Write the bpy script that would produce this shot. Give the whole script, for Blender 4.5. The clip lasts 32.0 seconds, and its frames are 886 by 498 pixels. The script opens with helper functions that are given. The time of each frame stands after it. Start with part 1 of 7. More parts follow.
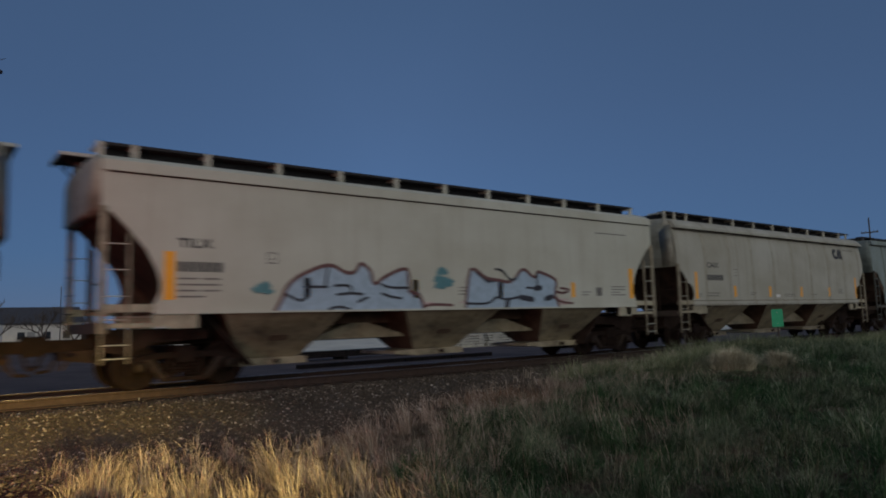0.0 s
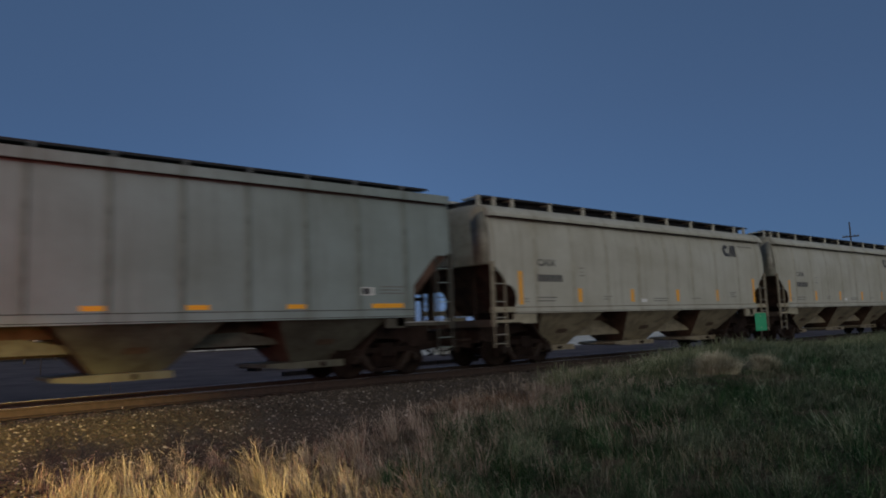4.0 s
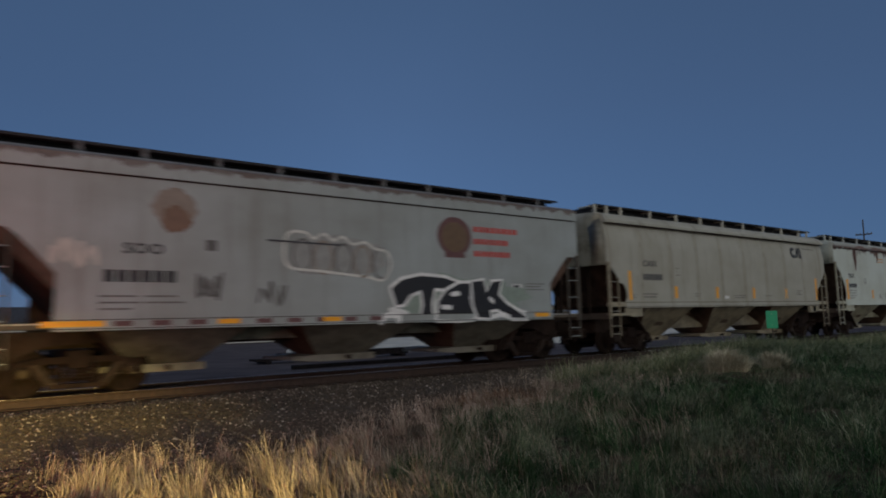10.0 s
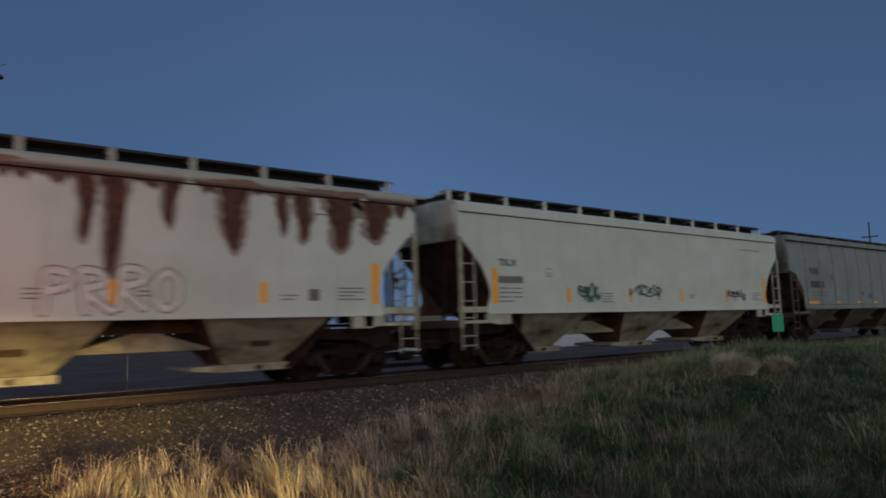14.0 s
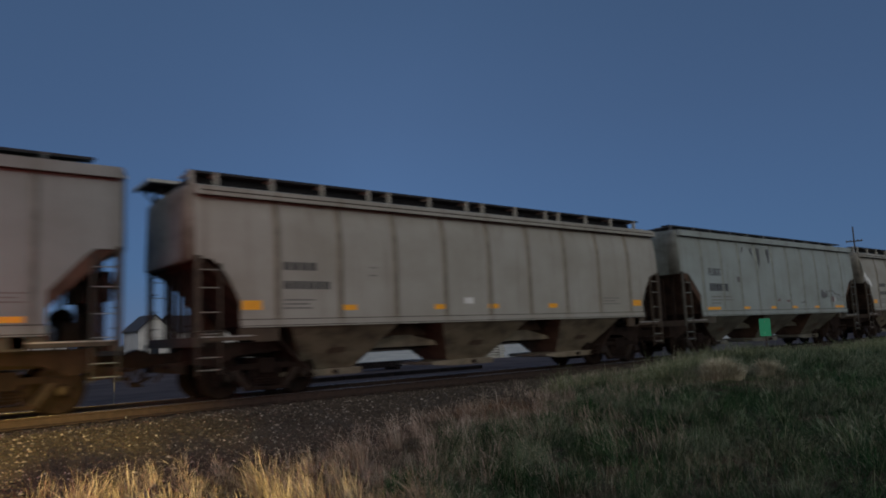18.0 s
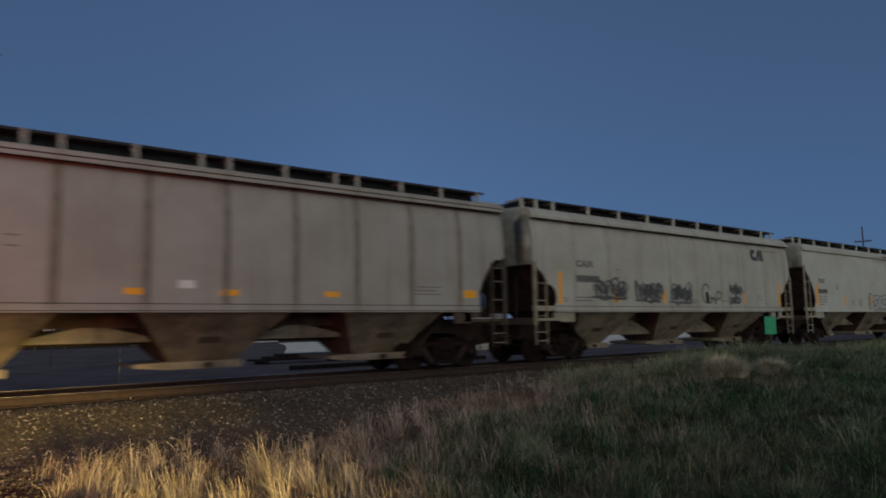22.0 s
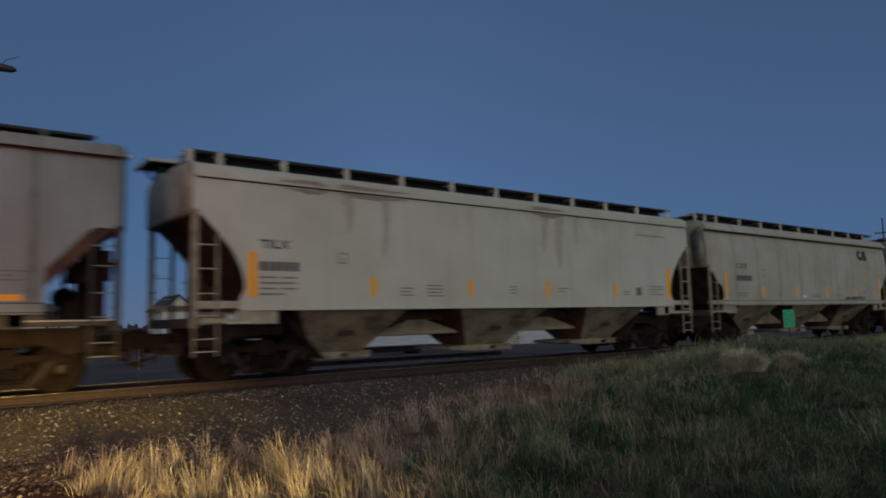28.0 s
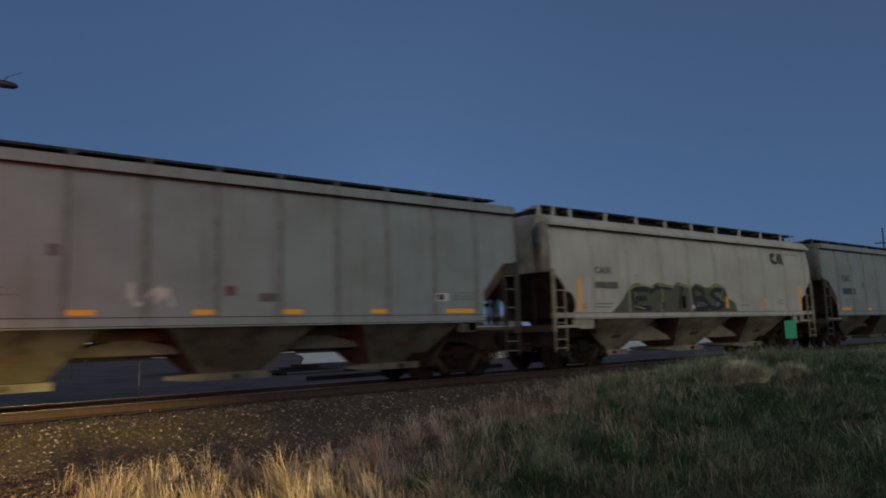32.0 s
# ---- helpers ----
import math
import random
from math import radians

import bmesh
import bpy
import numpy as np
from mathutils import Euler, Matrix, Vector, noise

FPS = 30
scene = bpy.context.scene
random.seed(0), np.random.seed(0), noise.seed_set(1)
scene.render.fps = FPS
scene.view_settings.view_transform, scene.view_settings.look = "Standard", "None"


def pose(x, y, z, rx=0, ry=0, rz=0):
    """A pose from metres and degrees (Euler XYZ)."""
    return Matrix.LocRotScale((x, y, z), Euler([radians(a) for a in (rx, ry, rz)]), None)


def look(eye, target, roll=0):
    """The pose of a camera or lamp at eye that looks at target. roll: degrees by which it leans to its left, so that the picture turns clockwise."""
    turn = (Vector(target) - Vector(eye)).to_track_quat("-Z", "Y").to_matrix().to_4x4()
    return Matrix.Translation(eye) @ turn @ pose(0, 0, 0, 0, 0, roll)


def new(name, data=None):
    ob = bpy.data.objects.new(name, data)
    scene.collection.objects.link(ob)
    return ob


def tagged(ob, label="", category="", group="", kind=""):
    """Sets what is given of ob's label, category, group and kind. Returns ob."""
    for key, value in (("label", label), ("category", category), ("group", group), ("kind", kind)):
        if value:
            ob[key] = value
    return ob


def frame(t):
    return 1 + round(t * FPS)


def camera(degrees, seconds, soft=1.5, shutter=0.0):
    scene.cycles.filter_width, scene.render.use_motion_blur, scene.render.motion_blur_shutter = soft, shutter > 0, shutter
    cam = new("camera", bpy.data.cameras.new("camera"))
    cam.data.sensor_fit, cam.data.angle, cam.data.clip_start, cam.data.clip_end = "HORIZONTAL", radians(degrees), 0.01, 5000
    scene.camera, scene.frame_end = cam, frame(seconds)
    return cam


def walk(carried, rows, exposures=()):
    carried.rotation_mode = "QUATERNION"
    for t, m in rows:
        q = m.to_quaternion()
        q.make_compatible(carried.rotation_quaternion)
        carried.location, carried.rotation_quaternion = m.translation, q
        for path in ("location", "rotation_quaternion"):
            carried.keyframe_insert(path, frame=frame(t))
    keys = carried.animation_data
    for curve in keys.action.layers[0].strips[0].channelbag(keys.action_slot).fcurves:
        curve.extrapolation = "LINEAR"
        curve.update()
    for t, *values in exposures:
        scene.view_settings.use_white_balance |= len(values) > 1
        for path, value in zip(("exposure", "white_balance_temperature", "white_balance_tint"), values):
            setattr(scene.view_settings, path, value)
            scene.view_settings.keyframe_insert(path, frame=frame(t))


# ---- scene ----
cam = camera(65.67, 32.0, soft=1.85, shutter=0.5)
EYE = (0.0, -15.483, 1.066)


def aim(yaw, pitch, roll):
    """The camera's pose at EYE: yaw from +y towards +x, pitch above the level, roll."""
    a, p = radians(yaw), radians(pitch)
    way = Vector((math.sin(a) * math.cos(p), math.cos(a) * math.cos(p), math.sin(p)))
    return look(EYE, Vector(EYE) + way, roll)


TURNS = [
    (0.0, 37.93, 6.03, -1.66), (0.5, 37.83, 6.02, -1.58), (1.0, 37.79, 6.03, -1.60), (1.5, 37.89, 6.05, -1.67), (2.0, 38.15, 6.11, -1.70),
    (2.5, 38.60, 6.25, -1.81), (3.0, 38.94, 6.40, -1.95), (3.5, 39.16, 6.47, -2.06), (5.5, 38.60, 6.33, -1.74), (6.0, 38.43, 6.21, -1.65),
    (6.5, 38.31, 6.14, -1.55), (7.0, 38.27, 6.07, -1.49), (8.0, 38.28, 6.09, -1.49), (9.0, 38.28, 6.10, -1.49),
    (10.0, 38.29, 6.08, -1.53), (11.0, 38.29, 6.13, -1.57), (12.0, 38.18, 6.19, -1.67), (12.5, 38.07, 6.27, -1.68), (13.0, 37.99, 6.34, -1.71),
    (13.5, 37.96, 6.37, -1.72), (14.0, 37.93, 6.43, -1.71), (14.5, 37.95, 6.46, -1.68), (16.5, 38.50, 6.75, -2.10), (17.0, 38.69, 6.92, -2.22),
    (17.5, 38.81, 7.04, -2.31), (18.0, 38.91, 7.10, -2.39), (18.5, 38.96, 7.15, -2.41), (19.0, 38.96, 7.12, -2.34), (19.5, 38.93, 7.03, -2.24),
    (20.0, 38.82, 6.93, -1.96), (20.5, 38.70, 6.76, -1.59), (21.0, 38.62, 6.60, -1.27), (21.5, 38.52, 6.42, -1.03), (22.0, 38.35, 6.26, -0.89),
    (22.5, 38.09, 6.04, -0.85), (23.0, 37.88, 5.87, -0.78), (23.5, 37.66, 5.69, -0.78), (24.0, 37.51, 5.66, -0.78), (24.5, 37.40, 5.70, -0.87),
    (25.0, 37.31, 5.80, -0.91), (25.5, 37.18, 5.84, -1.01), (27.5, 37.02, 5.95, -1.27), (28.0, 37.12, 5.93, -1.32), (28.5, 37.20, 5.89, -1.35),
    (29.0, 37.26, 5.85, -1.33), (29.5, 37.31, 5.86, -1.30), (30.0, 37.37, 5.94, -1.36), (30.5, 37.36, 6.10, -1.37), (31.0, 37.29, 6.33, -1.47),
    (31.5, 37.19, 6.74, -1.66), (32.0, 37.11, 7.00, -1.68)]
walk(cam, [(t, aim(*a)) for t, *a in TURNS])

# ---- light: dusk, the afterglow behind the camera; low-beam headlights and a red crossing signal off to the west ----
scene.view_settings.exposure = 0.0
world = bpy.data.worlds.new("dusk_sky")
scene.world = world
world.use_nodes = True
wn = world.node_tree.nodes
wl = world.node_tree.links
sky = wn.new("ShaderNodeTexSky")
sky.sky_type = "NISHITA"
sky.sun_disc = False
sky.sun_elevation = radians(4.0)
sky.sun_rotation = radians(205)
sky.air_density, sky.dust_density, sky.ozone_density = 1.0, 0.0, 6.0
# deep dusk blue that pales a little towards the horizon, laid over the physical sky
where = wn.new("ShaderNodeTexCoord")
split = wn.new("ShaderNodeSeparateXYZ")
wl.new(where.outputs["Generated"], split.inputs[0])
rise = wn.new("ShaderNodeValToRGB")
for (spot, col), el in zip(((0.0, (0.136, 0.206, 0.388, 1)), (1.0, (0.056, 0.100, 0.188, 1))), rise.color_ramp.elements):
    el.position, el.color = spot, col
for spot, col in ((0.10, (0.105, 0.190, 0.374, 1)), (0.30, (0.083, 0.145, 0.277, 1)), (0.50, (0.063, 0.113, 0.212, 1))):
    rise.color_ramp.elements.new(spot).color = col
wl.new(split.outputs["Z"], rise.inputs[0])
# the afterglow in the west, behind the camera
west = wn.new("ShaderNodeVectorMath")
west.operation = "DOT_PRODUCT"
wl.new(where.outputs["Generated"], west.inputs[0])
west.inputs[1].default_value = (-0.45, -0.88, 0.12)
glow = wn.new("ShaderNodeMapRange")
glow.inputs["From Min"].default_value, glow.inputs["From Max"].default_value = 0.2, 1.0
wl.new(west.outputs["Value"], glow.inputs["Value"])
warm = wn.new("ShaderNodeMix")
warm.data_type, warm.blend_type = "RGBA", "MIX"
wl.new(glow.outputs[0], warm.inputs["Factor"])
wl.new(rise.outputs[0], warm.inputs["A"])
warm.inputs["B"].default_value = (0.70, 0.67, 0.60, 1)
both = wn.new("ShaderNodeMix")
both.data_type, both.blend_type = "RGBA", "ADD"
both.inputs["Factor"].default_value = 0.02
# the sky deepens towards the east and the north
east = wn.new("ShaderNodeVectorMath")
east.operation = "DOT_PRODUCT"
wl.new(where.outputs["Generated"], east.inputs[0])
east.inputs[1].default_value = (0.98, 0.20, 0.0)
dim = wn.new("ShaderNodeMapRange")
dim.inputs["From Min"].default_value, dim.inputs["From Max"].default_value = 0.70, 1.0
dim.inputs["To Min"].default_value, dim.inputs["To Max"].default_value = 1.0, 0.77
wl.new(east.outputs["Value"], dim.inputs["Value"])
shade = wn.new("ShaderNodeVectorMath")
shade.operation = "SCALE"
wl.new(warm.outputs["Result"], shade.inputs[0])
north = wn.new("ShaderNodeSeparateXYZ")
wl.new(where.outputs["Generated"], north.inputs[0])
fall = wn.new("ShaderNodeMapRange")
fall.inputs["From Min"].default_value, fall.inputs["From Max"].default_value = 0.82, 1.0
fall.inputs["To Min"].default_value, fall.inputs["To Max"].default_value = 1.0, 0.78
wl.new(north.outputs["Y"], fall.inputs["Value"])
depth = wn.new("ShaderNodeMath")
depth.operation = "MULTIPLY"
wl.new(dim.outputs[0], depth.inputs[0])
wl.new(fall.outputs[0], depth.inputs[1])
wl.new(depth.outputs[0], shade.inputs["Scale"])
wl.new(shade.outputs[0], both.inputs["A"])
wl.new(sky.outputs[0], both.inputs["B"])
wl.new(both.outputs["Result"], wn["Background"].inputs[0])
wn["Background"].inputs[1].default_value = 0.762


def lamp(name, kind, place, target, energy, colour, **more):
    data = bpy.data.lights.new(name, kind)
    data.energy, data.color = energy, colour
    if "size" in more:
        data.shadow_soft_size = more["size"]
    if "cone" in more:
        data.spot_size, data.spot_blend = radians(more["cone"]), more["blend"]
    if "angle" in more:
        data.angle = radians(more["angle"])
    ob = new(name, data)
    ob.matrix_world = look(place, target) @ Matrix.Diagonal((more.get("broad", 1.0), 1.0, 1.0, 1.0))
    return ob


lamp("afterglow_sun", "SUN", (-12, -30, 8), (4, 0, 0), 0.40, (1.0, 0.96, 0.90), angle=40)
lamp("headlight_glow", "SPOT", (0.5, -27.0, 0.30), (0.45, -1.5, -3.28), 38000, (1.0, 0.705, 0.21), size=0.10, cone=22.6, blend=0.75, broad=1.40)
lamp("crossing_signal_glow", "POINT", (-2.3, -7.2, 1.6), (0, 0, 0), 285, (1.0, 0.10, 0.07), size=0.15)


# ---- materials ----
def nodes(name, rough=0.7, metal=0.0):
    m = bpy.data.materials.new(name)
    m.use_nodes = True
    t = m.node_tree
    b = t.nodes["Principled BSDF"]
    b.inputs["Roughness"].default_value, b.inputs["Metallic"].default_value = rough, metal
    if rough >= 0.75:
        b.inputs["Specular IOR Level"].default_value = 0.08 if rough < 0.9 else 0.0
    return m, t, b


def coords(t, kind="Object", scale=(1, 1, 1), shift=(0, 0, 0)):
    c = t.nodes.new("ShaderNodeTexCoord")
    p = t.nodes.new("ShaderNodeMapping")
    p.inputs["Scale"].default_value, p.inputs["Location"].default_value = scale, shift
    t.links.new(c.outputs[kind], p.inputs["Vector"])
    return p.outputs["Vector"]


def grain(t, vec, scale, detail=4, rough=0.55):
    n = t.nodes.new("ShaderNodeTexNoise")
    n.inputs["Scale"].default_value, n.inputs["Detail"].default_value, n.inputs["Roughness"].default_value = scale, detail, rough
    t.links.new(vec, n.inputs["Vector"])
    return n.outputs["Fac"]


def ramp(t, fac, lo, hi, a=0.0, b=1.0):
    r = t.nodes.new("ShaderNodeMapRange")
    r.inputs["From Min"].default_value, r.inputs["From Max"].default_value = lo, hi
    r.inputs["To Min"].default_value, r.inputs["To Max"].default_value = a, b
    t.links.new(fac, r.inputs["Value"])
    return r.outputs["Result"]


def mix(t, fac, a, b, kind="MIX"):
    n = t.nodes.new("ShaderNodeMix")
    n.data_type, n.blend_type = "RGBA", kind
    for s, v in ((n.inputs["Factor"], fac), (n.inputs["A"], a), (n.inputs["B"], b)):
        if isinstance(v, (int, float)):
            s.default_value = v
        elif isinstance(v, tuple):
            s.default_value = (*v, 1)
        else:
            t.links.new(v, s)
    return n.outputs["Result"]


def times(t, a, b):
    n = t.nodes.new("ShaderNodeMath")
    n.operation, n.use_clamp = "MULTIPLY", True
    for s, v in ((n.inputs[0], a), (n.inputs[1], b)):
        if isinstance(v, (int, float)):
            s.default_value = v
        else:
            t.links.new(v, s)
    return n.outputs[0]


def bump(t, b, fac, strength, distance=0.01):
    n = t.nodes.new("ShaderNodeBump")
    n.inputs["Strength"].default_value, n.inputs["Distance"].default_value = strength, distance
    t.links.new(fac, n.inputs["Height"])
    t.links.new(n.outputs["Normal"], b.inputs["Normal"])


def plain(name, colour, rough=0.7, metal=0.0, spread=0.25, scale=6.0, bumps=0.0, sheen=0.5):
    """A surface of one colour with grain and blotches."""
    m, t, b = nodes(name, rough, metal)
    v = coords(t)
    f = grain(t, v, scale)
    dark = tuple(c * (1 - spread) for c in colour)
    light = tuple(min(1, c * (1 + spread)) for c in colour)
    t.links.new(mix(t, ramp(t, f, 0.3, 0.7), dark, light), b.inputs["Base Color"])
    if bumps:
        bump(t, b, grain(t, v, scale * 6), bumps)
    b.inputs["Specular IOR Level"].default_value = sheen
    return m


def car_paint(name, colour, seed, dirt=0.35, seams=(0, 0), rust=0.0, rust_from=0.0, rust_to=18.0, rust_top=4.2, rust_low=3.0, rust_band=1.0, blotch=0.0):
    """Weathered car paint: cloudy fading, vertical run-off streaks, grime specks; rust runs below the roof where given."""
    m, t, b = nodes(name, 0.62)
    cloud = grain(t, coords(t, scale=(0.35, 0.35, 0.5), shift=(seed * 7.3, 0, seed)), 1.6, 5)
    streak = grain(t, coords(t, scale=(2.2, 2.2, 0.12), shift=(seed * 3.1, 0, 0)), 2.0, 6, 0.65)
    speck = grain(t, coords(t, shift=(seed, seed, 0)), 14, 6, 0.7)
    dull = tuple(c * f for c, f in zip(colour, (0.70, 0.67, 0.62)))
    brown = tuple(c * f for c, f in zip(colour, (0.50, 0.43, 0.35)))
    col = mix(t, ramp(t, cloud, 0.35, 0.72, 0.0, 0.8 * dirt + 0.3), colour, dull)
    col = mix(t, ramp(t, streak, 0.52, 0.74, 0.0, dirt), col, brown)
    col = mix(t, ramp(t, speck, 0.62, 0.78, 0.0, dirt * 0.6), col, brown)
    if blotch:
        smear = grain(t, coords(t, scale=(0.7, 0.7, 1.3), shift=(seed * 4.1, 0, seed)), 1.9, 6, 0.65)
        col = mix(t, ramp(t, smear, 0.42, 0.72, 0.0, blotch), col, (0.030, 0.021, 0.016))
    if seams[1]:
        # dirt gathers along the welded seams
        at = t.nodes.new("ShaderNodeSeparateXYZ")
        t.links.new(coords(t, shift=(seams[1] / 2 - seams[0], 0, 0)), at.inputs[0])
        saw = t.nodes.new("ShaderNodeMath")
        saw.operation = "PINGPONG"
        saw.inputs[1].default_value = seams[1] / 2
        off = t.nodes.new("ShaderNodeMath")
        off.operation = "ADD"
        off.inputs[1].default_value = 0.0
        t.links.new(at.outputs["X"], off.inputs[0])
        t.links.new(off.outputs[0], saw.inputs[0])
        near = ramp(t, saw.outputs[0], seams[1] / 2 - 0.17, seams[1] / 2 - 0.01, 0.0, 0.45)
        col = mix(t, times(t, near, ramp(t, streak, 0.30, 0.60, 0.35, 1.0)), col, brown)
    if rust:
        xyz = t.nodes.new("ShaderNodeSeparateXYZ")
        t.links.new(coords(t), xyz.inputs[0])
        runs = grain(t, coords(t, scale=(1.55, 1.0, 0.12), shift=(seed * 1.7, 0, 0)), 1.5, 6, 0.66)
        ragged = grain(t, coords(t, scale=(2.0, 1.0, 0.9), shift=(seed * 2.9, 0, 0)), 1.6, 5, 0.7)
        along = times(t, ramp(t, xyz.outputs["X"], rust_from, rust_from + 1.5), ramp(t, xyz.outputs["X"], rust_to, rust_to - 1.0))
        reach = ramp(t, xyz.outputs["Z"], rust_low, rust_top, -0.20, 0.13)
        add = t.nodes.new("ShaderNodeMath")
        add.operation = "ADD"
        t.links.new(runs, add.inputs[0])
        t.links.new(reach, add.inputs[1])
        streaks = times(t, times(t, ramp(t, add.outputs[0], 0.525, 0.565), along), ramp(t, xyz.outputs["Z"], rust_top + 0.02, rust_top + 0.12, 1.0, 0.35))
        edge = t.nodes.new("ShaderNodeMath")
        edge.operation = "ADD"
        t.links.new(ragged, edge.inputs[0])
        t.links.new(ramp(t, xyz.outputs["Z"], rust_top - 0.25, rust_top + 0.05, -0.3, 0.12), edge.inputs[1])
        band = times(t, times(t, ramp(t, edge.outputs[0], 0.42, 0.50), ramp(t, xyz.outputs["Z"], rust_top + 0.02, rust_top + 0.12, 1.0, 0.35)), rust_band)
        most = t.nodes.new("ShaderNodeMath")
        most.operation = "MAXIMUM"
        t.links.new(streaks, most.inputs[0])
        t.links.new(band, most.inputs[1])
        col = mix(t, times(t, most.outputs[0], rust), col, mix(t, ramp(t, speck, 0.4, 0.6), (0.050, 0.020, 0.013), (0.125, 0.050, 0.026)))
    t.links.new(col, b.inputs["Base Color"])
    t.links.new(ramp(t, cloud, 0.3, 0.7, 0.5, 0.75), b.inputs["Roughness"])
    bump(t, b, grain(t, coords(t, scale=(0.5, 0.5, 0.25)), 1.3, 2), 0.25, 0.03)
    return m


def spray(name, colour, rough=0.5):
    """Spray paint: a little cloudy at its edges."""
    return plain(name, colour, rough, 0.0, 0.14, 5.0)


# dark brown for grime, and for the painted shadow line under the eaves
GRIME_SHADE = plain("brown_grime_shade", (0.030, 0.020, 0.016), 0.85, 0.0, 0.4, 3.0, 0.2, sheen=0.12)
INSIDE = plain("rusty_brown_sheet", (0.095, 0.059, 0.044), 0.85, 0.0, 0.4, 2.0, 0.2, sheen=0.12)
TRUCK = plain("truck_grime", (0.017, 0.0105, 0.008), 0.80, 0.0, 0.4, 5.0, 0.2, sheen=0.12)
# lighter truck steel: light falling on the sloping arms, put into the colour
BRACE = plain("lit_cast_steel", (0.038, 0.028, 0.022), 0.75, 0.0, 0.4, 5.0, 0.2, sheen=0.12)
STEP = plain("grimy_step_steel", (0.070, 0.050, 0.038), 0.8, 0.0, 0.35, 6.0)
WHEEL = plain("wheel_steel", (0.015, 0.0095, 0.007), 0.80, 0.0, 0.35, 6.0, sheen=0.12)
BRIGHT = plain("worn_steel", (0.45, 0.43, 0.40), 0.35, 0.9, 0.15, 8.0)
BRACKET = plain("dull_bracket", (0.13, 0.13, 0.13), 0.7, 0.1, 0.3, 10.0)
BOARD = plain("galvanised_grating", (0.022, 0.021, 0.023), 0.7, 0.2, 0.3, 10.0)
BLACK = plain("black_lettering", (0.045, 0.045, 0.048), 0.6, 0.0, 0.2, 5.0)
WORN_INK = plain("worn_black_lettering", (0.085, 0.083, 0.080), 0.65, 0.0, 0.3, 9.0)
FADED = plain("faded_lettering", (0.16, 0.155, 0.145), 0.7, 0.0, 0.3, 9.0)
YELLOW = plain("yellow_reflector", (0.95, 0.42, 0.02), 0.35, 0.0, 0.08, 8.0)
OLD_YELLOW = plain("dirty_reflector", (0.62, 0.27, 0.05), 0.5, 0.0, 0.25, 8.0)
WHITE = plain("white_placard", (0.72, 0.72, 0.70), 0.5, 0.0, 0.12, 6.0)
STEEL_EDGE = plain("worn_galvanised_edge", (0.42, 0.41, 0.38), 0.5, 0.3, 0.2, 8.0)
RED = plain("red_lettering", (0.50, 0.07, 0.06), 0.6, 0.0, 0.2, 6.0)


# ---- mesh building ----
class Shape:
    """Collects faces for one mesh."""

    def __init__(self):
        self.v, self.f = [], []

    def add(self, verts, faces):
        n = len(self.v)
        self.v += [tuple(p) for p in verts]
        self.f += [tuple(i + n for i in f) for f in faces]
        return self

    def box(self, x0, x1, y0, y1, z0, z1):
        return self.add([(x, y, z) for z in (z0, z1) for y in (y0, y1) for x in (x0, x1)],
                        [(0, 2, 3, 1), (4, 5, 7, 6), (0, 1, 5, 4), (2, 6, 7, 3), (0, 4, 6, 2), (1, 3, 7, 5)])

    def loft(self, rings):
        """Closed rings (x0, x1, y0, y1, z) joined from the bottom up into one skin."""
        vs = [p for a, b, c, d, z in rings for p in ((a, c, z), (b, c, z), (b, d, z), (a, d, z))]
        m = len(rings)
        return self.add(vs, [(j * 4 + i, j * 4 + (i + 1) % 4, j * 4 + 4 + (i + 1) % 4, j * 4 + 4 + i) for j in range(m - 1) for i in range(4)] + [(3, 2, 1, 0), tuple(range(m * 4 - 4, m * 4))])

    def prism(self, poly, y0, y1):
        """A polygon in x, z, thick from y0 to y1."""
        n = len(poly)
        vs = [(x, y0, z) for x, z in poly] + [(x, y1, z) for x, z in poly]
        return self.add(vs, [tuple(range(n)), tuple(range(2 * n - 1, n - 1, -1))] + [(i, i + n, (i + 1) % n + n, (i + 1) % n) for i in range(n)])

    def tube(self, a, b, r, r2=None, n=8):
        a, b = Vector(a), Vector(b)
        q = (b - a).to_track_quat("Z", "Y")
        r2 = r if r2 is None else r2
        vs = [p + q @ Vector((math.cos(k * math.tau / n) * s, math.sin(k * math.tau / n) * s, 0)) for p, s in ((a, r), (b, r2)) for k in range(n)]
        return self.add(vs, [(i, (i + 1) % n, (i + 1) % n + n, i + n) for i in range(n)] + [tuple(range(n - 1, -1, -1)), tuple(range(n, 2 * n))])

    def lathe(self, rings, n=20, axis="y"):
        """Rings of (radius, place) along an axis, closed at both ends."""
        vs = []
        for r, s in rings:
            for k in range(n):
                c, d = math.cos(k * math.tau / n) * r, math.sin(k * math.tau / n) * r
                vs.append((c, s, d) if axis == "y" else (c, d, s))
        fs = [(j * n + i, j * n + (i + 1) % n, (j + 1) * n + (i + 1) % n, (j + 1) * n + i) for j in range(len(rings) - 1) for i in range(n)]
        m = (len(rings) - 1) * n
        return self.add(vs, fs + [tuple(range(n - 1, -1, -1)), tuple(range(m, m + n))])

    def mesh(self, name, material, smooth=False):
        me = bpy.data.meshes.new(name)
        me.from_pydata(self.v, [], self.f)
        bm = bmesh.new()
        bm.from_mesh(me)
        bmesh.ops.recalc_face_normals(bm, faces=bm.faces)
        bm.to_mesh(me)
        bm.free()
        if material:
            me.materials.append(material)
        if smooth:
            me.polygons.foreach_set("use_smooth", [True] * len(me.polygons))
        return me


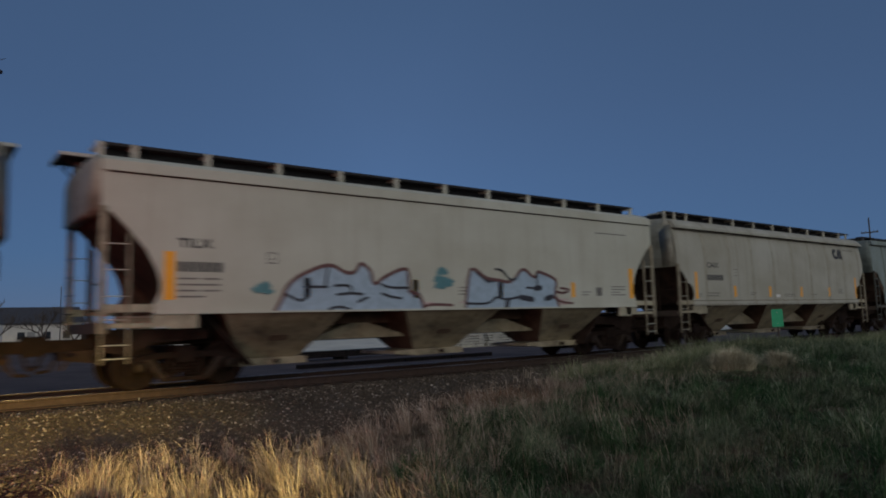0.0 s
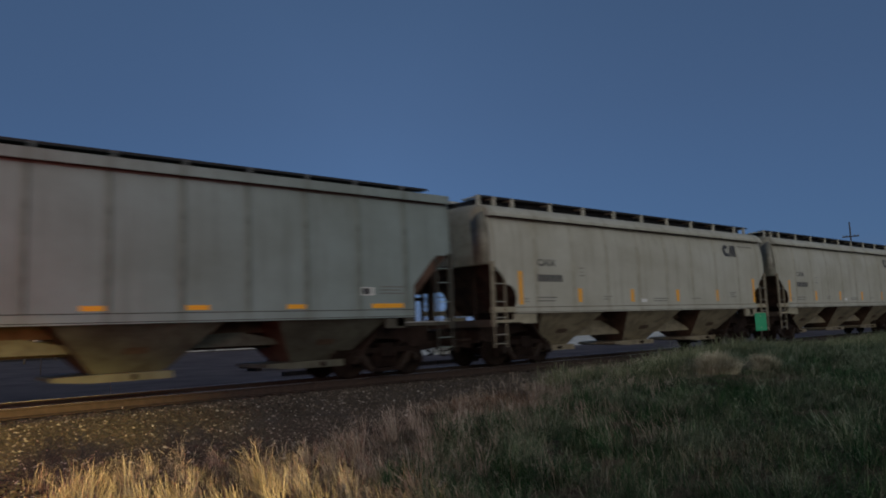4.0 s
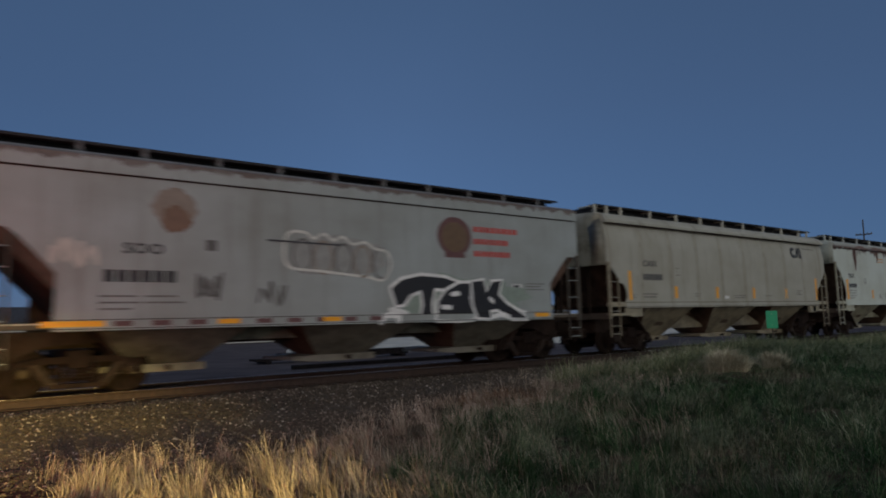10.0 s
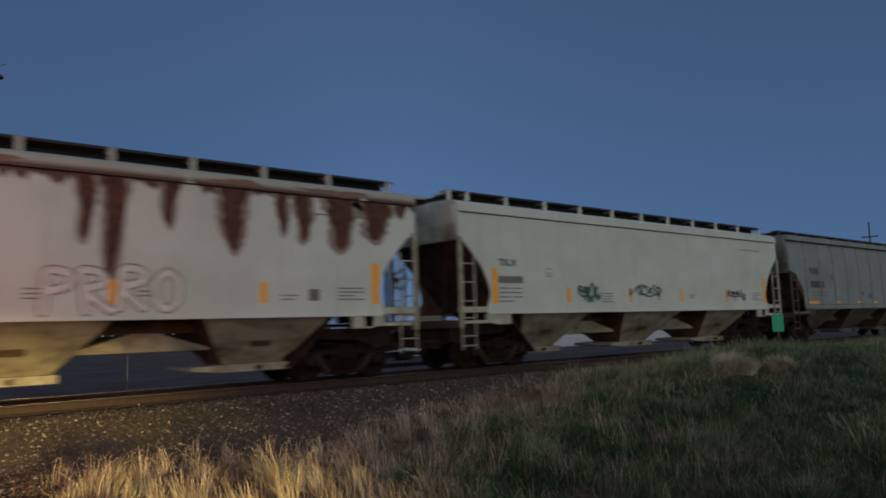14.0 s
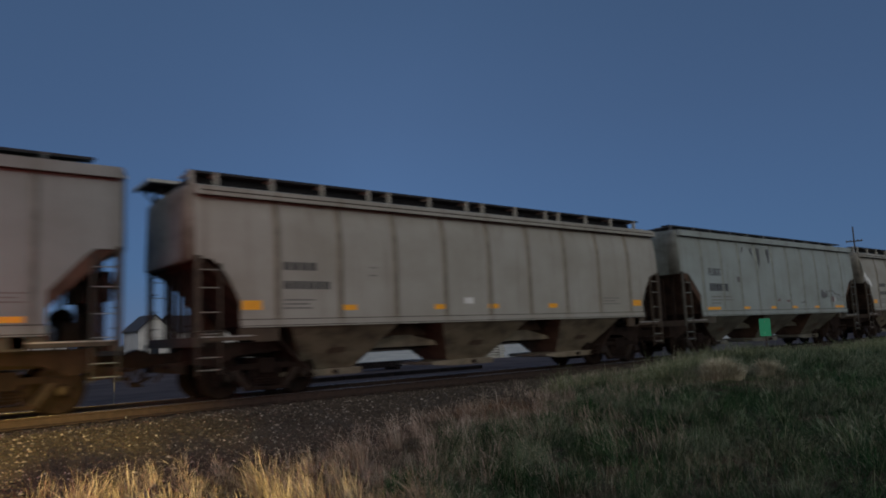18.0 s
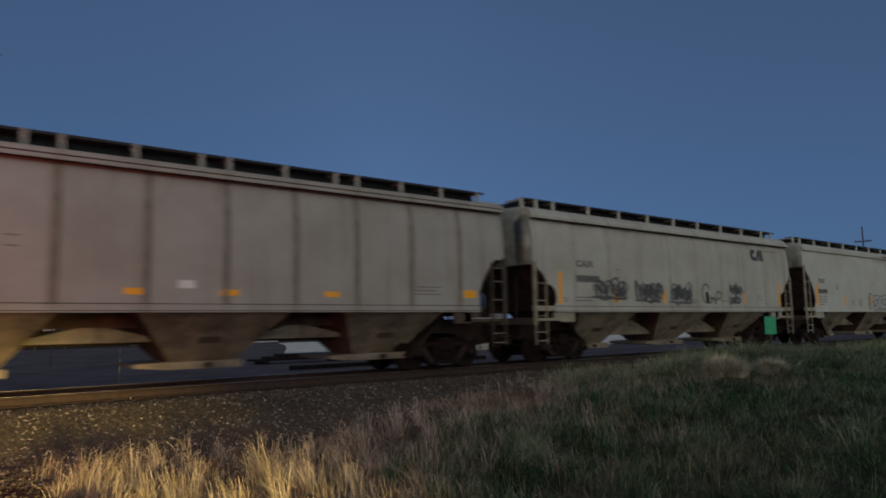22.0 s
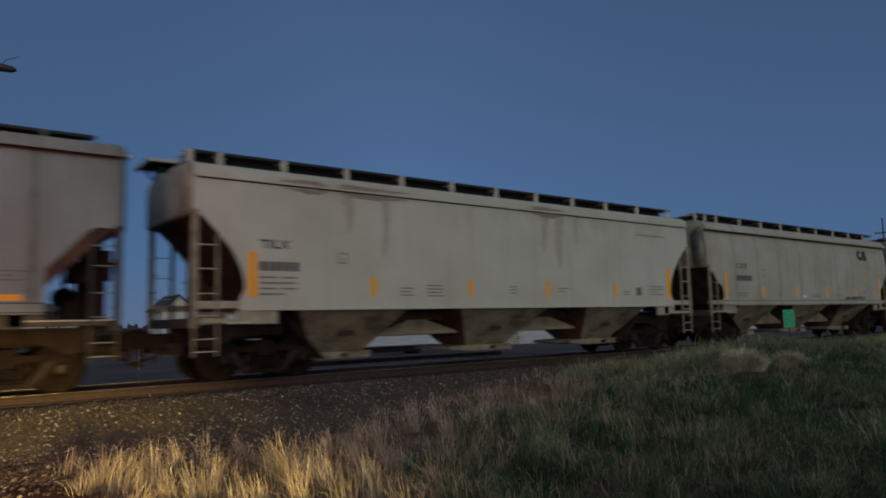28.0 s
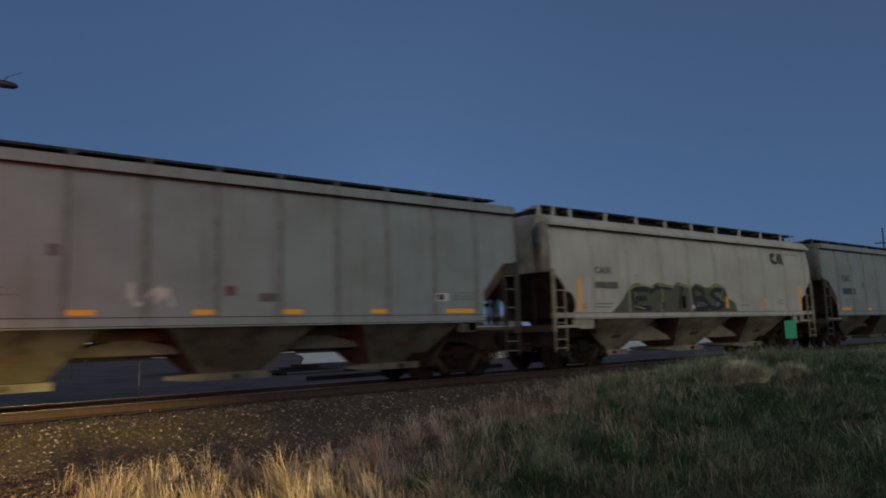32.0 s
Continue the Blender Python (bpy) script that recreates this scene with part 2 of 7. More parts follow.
def part(name, data, parent, label="", m=None, material=None):
    """Links a Shape or a mesh as one mesh object under a thing or a part."""
    ob = new(name, data.mesh(name, material) if isinstance(data, Shape) else data)
    ob.parent = parent
    if m is not None:
        ob.matrix_basis = m
    return tagged(ob, label)


def thing(name, label, category, group="", kind="", m=None):
    ob = new(name)
    ob.empty_display_size = 0.3
    if m is not None:
        ob.matrix_basis = m
    return tagged(ob, label, category, group, kind)


def structure(name, data, material, label, category):
    ob = new(name, data.mesh(name, material) if isinstance(data, Shape) else data)
    return tagged(ob, label, category, kind="structure")


# ---- ground, track bed and road ----
RAIL = -0.12  # top of the rails
def ease(v, a, b):
    s = min(1.0, max(0.0, (v - a) / (b - a)))
    return s * s * (3 - 2 * s)


def height(x, y):
    """Ground level: a raised track bed, a grassy bank that climbs to the east on the camera's side, level fields beyond."""
    base = -0.78 + (0.50 * ease(x, 3, 17) * (1 - ease(y, -3.0, 0.0)) * ease(y, -30, -13) if y < 0 else 0.0)
    base += 0.14 * ease(-y, 5, 14) * (1 if y < 0 else 0)
    base += 0.30 * math.exp(-((x - 17.5) / 5.0) ** 2 - ((y + 6.3) / 1.6) ** 2)
    bed = 1 - ease(abs(y), 1.7, 3.7)
    bumps = 0.035 * noise.noise(Vector((x * 0.9, y * 0.9, 0))) if abs(x) < 60 and abs(y) < 40 else 0.0
    return base * (1 - bed) - 0.36 * bed + bumps * (1 - bed)


def ground_mesh():
    xs = [-2500, -900, -300, -120, -60] + [-30 + 1.5 * i for i in range(13)] + [-10.5 + 0.5 * i for i in range(100)] + [40 + 3 * i for i in range(14)] + [95, 130, 200, 400, 900, 2500]
    ys = [-2500, -900, -300, -100, -50] + [-30 + 2 * i for i in range(6)] + [-18 + 0.4 * i for i in range(58)] + [6, 9, 13, 18, 25, 35, 50, 70, 100, 150, 300, 900, 2500]
    vs = [(x, y, height(x, y)) for y in ys for x in xs]
    n = len(xs)
    fs = [(j * n + i, j * n + i + 1, (j + 1) * n + i + 1, (j + 1) * n + i) for j in range(len(ys) - 1) for i in range(n - 1)]
    s = Shape()
    s.v, s.f = vs, fs
    return s


def soil():
    m, t, b = nodes("dry_soil", 0.95)
    v = coords(t)
    big, small = grain(t, v, 0.35, 5), grain(t, v, 9, 6, 0.7)
    col = mix(t, ramp(t, big, 0.4, 0.6), (0.060, 0.048, 0.037), (0.125, 0.094, 0.070))
    t.links.new(mix(t, ramp(t, small, 0.35, 0.7), col, (0.036, 0.028, 0.021)), b.inputs["Base Color"])
    bump(t, b, small, 0.6, 0.05)
    b.inputs["Specular IOR Level"].default_value = 0.0
    return m


SOIL = soil()


def stone_material():
    m, t, b = nodes("ballast_stone", 0.85)
    g = t.nodes.new("ShaderNodeNewGeometry")
    r = t.nodes.new("ShaderNodeValToRGB")
    e = r.color_ramp.elements
    e[0].color, e[1].color = (0.050, 0.043, 0.034, 1), (0.200, 0.175, 0.138, 1)
    for place, c in ((0.50, (0.110, 0.094, 0.074)), (0.95, (0.29, 0.255, 0.205)), (0.985, (0.43, 0.39, 0.33)), (0.996, (0.74, 0.70, 0.62))):
        k = e.new(place)
        k.color = (*c, 1)
    e[1].position = 0.85
    t.links.new(g.outputs["Random Per Island"], r.inputs[0])
    f = grain(t, coords(t), 30, 4)
    t.links.new(mix(t, ramp(t, f, 0.3, 0.7, 0.0, 0.5), r.outputs[0], (0.06, 0.052, 0.045)), b.inputs["Base Color"])
    return m


STONE = stone_material()
structure("ground", ground_mesh(), SOIL, "dry earth and flat fields reaching the horizon", "ground")

# a bed of crushed stone under the track, drawn over the earth
bed = Shape()
bed_x = [-60 + 3 * i for i in range(17)] + [-9 + i * 0.75 for i in range(60)] + [36 + 6 * i for i in range(45)]
bed_y = [-4.6, -3.9, -3.3, -2.8, -2.3, -1.9, -1.5, -0.9, 0, 0.9, 1.5, 1.9, 2.4, 3.0, 3.75, 4.4]
bed.v = [(x, y, height(x, y) + (0.035 if abs(y) < 3.6 else 0.02 if abs(y) < 4.0 else -0.04)) for y in bed_y for x in bed_x]
bed.f = [(j * len(bed_x) + i, j * len(bed_x) + i + 1, (j + 1) * len(bed_x) + i + 1, (j + 1) * len(bed_x) + i) for j in range(len(bed_y) - 1) for i in range(len(bed_x) - 1)]
structure("ballast_bed", bed, plain("crushed_stone", (0.062, 0.053, 0.043), 0.9, 0.0, 0.5, 22.0, 0.8), "grey crushed-stone ballast bed under the track", "ballast")

PALE_GRAVEL = plain("pale_gravel", (0.70, 0.64, 0.52), 0.9, 0.0, 0.22, 0.6, 0.3)
GREY_GRAVEL = plain("grey_gravel", (0.110, 0.086, 0.082), 0.95, 0.0, 0.3, 0.5, 0.3, sheen=0.12)
YARD = [(18.5, 21.0), (21.5, 30.0), (26.5, 40.0), (31.0, 50.0), (34.0, 58.0)]  # western edge of the yard
structure("gravel_lot", Shape().add([(x, y, z) for z in (-0.80, -0.745) for x, y in YARD + [(330.0, 58.0), (330.0, 21.0)]],
          [tuple(range(6, -1, -1)), tuple(range(7, 14))] + [(i, (i + 1) % 7, 7 + (i + 1) % 7, 7 + i) for i in range(7)]), PALE_GRAVEL, "pale gravel yard beyond the track", "gravel yard")
edge_line = [(a - 0.1, y) for a, y in YARD]
verge = [(-3.9, 6.0), (330.0, 6.0), (330.0, 20.9)] + [(edge_line[0][0], 20.9)] + edge_line[1:4] + [(33.9, 60.0), (-3.9, 60.0)]
structure("gravel_verge", Shape().add([(x, y, z) for z in (-0.80, -0.75) for x, y in verge],
          [tuple(range(len(verge) - 1, -1, -1)), tuple(range(len(verge), 2 * len(verge)))] + [(i, (i + 1) % len(verge), len(verge) + (i + 1) % len(verge), len(verge) + i) for i in range(len(verge))]), GREY_GRAVEL, "grey gravel beside the far side of the track", "gravel")
road = Shape().box(-9.5, -4.0, -200, -2.2, -0.80, -0.70)
structure("road", road, plain("worn_asphalt", (0.055, 0.053, 0.052), 0.9, 0.0, 0.25, 4.0, 0.3), "worn asphalt road leading to the level crossing", "road")
structure("crossing_panel", Shape().box(-9.5, -4.0, -2.2, -0.83, -0.50, -0.15).box(-9.5, -4.0, -0.64, 0.64, -0.50, -0.15).box(-9.5, -4.0, 0.83, 2.2, -0.50, -0.15),
          plain("crossing_concrete", (0.25, 0.24, 0.23), 0.9, 0.0, 0.2, 3.0, 0.2), "concrete level crossing panels between the rails", "crossing")
structure("far_road", Shape().box(-9.5, -4.0, 2.2, 200, -0.80, -0.72), plain("far_asphalt", (0.06, 0.058, 0.057), 0.9, 0.0, 0.25, 4.0), "asphalt road beyond the level crossing", "road")

# rails and ties
TIE = plain("creosoted_tie", (0.045, 0.034, 0.027), 0.9, 0.0, 0.35, 7.0, 0.4, sheen=0.12)
RAIL_RUST = plain("rusty_rail", (0.040, 0.025, 0.018), 0.85, 0.0, 0.3, 9.0, 0.1)
PROFILE = [(-0.076, -0.185), (0.076, -0.185), (0.076, -0.172), (0.012, -0.150), (0.009, -0.048), (0.036, -0.036), (0.037, -0.006), (0.030, -0.001),
           (-0.030, -0.001), (-0.037, -0.006), (-0.036, -0.036), (-0.009, -0.048), (-0.012, -0.150), (-0.076, -0.172)]
track = thing("railway_track", "single railway track of rusty rails on dark wooden ties", "railway track", kind="structure", m=pose(0, 0, RAIL))
for side in (-0.7525, 0.7525):
    rail = Shape()
    n = len(PROFILE)
    rail.add([(x, side + a, b) for x in (-150.0, 420.0) for a, b in PROFILE], [tuple(range(n)), tuple(range(2 * n - 1, n - 1, -1))] + [(i, (i + 1) % n, (i + 1) % n + n, i + n) for i in range(n)])
    ob = part("rail", rail, track, material=RAIL_RUST)
    top = Shape().box(-150, 420, side - 0.027, side + 0.027, -0.003, 0.0)
    part("running_surface", top, ob, "polished running surface", material=BRIGHT)

# ---- grain cars ----
PAINTS = {
    "cream": (0.55, 0.56, 0.485), "cream_white": (0.61, 0.665, 0.61), "tan": (0.45, 0.445, 0.38), "tan_light": (0.49, 0.485, 0.415), "taupe": (0.385, 0.375, 0.335),
    "grey": (0.255, 0.295, 0.29), "blue_grey": (0.255, 0.315, 0.31), "mid_grey": (0.33, 0.375, 0.365), "pale_blue": (0.49, 0.61, 0.60), "light_grey": (0.38, 0.42, 0.415)}
# kind: body length, eave, sill bottom, sill band, arch outline at the end, ribs
KINDS = {
    "A": dict(body=16.95, eave=4.10, rail=0.20, sill=1.37, band=0.0, arch=[(0, 3.36), (0.18, 3.30), (0.49, 2.99), (0.82, 2.59), (1.00, 2.24), (1.08, 1.98), (1.08, 1.80), (0.95, 1.55)], ribs=(0, 0, 0)),
    "B": dict(body=15.62, eave=4.13, rail=0.09, sill=1.37, band=0.17, arch=[(0, 2.78), (0.10, 2.76), (0.44, 2.44), (0.60, 2.20), (0.80, 2.14), (0.93, 2.0), (0.98, 1.80), (0.96, 1.66), (0.88, 1.55)], ribs=(1.81, 1.67, 8)),
    "C": dict(body=15.28, eave=4.30, rail=0.21, sill=1.33, band=0.19, arch=[(0, 2.92), (0.44, 2.92), (0.60, 2.80), (1.22, 2.12), (1.22, 1.54)], ribs=(1.46, 1.375, 10)),
    "D": dict(body=15.95, eave=4.15, rail=0.18, sill=1.38, band=0.16, arch=[(0, 2.82), (0.34, 2.81), (0.56, 2.60), (0.74, 2.35), (0.94, 1.90), (0.94, 1.56)], ribs=(1.78, 1.57, 9))}
KINDS["C_smooth"] = dict(KINDS["C"], ribs=(0, 0, 0), eave=4.25, rail=0.25, sill=1.28)
KINDS["C_low"] = dict(KINDS["C"], ribs=(0, 0, 0), sill=1.08, band=0.19, eave=4.04, rail=0.30, arch=[(0, 2.92), (0.44, 2.92), (0.62, 2.78), (1.24, 2.12), (1.22, 1.34)])
# tops of the running boards, ridge of the roof, how far the ends bulge, where the brackets stand
ROOFS = {
    "A": dict(top=4.72, ridge=4.50, bulge=0.16, stands=[0.02, 0.65, 2.10, 3.70, 5.28, 6.88, 8.45, 10.0, 11.56, 13.12, 14.72, 16.40]),
    "B": dict(top=4.76, ridge=4.54, bulge=0.24, stands=[-0.04, 0.56, 1.30, 2.95, 4.53, 6.13, 7.71, 9.28, 10.91, 12.50, 14.11, 14.90]),
    "C": dict(top=4.73, ridge=4.56, bulge=0.12, stands=[0.10, 1.62, 2.80, 4.31, 5.70, 7.10, 8.50, 9.90, 11.30, 12.60, 14.0, 15.0]),
    "D": dict(top=4.72, ridge=4.46, bulge=0.16, stands=[0.02, 0.55, 1.83, 3.10, 4.40, 5.01, 6.32, 7.62, 8.22, 9.52, 10.82, 11.42, 12.72, 14.02, 15.30])}
HALF = 1.60
made = {}


def kept(key, maker):
    if key not in made:
        made[key] = maker()
    return made[key]


def side_outline(k):
    n = k["body"]
    low = k["sill"]
    left = [(x, z) for x, z in k["arch"]]
    right = [(n - x, z) for x, z in reversed(k["arch"])]
    return [(0, k["eave"] + 0.02)] + left + [(left[-1][0], low), (n - left[-1][0], low)] + right + [(n, k["eave"] + 0.02)]


BOW = {"B": 0.15, "D": 0.15, "C": 0.07}


def inward(kind, z):
    """How far the curved side leans in above the level of the stencils."""
    return BOW.get(kind, 0.0) * max(0.0, (z - 3.1) / 1.1) ** 2


def bowed(me, kind):
    """Cuts a side sheet or post into bands and leans its top inwards."""
    if kind not in BOW:
        return me
    bm = bmesh.new()
    bm.from_mesh(me)
    for i in range(9):
        bmesh.ops.bisect_plane(bm, geom=bm.verts[:] + bm.edges[:] + bm.faces[:], plane_co=(0, 0, 3.1 + 0.13 * i), plane_no=(0, 0, 1))
    for v in bm.verts:
        v.co.y -= math.copysign(inward(kind, v.co.z), v.co.y)
    bm.to_mesh(me)
    bm.free()
    return me


def bowed_once(me, kind):
    if me.name not in made:
        made[me.name] = bowed(me, kind)


PLATE = plain("grimy_plate", (0.10, 0.068, 0.046), 0.8, 0.0, 0.35, 8.0)
CAP = plain("bearing_cap_metal", (0.034, 0.025, 0.019), 0.5, 0.4, 0.2, 8.0, sheen=0.12)


def truck_mesh():
    """Cast side frames, bolster and brake beams of a two-axle truck."""
    s = Shape()
    for y in (-1.0, 1.0):
        a, b = y - 0.07, y + 0.07
        s.prism([(-1.14, 0.50), (-1.06, 0.64), (-0.60, 0.73), (0.60, 0.73), (1.06, 0.64), (1.14, 0.50), (0.99, 0.50), (0.90, 0.56), (0.52, 0.61), (-0.52, 0.61), (-0.90, 0.56), (-0.99, 0.50)], a, b)
        s.box(-0.46, 0.46, y - 0.10, y + 0.10, 0.15, 0.235)
        for d in (-1, 1):
            s.prism([(d * 0.28, 0.236), (d * 0.35, 0.236), (d * 0.35, 0.608), (d * 0.28, 0.608)], a + 0.01, b - 0.01)
            s.prism([(d * 1.14, 0.30), (d * 1.05, 0.30), (d * 1.05, 0.498), (d * 1.14, 0.498)], a, b)
            s.prism([(d * 0.72, 0.33), (d * 0.65, 0.33), (d * 0.65, 0.595), (d * 0.72, 0.59)], a, b)
            s.prism([(d * 0.989, 0.50), (d * 0.789, 0.50), (d * 0.789, 0.565), (d * 0.989, 0.55)], y - 0.095, y + 0.095)
    s.box(-0.20, 0.20, -1.12, 1.12, 0.52, 0.84)
    s.box(-0.42, -0.36, -0.9, 0.9, 0.40, 0.52).box(0.36, 0.42, -0.9, 0.9, 0.40, 0.52)
    return s.mesh("truck_frame", TRUCK)


def brace_mesh():
    """One sloping arm of a cast side frame."""
    return Shape().prism([(0.80, 0.60), (0.64, 0.605), (0.37, 0.24), (0.37, 0.155), (0.47, 0.155)], -0.078, 0.078).mesh("sloping_brace", BRACE)


def wheelset_mesh():
    s = Shape()
    for y, d in ((-0.72, -1), (0.72, 1)):
        s.lathe([(0.08, y - 0.09 * d), (0.10, y - 0.05 * d), (0.34, y - 0.02 * d), (0.37, y - 0.075 * d), (0.485, y - 0.075 * d), (0.485, y - 0.045 * d), (0.457, y - 0.03 * d),
                 (0.450, y + 0.065 * d), (0.39, y + 0.068 * d), (0.36, y + 0.03 * d), (0.15, y + 0.045 * d), (0.12, y + 0.09 * d), (0.07, y + 0.10 * d)], 28)
    s.lathe([(0.08, -1.02), (0.08, 1.02)], 12)
    return s.mesh("wheelset", WHEEL, True)


def spring_mesh():
    s = Shape()
    for x in (-0.18, 0.0, 0.18):
        s.lathe([(0.045, 0.24), (0.075, 0.27), (0.06, 0.30), (0.075, 0.33), (0.06, 0.36), (0.075, 0.39), (0.06, 0.42), (0.075, 0.45), (0.06, 0.48), (0.045, 0.52)], 8, "z")
        s.v[-80:] = [(a + x, b, c) for a, b, c in s.v[-80:]]
    return s.mesh("spring_nest", TRUCK)


def coupler_mesh():
    s = Shape()
    s.box(-0.78, 0.25, -0.10, 0.10, 0.74, 0.98)
    s.prism([(-0.92, 0.70), (-0.70, 0.66), (-0.62, 0.72), (-0.62, 1.02), (-0.70, 1.08), (-0.92, 1.02)], -0.20, 0.16)
    s.tube((-0.6, 0.25, 0.80), (-0.75, 0.30, 0.42), 0.03, n=6).tube((-0.75, 0.30, 0.42), (-0.95, 0.22, 0.50), 0.03, n=6)
    return s.mesh("coupler", TRUCK)


def brake_wheel_mesh():
    s = Shape()
    n = 20
    for i in range(n):
        a, b = i * math.tau / n, (i + 1) * math.tau / n
        s.tube((0, 0.27 * math.cos(a), 0.27 * math.sin(a)), (0, 0.27 * math.cos(b), 0.27 * math.sin(b)), 0.018, n=6)
    for i in range(4):
        a = i * math.tau / 4 + 0.4
        s.tube((0.02, 0, 0), (0, 0.27 * math.cos(a), 0.27 * math.sin(a)), 0.014, n=5)
    s.tube((-0.02, 0, 0), (0.20, 0, 0), 0.05, n=8)
    return s.mesh("brake_wheel", GRIME_SHADE)


def end_cap(outline, bulge, cut, kind, material):
    """The upper end of a car: its cross-section, rounded over towards the middle; the foot stays level."""
    mid = 3.6
    rings = []
    for back, inset in ((0.07, 0.03), (0.0, 0.012), (-0.35 * bulge, 0.025), (-0.70 * bulge, 0.075), (-0.92 * bulge, 0.18), (-bulge, 0.40)):
        ring = []
        for y, z in outline:
            lean = inward(kind, min(z, 4.2)) if abs(y) > 1.5 else 0.0
            y = math.copysign(max(0.0, abs(y) - lean), y) * (1 - inset / HALF)
            ring.append((back, y, z if z < cut else mid + (z - mid) * (1 - inset / 1.0) if z > mid else z))
        rings.append(ring)
    s = Shape()
    m = len(outline)
    s.add([p for r in rings for p in r], [(j * m + i, j * m + (i + 1) % m, (j + 1) * m + (i + 1) % m, (j + 1) * m + i) for j in range(len(rings) - 1) for i in range(m)]
          + [tuple(range(m - 1, -1, -1)), tuple(range((len(rings) - 1) * m, len(rings) * m))])
    me = s.mesh("end_sheet", material)
    me.polygons.foreach_set("use_smooth", [len(f.vertices) == 4 for f in me.polygons])
    return me


AXLES = []


def grain_car(kind, paint, label, lower=None, dust=(0.2, 0.2, 0.2), end=None):
    """A three-bay covered hopper. Its origin stands on the rails below the leading end of its side; x runs back along the car."""
    k = KINDS[kind]
    n, eave, sill, arch = k["body"], k["eave"], k["sill"], k["arch"]
    key = (kind, paint.name)
    dirty = kept((paint.name, "dirty"), lambda: plain(paint.name + "_post_dirt", dust, 0.8, 0.0, 0.3, 3.0))
    car = thing("grain_hopper_car", label, "railway car", "covered hopper cars of the train")
    edge = arch[-1][0]
    roof_z = eave + k["rail"]
    light = kind[0] in "AB"
    ladder = kept((paint.name, "ladder"), lambda: plain(paint.name + "_ladder", tuple(c * f for c, f in zip(dust, (0.62, 0.55, 0.48) if light else (0.30, 0.24, 0.20))), 0.75, 0.0, 0.3, 5.0))
    apron = kept((paint.name, "apron"), lambda: plain(paint.name + "_apron", tuple(c * f for c, f in zip(dust, (0.85, 0.80, 0.72) if light else (0.36, 0.28, 0.22))), 0.75, 0.0, 0.3, 4.0))
    # sides
    for y, d in ((-HALF, 1), (HALF, -1)):
        me = kept((key, "side", y), lambda: bowed(Shape().prism(side_outline(k), y, y + 0.03 * d).mesh("side_sheet", paint), kind))
        part("side_sheet", me, car)
        o = y - 0.035 * d
        me = kept((key, "eave", y), lambda: Shape().prism([(0, eave + 0.005), (n, eave + 0.005), (n, roof_z), (0, roof_z)], min(o, y + 0.17 * d), max(o, y + 0.17 * d))
                  .box(0, n, min(y - 0.055 * d, y), max(y - 0.055 * d, y), eave - 0.005, eave + 0.035).mesh("roof_rail", paint))
        part("roof_rail", me, car)
        # thin dark strip: the roof rail's shadow on the side, painted in
        o = y - 0.004 * d
        me = kept((kind, "seam", y), lambda: Shape().box(0.10, n - 0.10, min(o, y), max(o, y), eave - 0.035, eave + 0.004).mesh("seam", GRIME_SHADE))
        part("eave_seam", me, car, "shadow line painted under the roof rail")
        if kind == "D":
            o = y - 0.039 * d
            me = kept((kind, "upper_seam", y), lambda: Shape().box(0.10, n - 0.10, min(o, y), max(o, y), eave + 0.075, eave + 0.10).mesh("upper_seam", GRIME_SHADE))
            part("upper_seam", me, car, "dark upper line on the roof rail")
        if k["band"]:
            o = y - 0.05 * d
            me = kept((key, "band", y), lambda: Shape().box(edge, n - edge, min(o, y), max(o, y), sill, sill + 0.025).box(edge, n - edge, min(y - 0.03 * d, y), max(y - 0.03 * d, y), sill + 0.02, sill + k["band"]).mesh("side_sill", paint))
        else:
            o = y - 0.035 * d
            me = kept((key, "band", y), lambda: Shape().box(edge, n - edge, min(o, y), max(o, y), sill - 0.01, sill + 0.03).mesh("side_sill", paint))
        part("side_sill", me, car)
        # thin dark lines along the top and foot of the sill band
        if k["band"]:
            o = y - 0.034 * d
            me = kept((kind, "sill_seam", y), lambda: Shape().box(edge, n - edge, min(o, y), max(o, y), sill + k["band"] - 0.001, sill + k["band"] + 0.014).box(edge, n - edge, min(o, y), max(o, y), sill + 0.026, sill + 0.04).mesh("sill_seam", GRIME_SHADE))
            part("sill_seam", me, car, "dark lines on the side sill")
        # side posts
        for i in range(k["ribs"][2]):
            x = k["ribs"][0] + i * k["ribs"][1]
            w = {"B": 0.022, "C": 0.035, "D": 0.042}[kind[0]]
            deep = {"B": 0.012, "C": 0.030, "D": 0.030}[kind[0]]
            me = kept((key, "rib", y), lambda: Shape().add(
                [(a, y - b * d, z) for z in (sill + k["band"], eave) for a, b in ((-w * 1.6, 0), (-w * 0.6, deep), (w * 0.6, deep), (w * 1.6, 0))],
                [(0, 1, 5, 4), (1, 2, 6, 5), (2, 3, 7, 6), (0, 4, 7, 3), (0, 3, 2, 1), (4, 5, 6, 7)]).mesh("side_post", dirty))
            bowed_once(me, kind)
            part("side_post", me, car, m=pose(x, 0, 0))
    # roof, hatch trough and running boards
    shape = ROOFS[kind[0]]
    top = shape["top"] - (0.05 if kind == "C_low" else 0.0)
    ridge = min(shape["ridge"], top - 0.16)
    ridge = max(ridge, roof_z + 0.04)
    rise = ridge - 0.04 - roof_z
    half = [(-HALF, eave + 0.10), (-HALF, roof_z + 0.004), (-HALF + 0.06, roof_z + 0.36 * rise), (-HALF + 0.16, roof_z + 0.70 * rise), (-HALF + 0.30, roof_z + 0.92 * rise), (-1.10, ridge - 0.03), (-0.5, ridge)]
    cross = half + [(-a, b) for a, b in reversed(half)]
    m = len(cross)
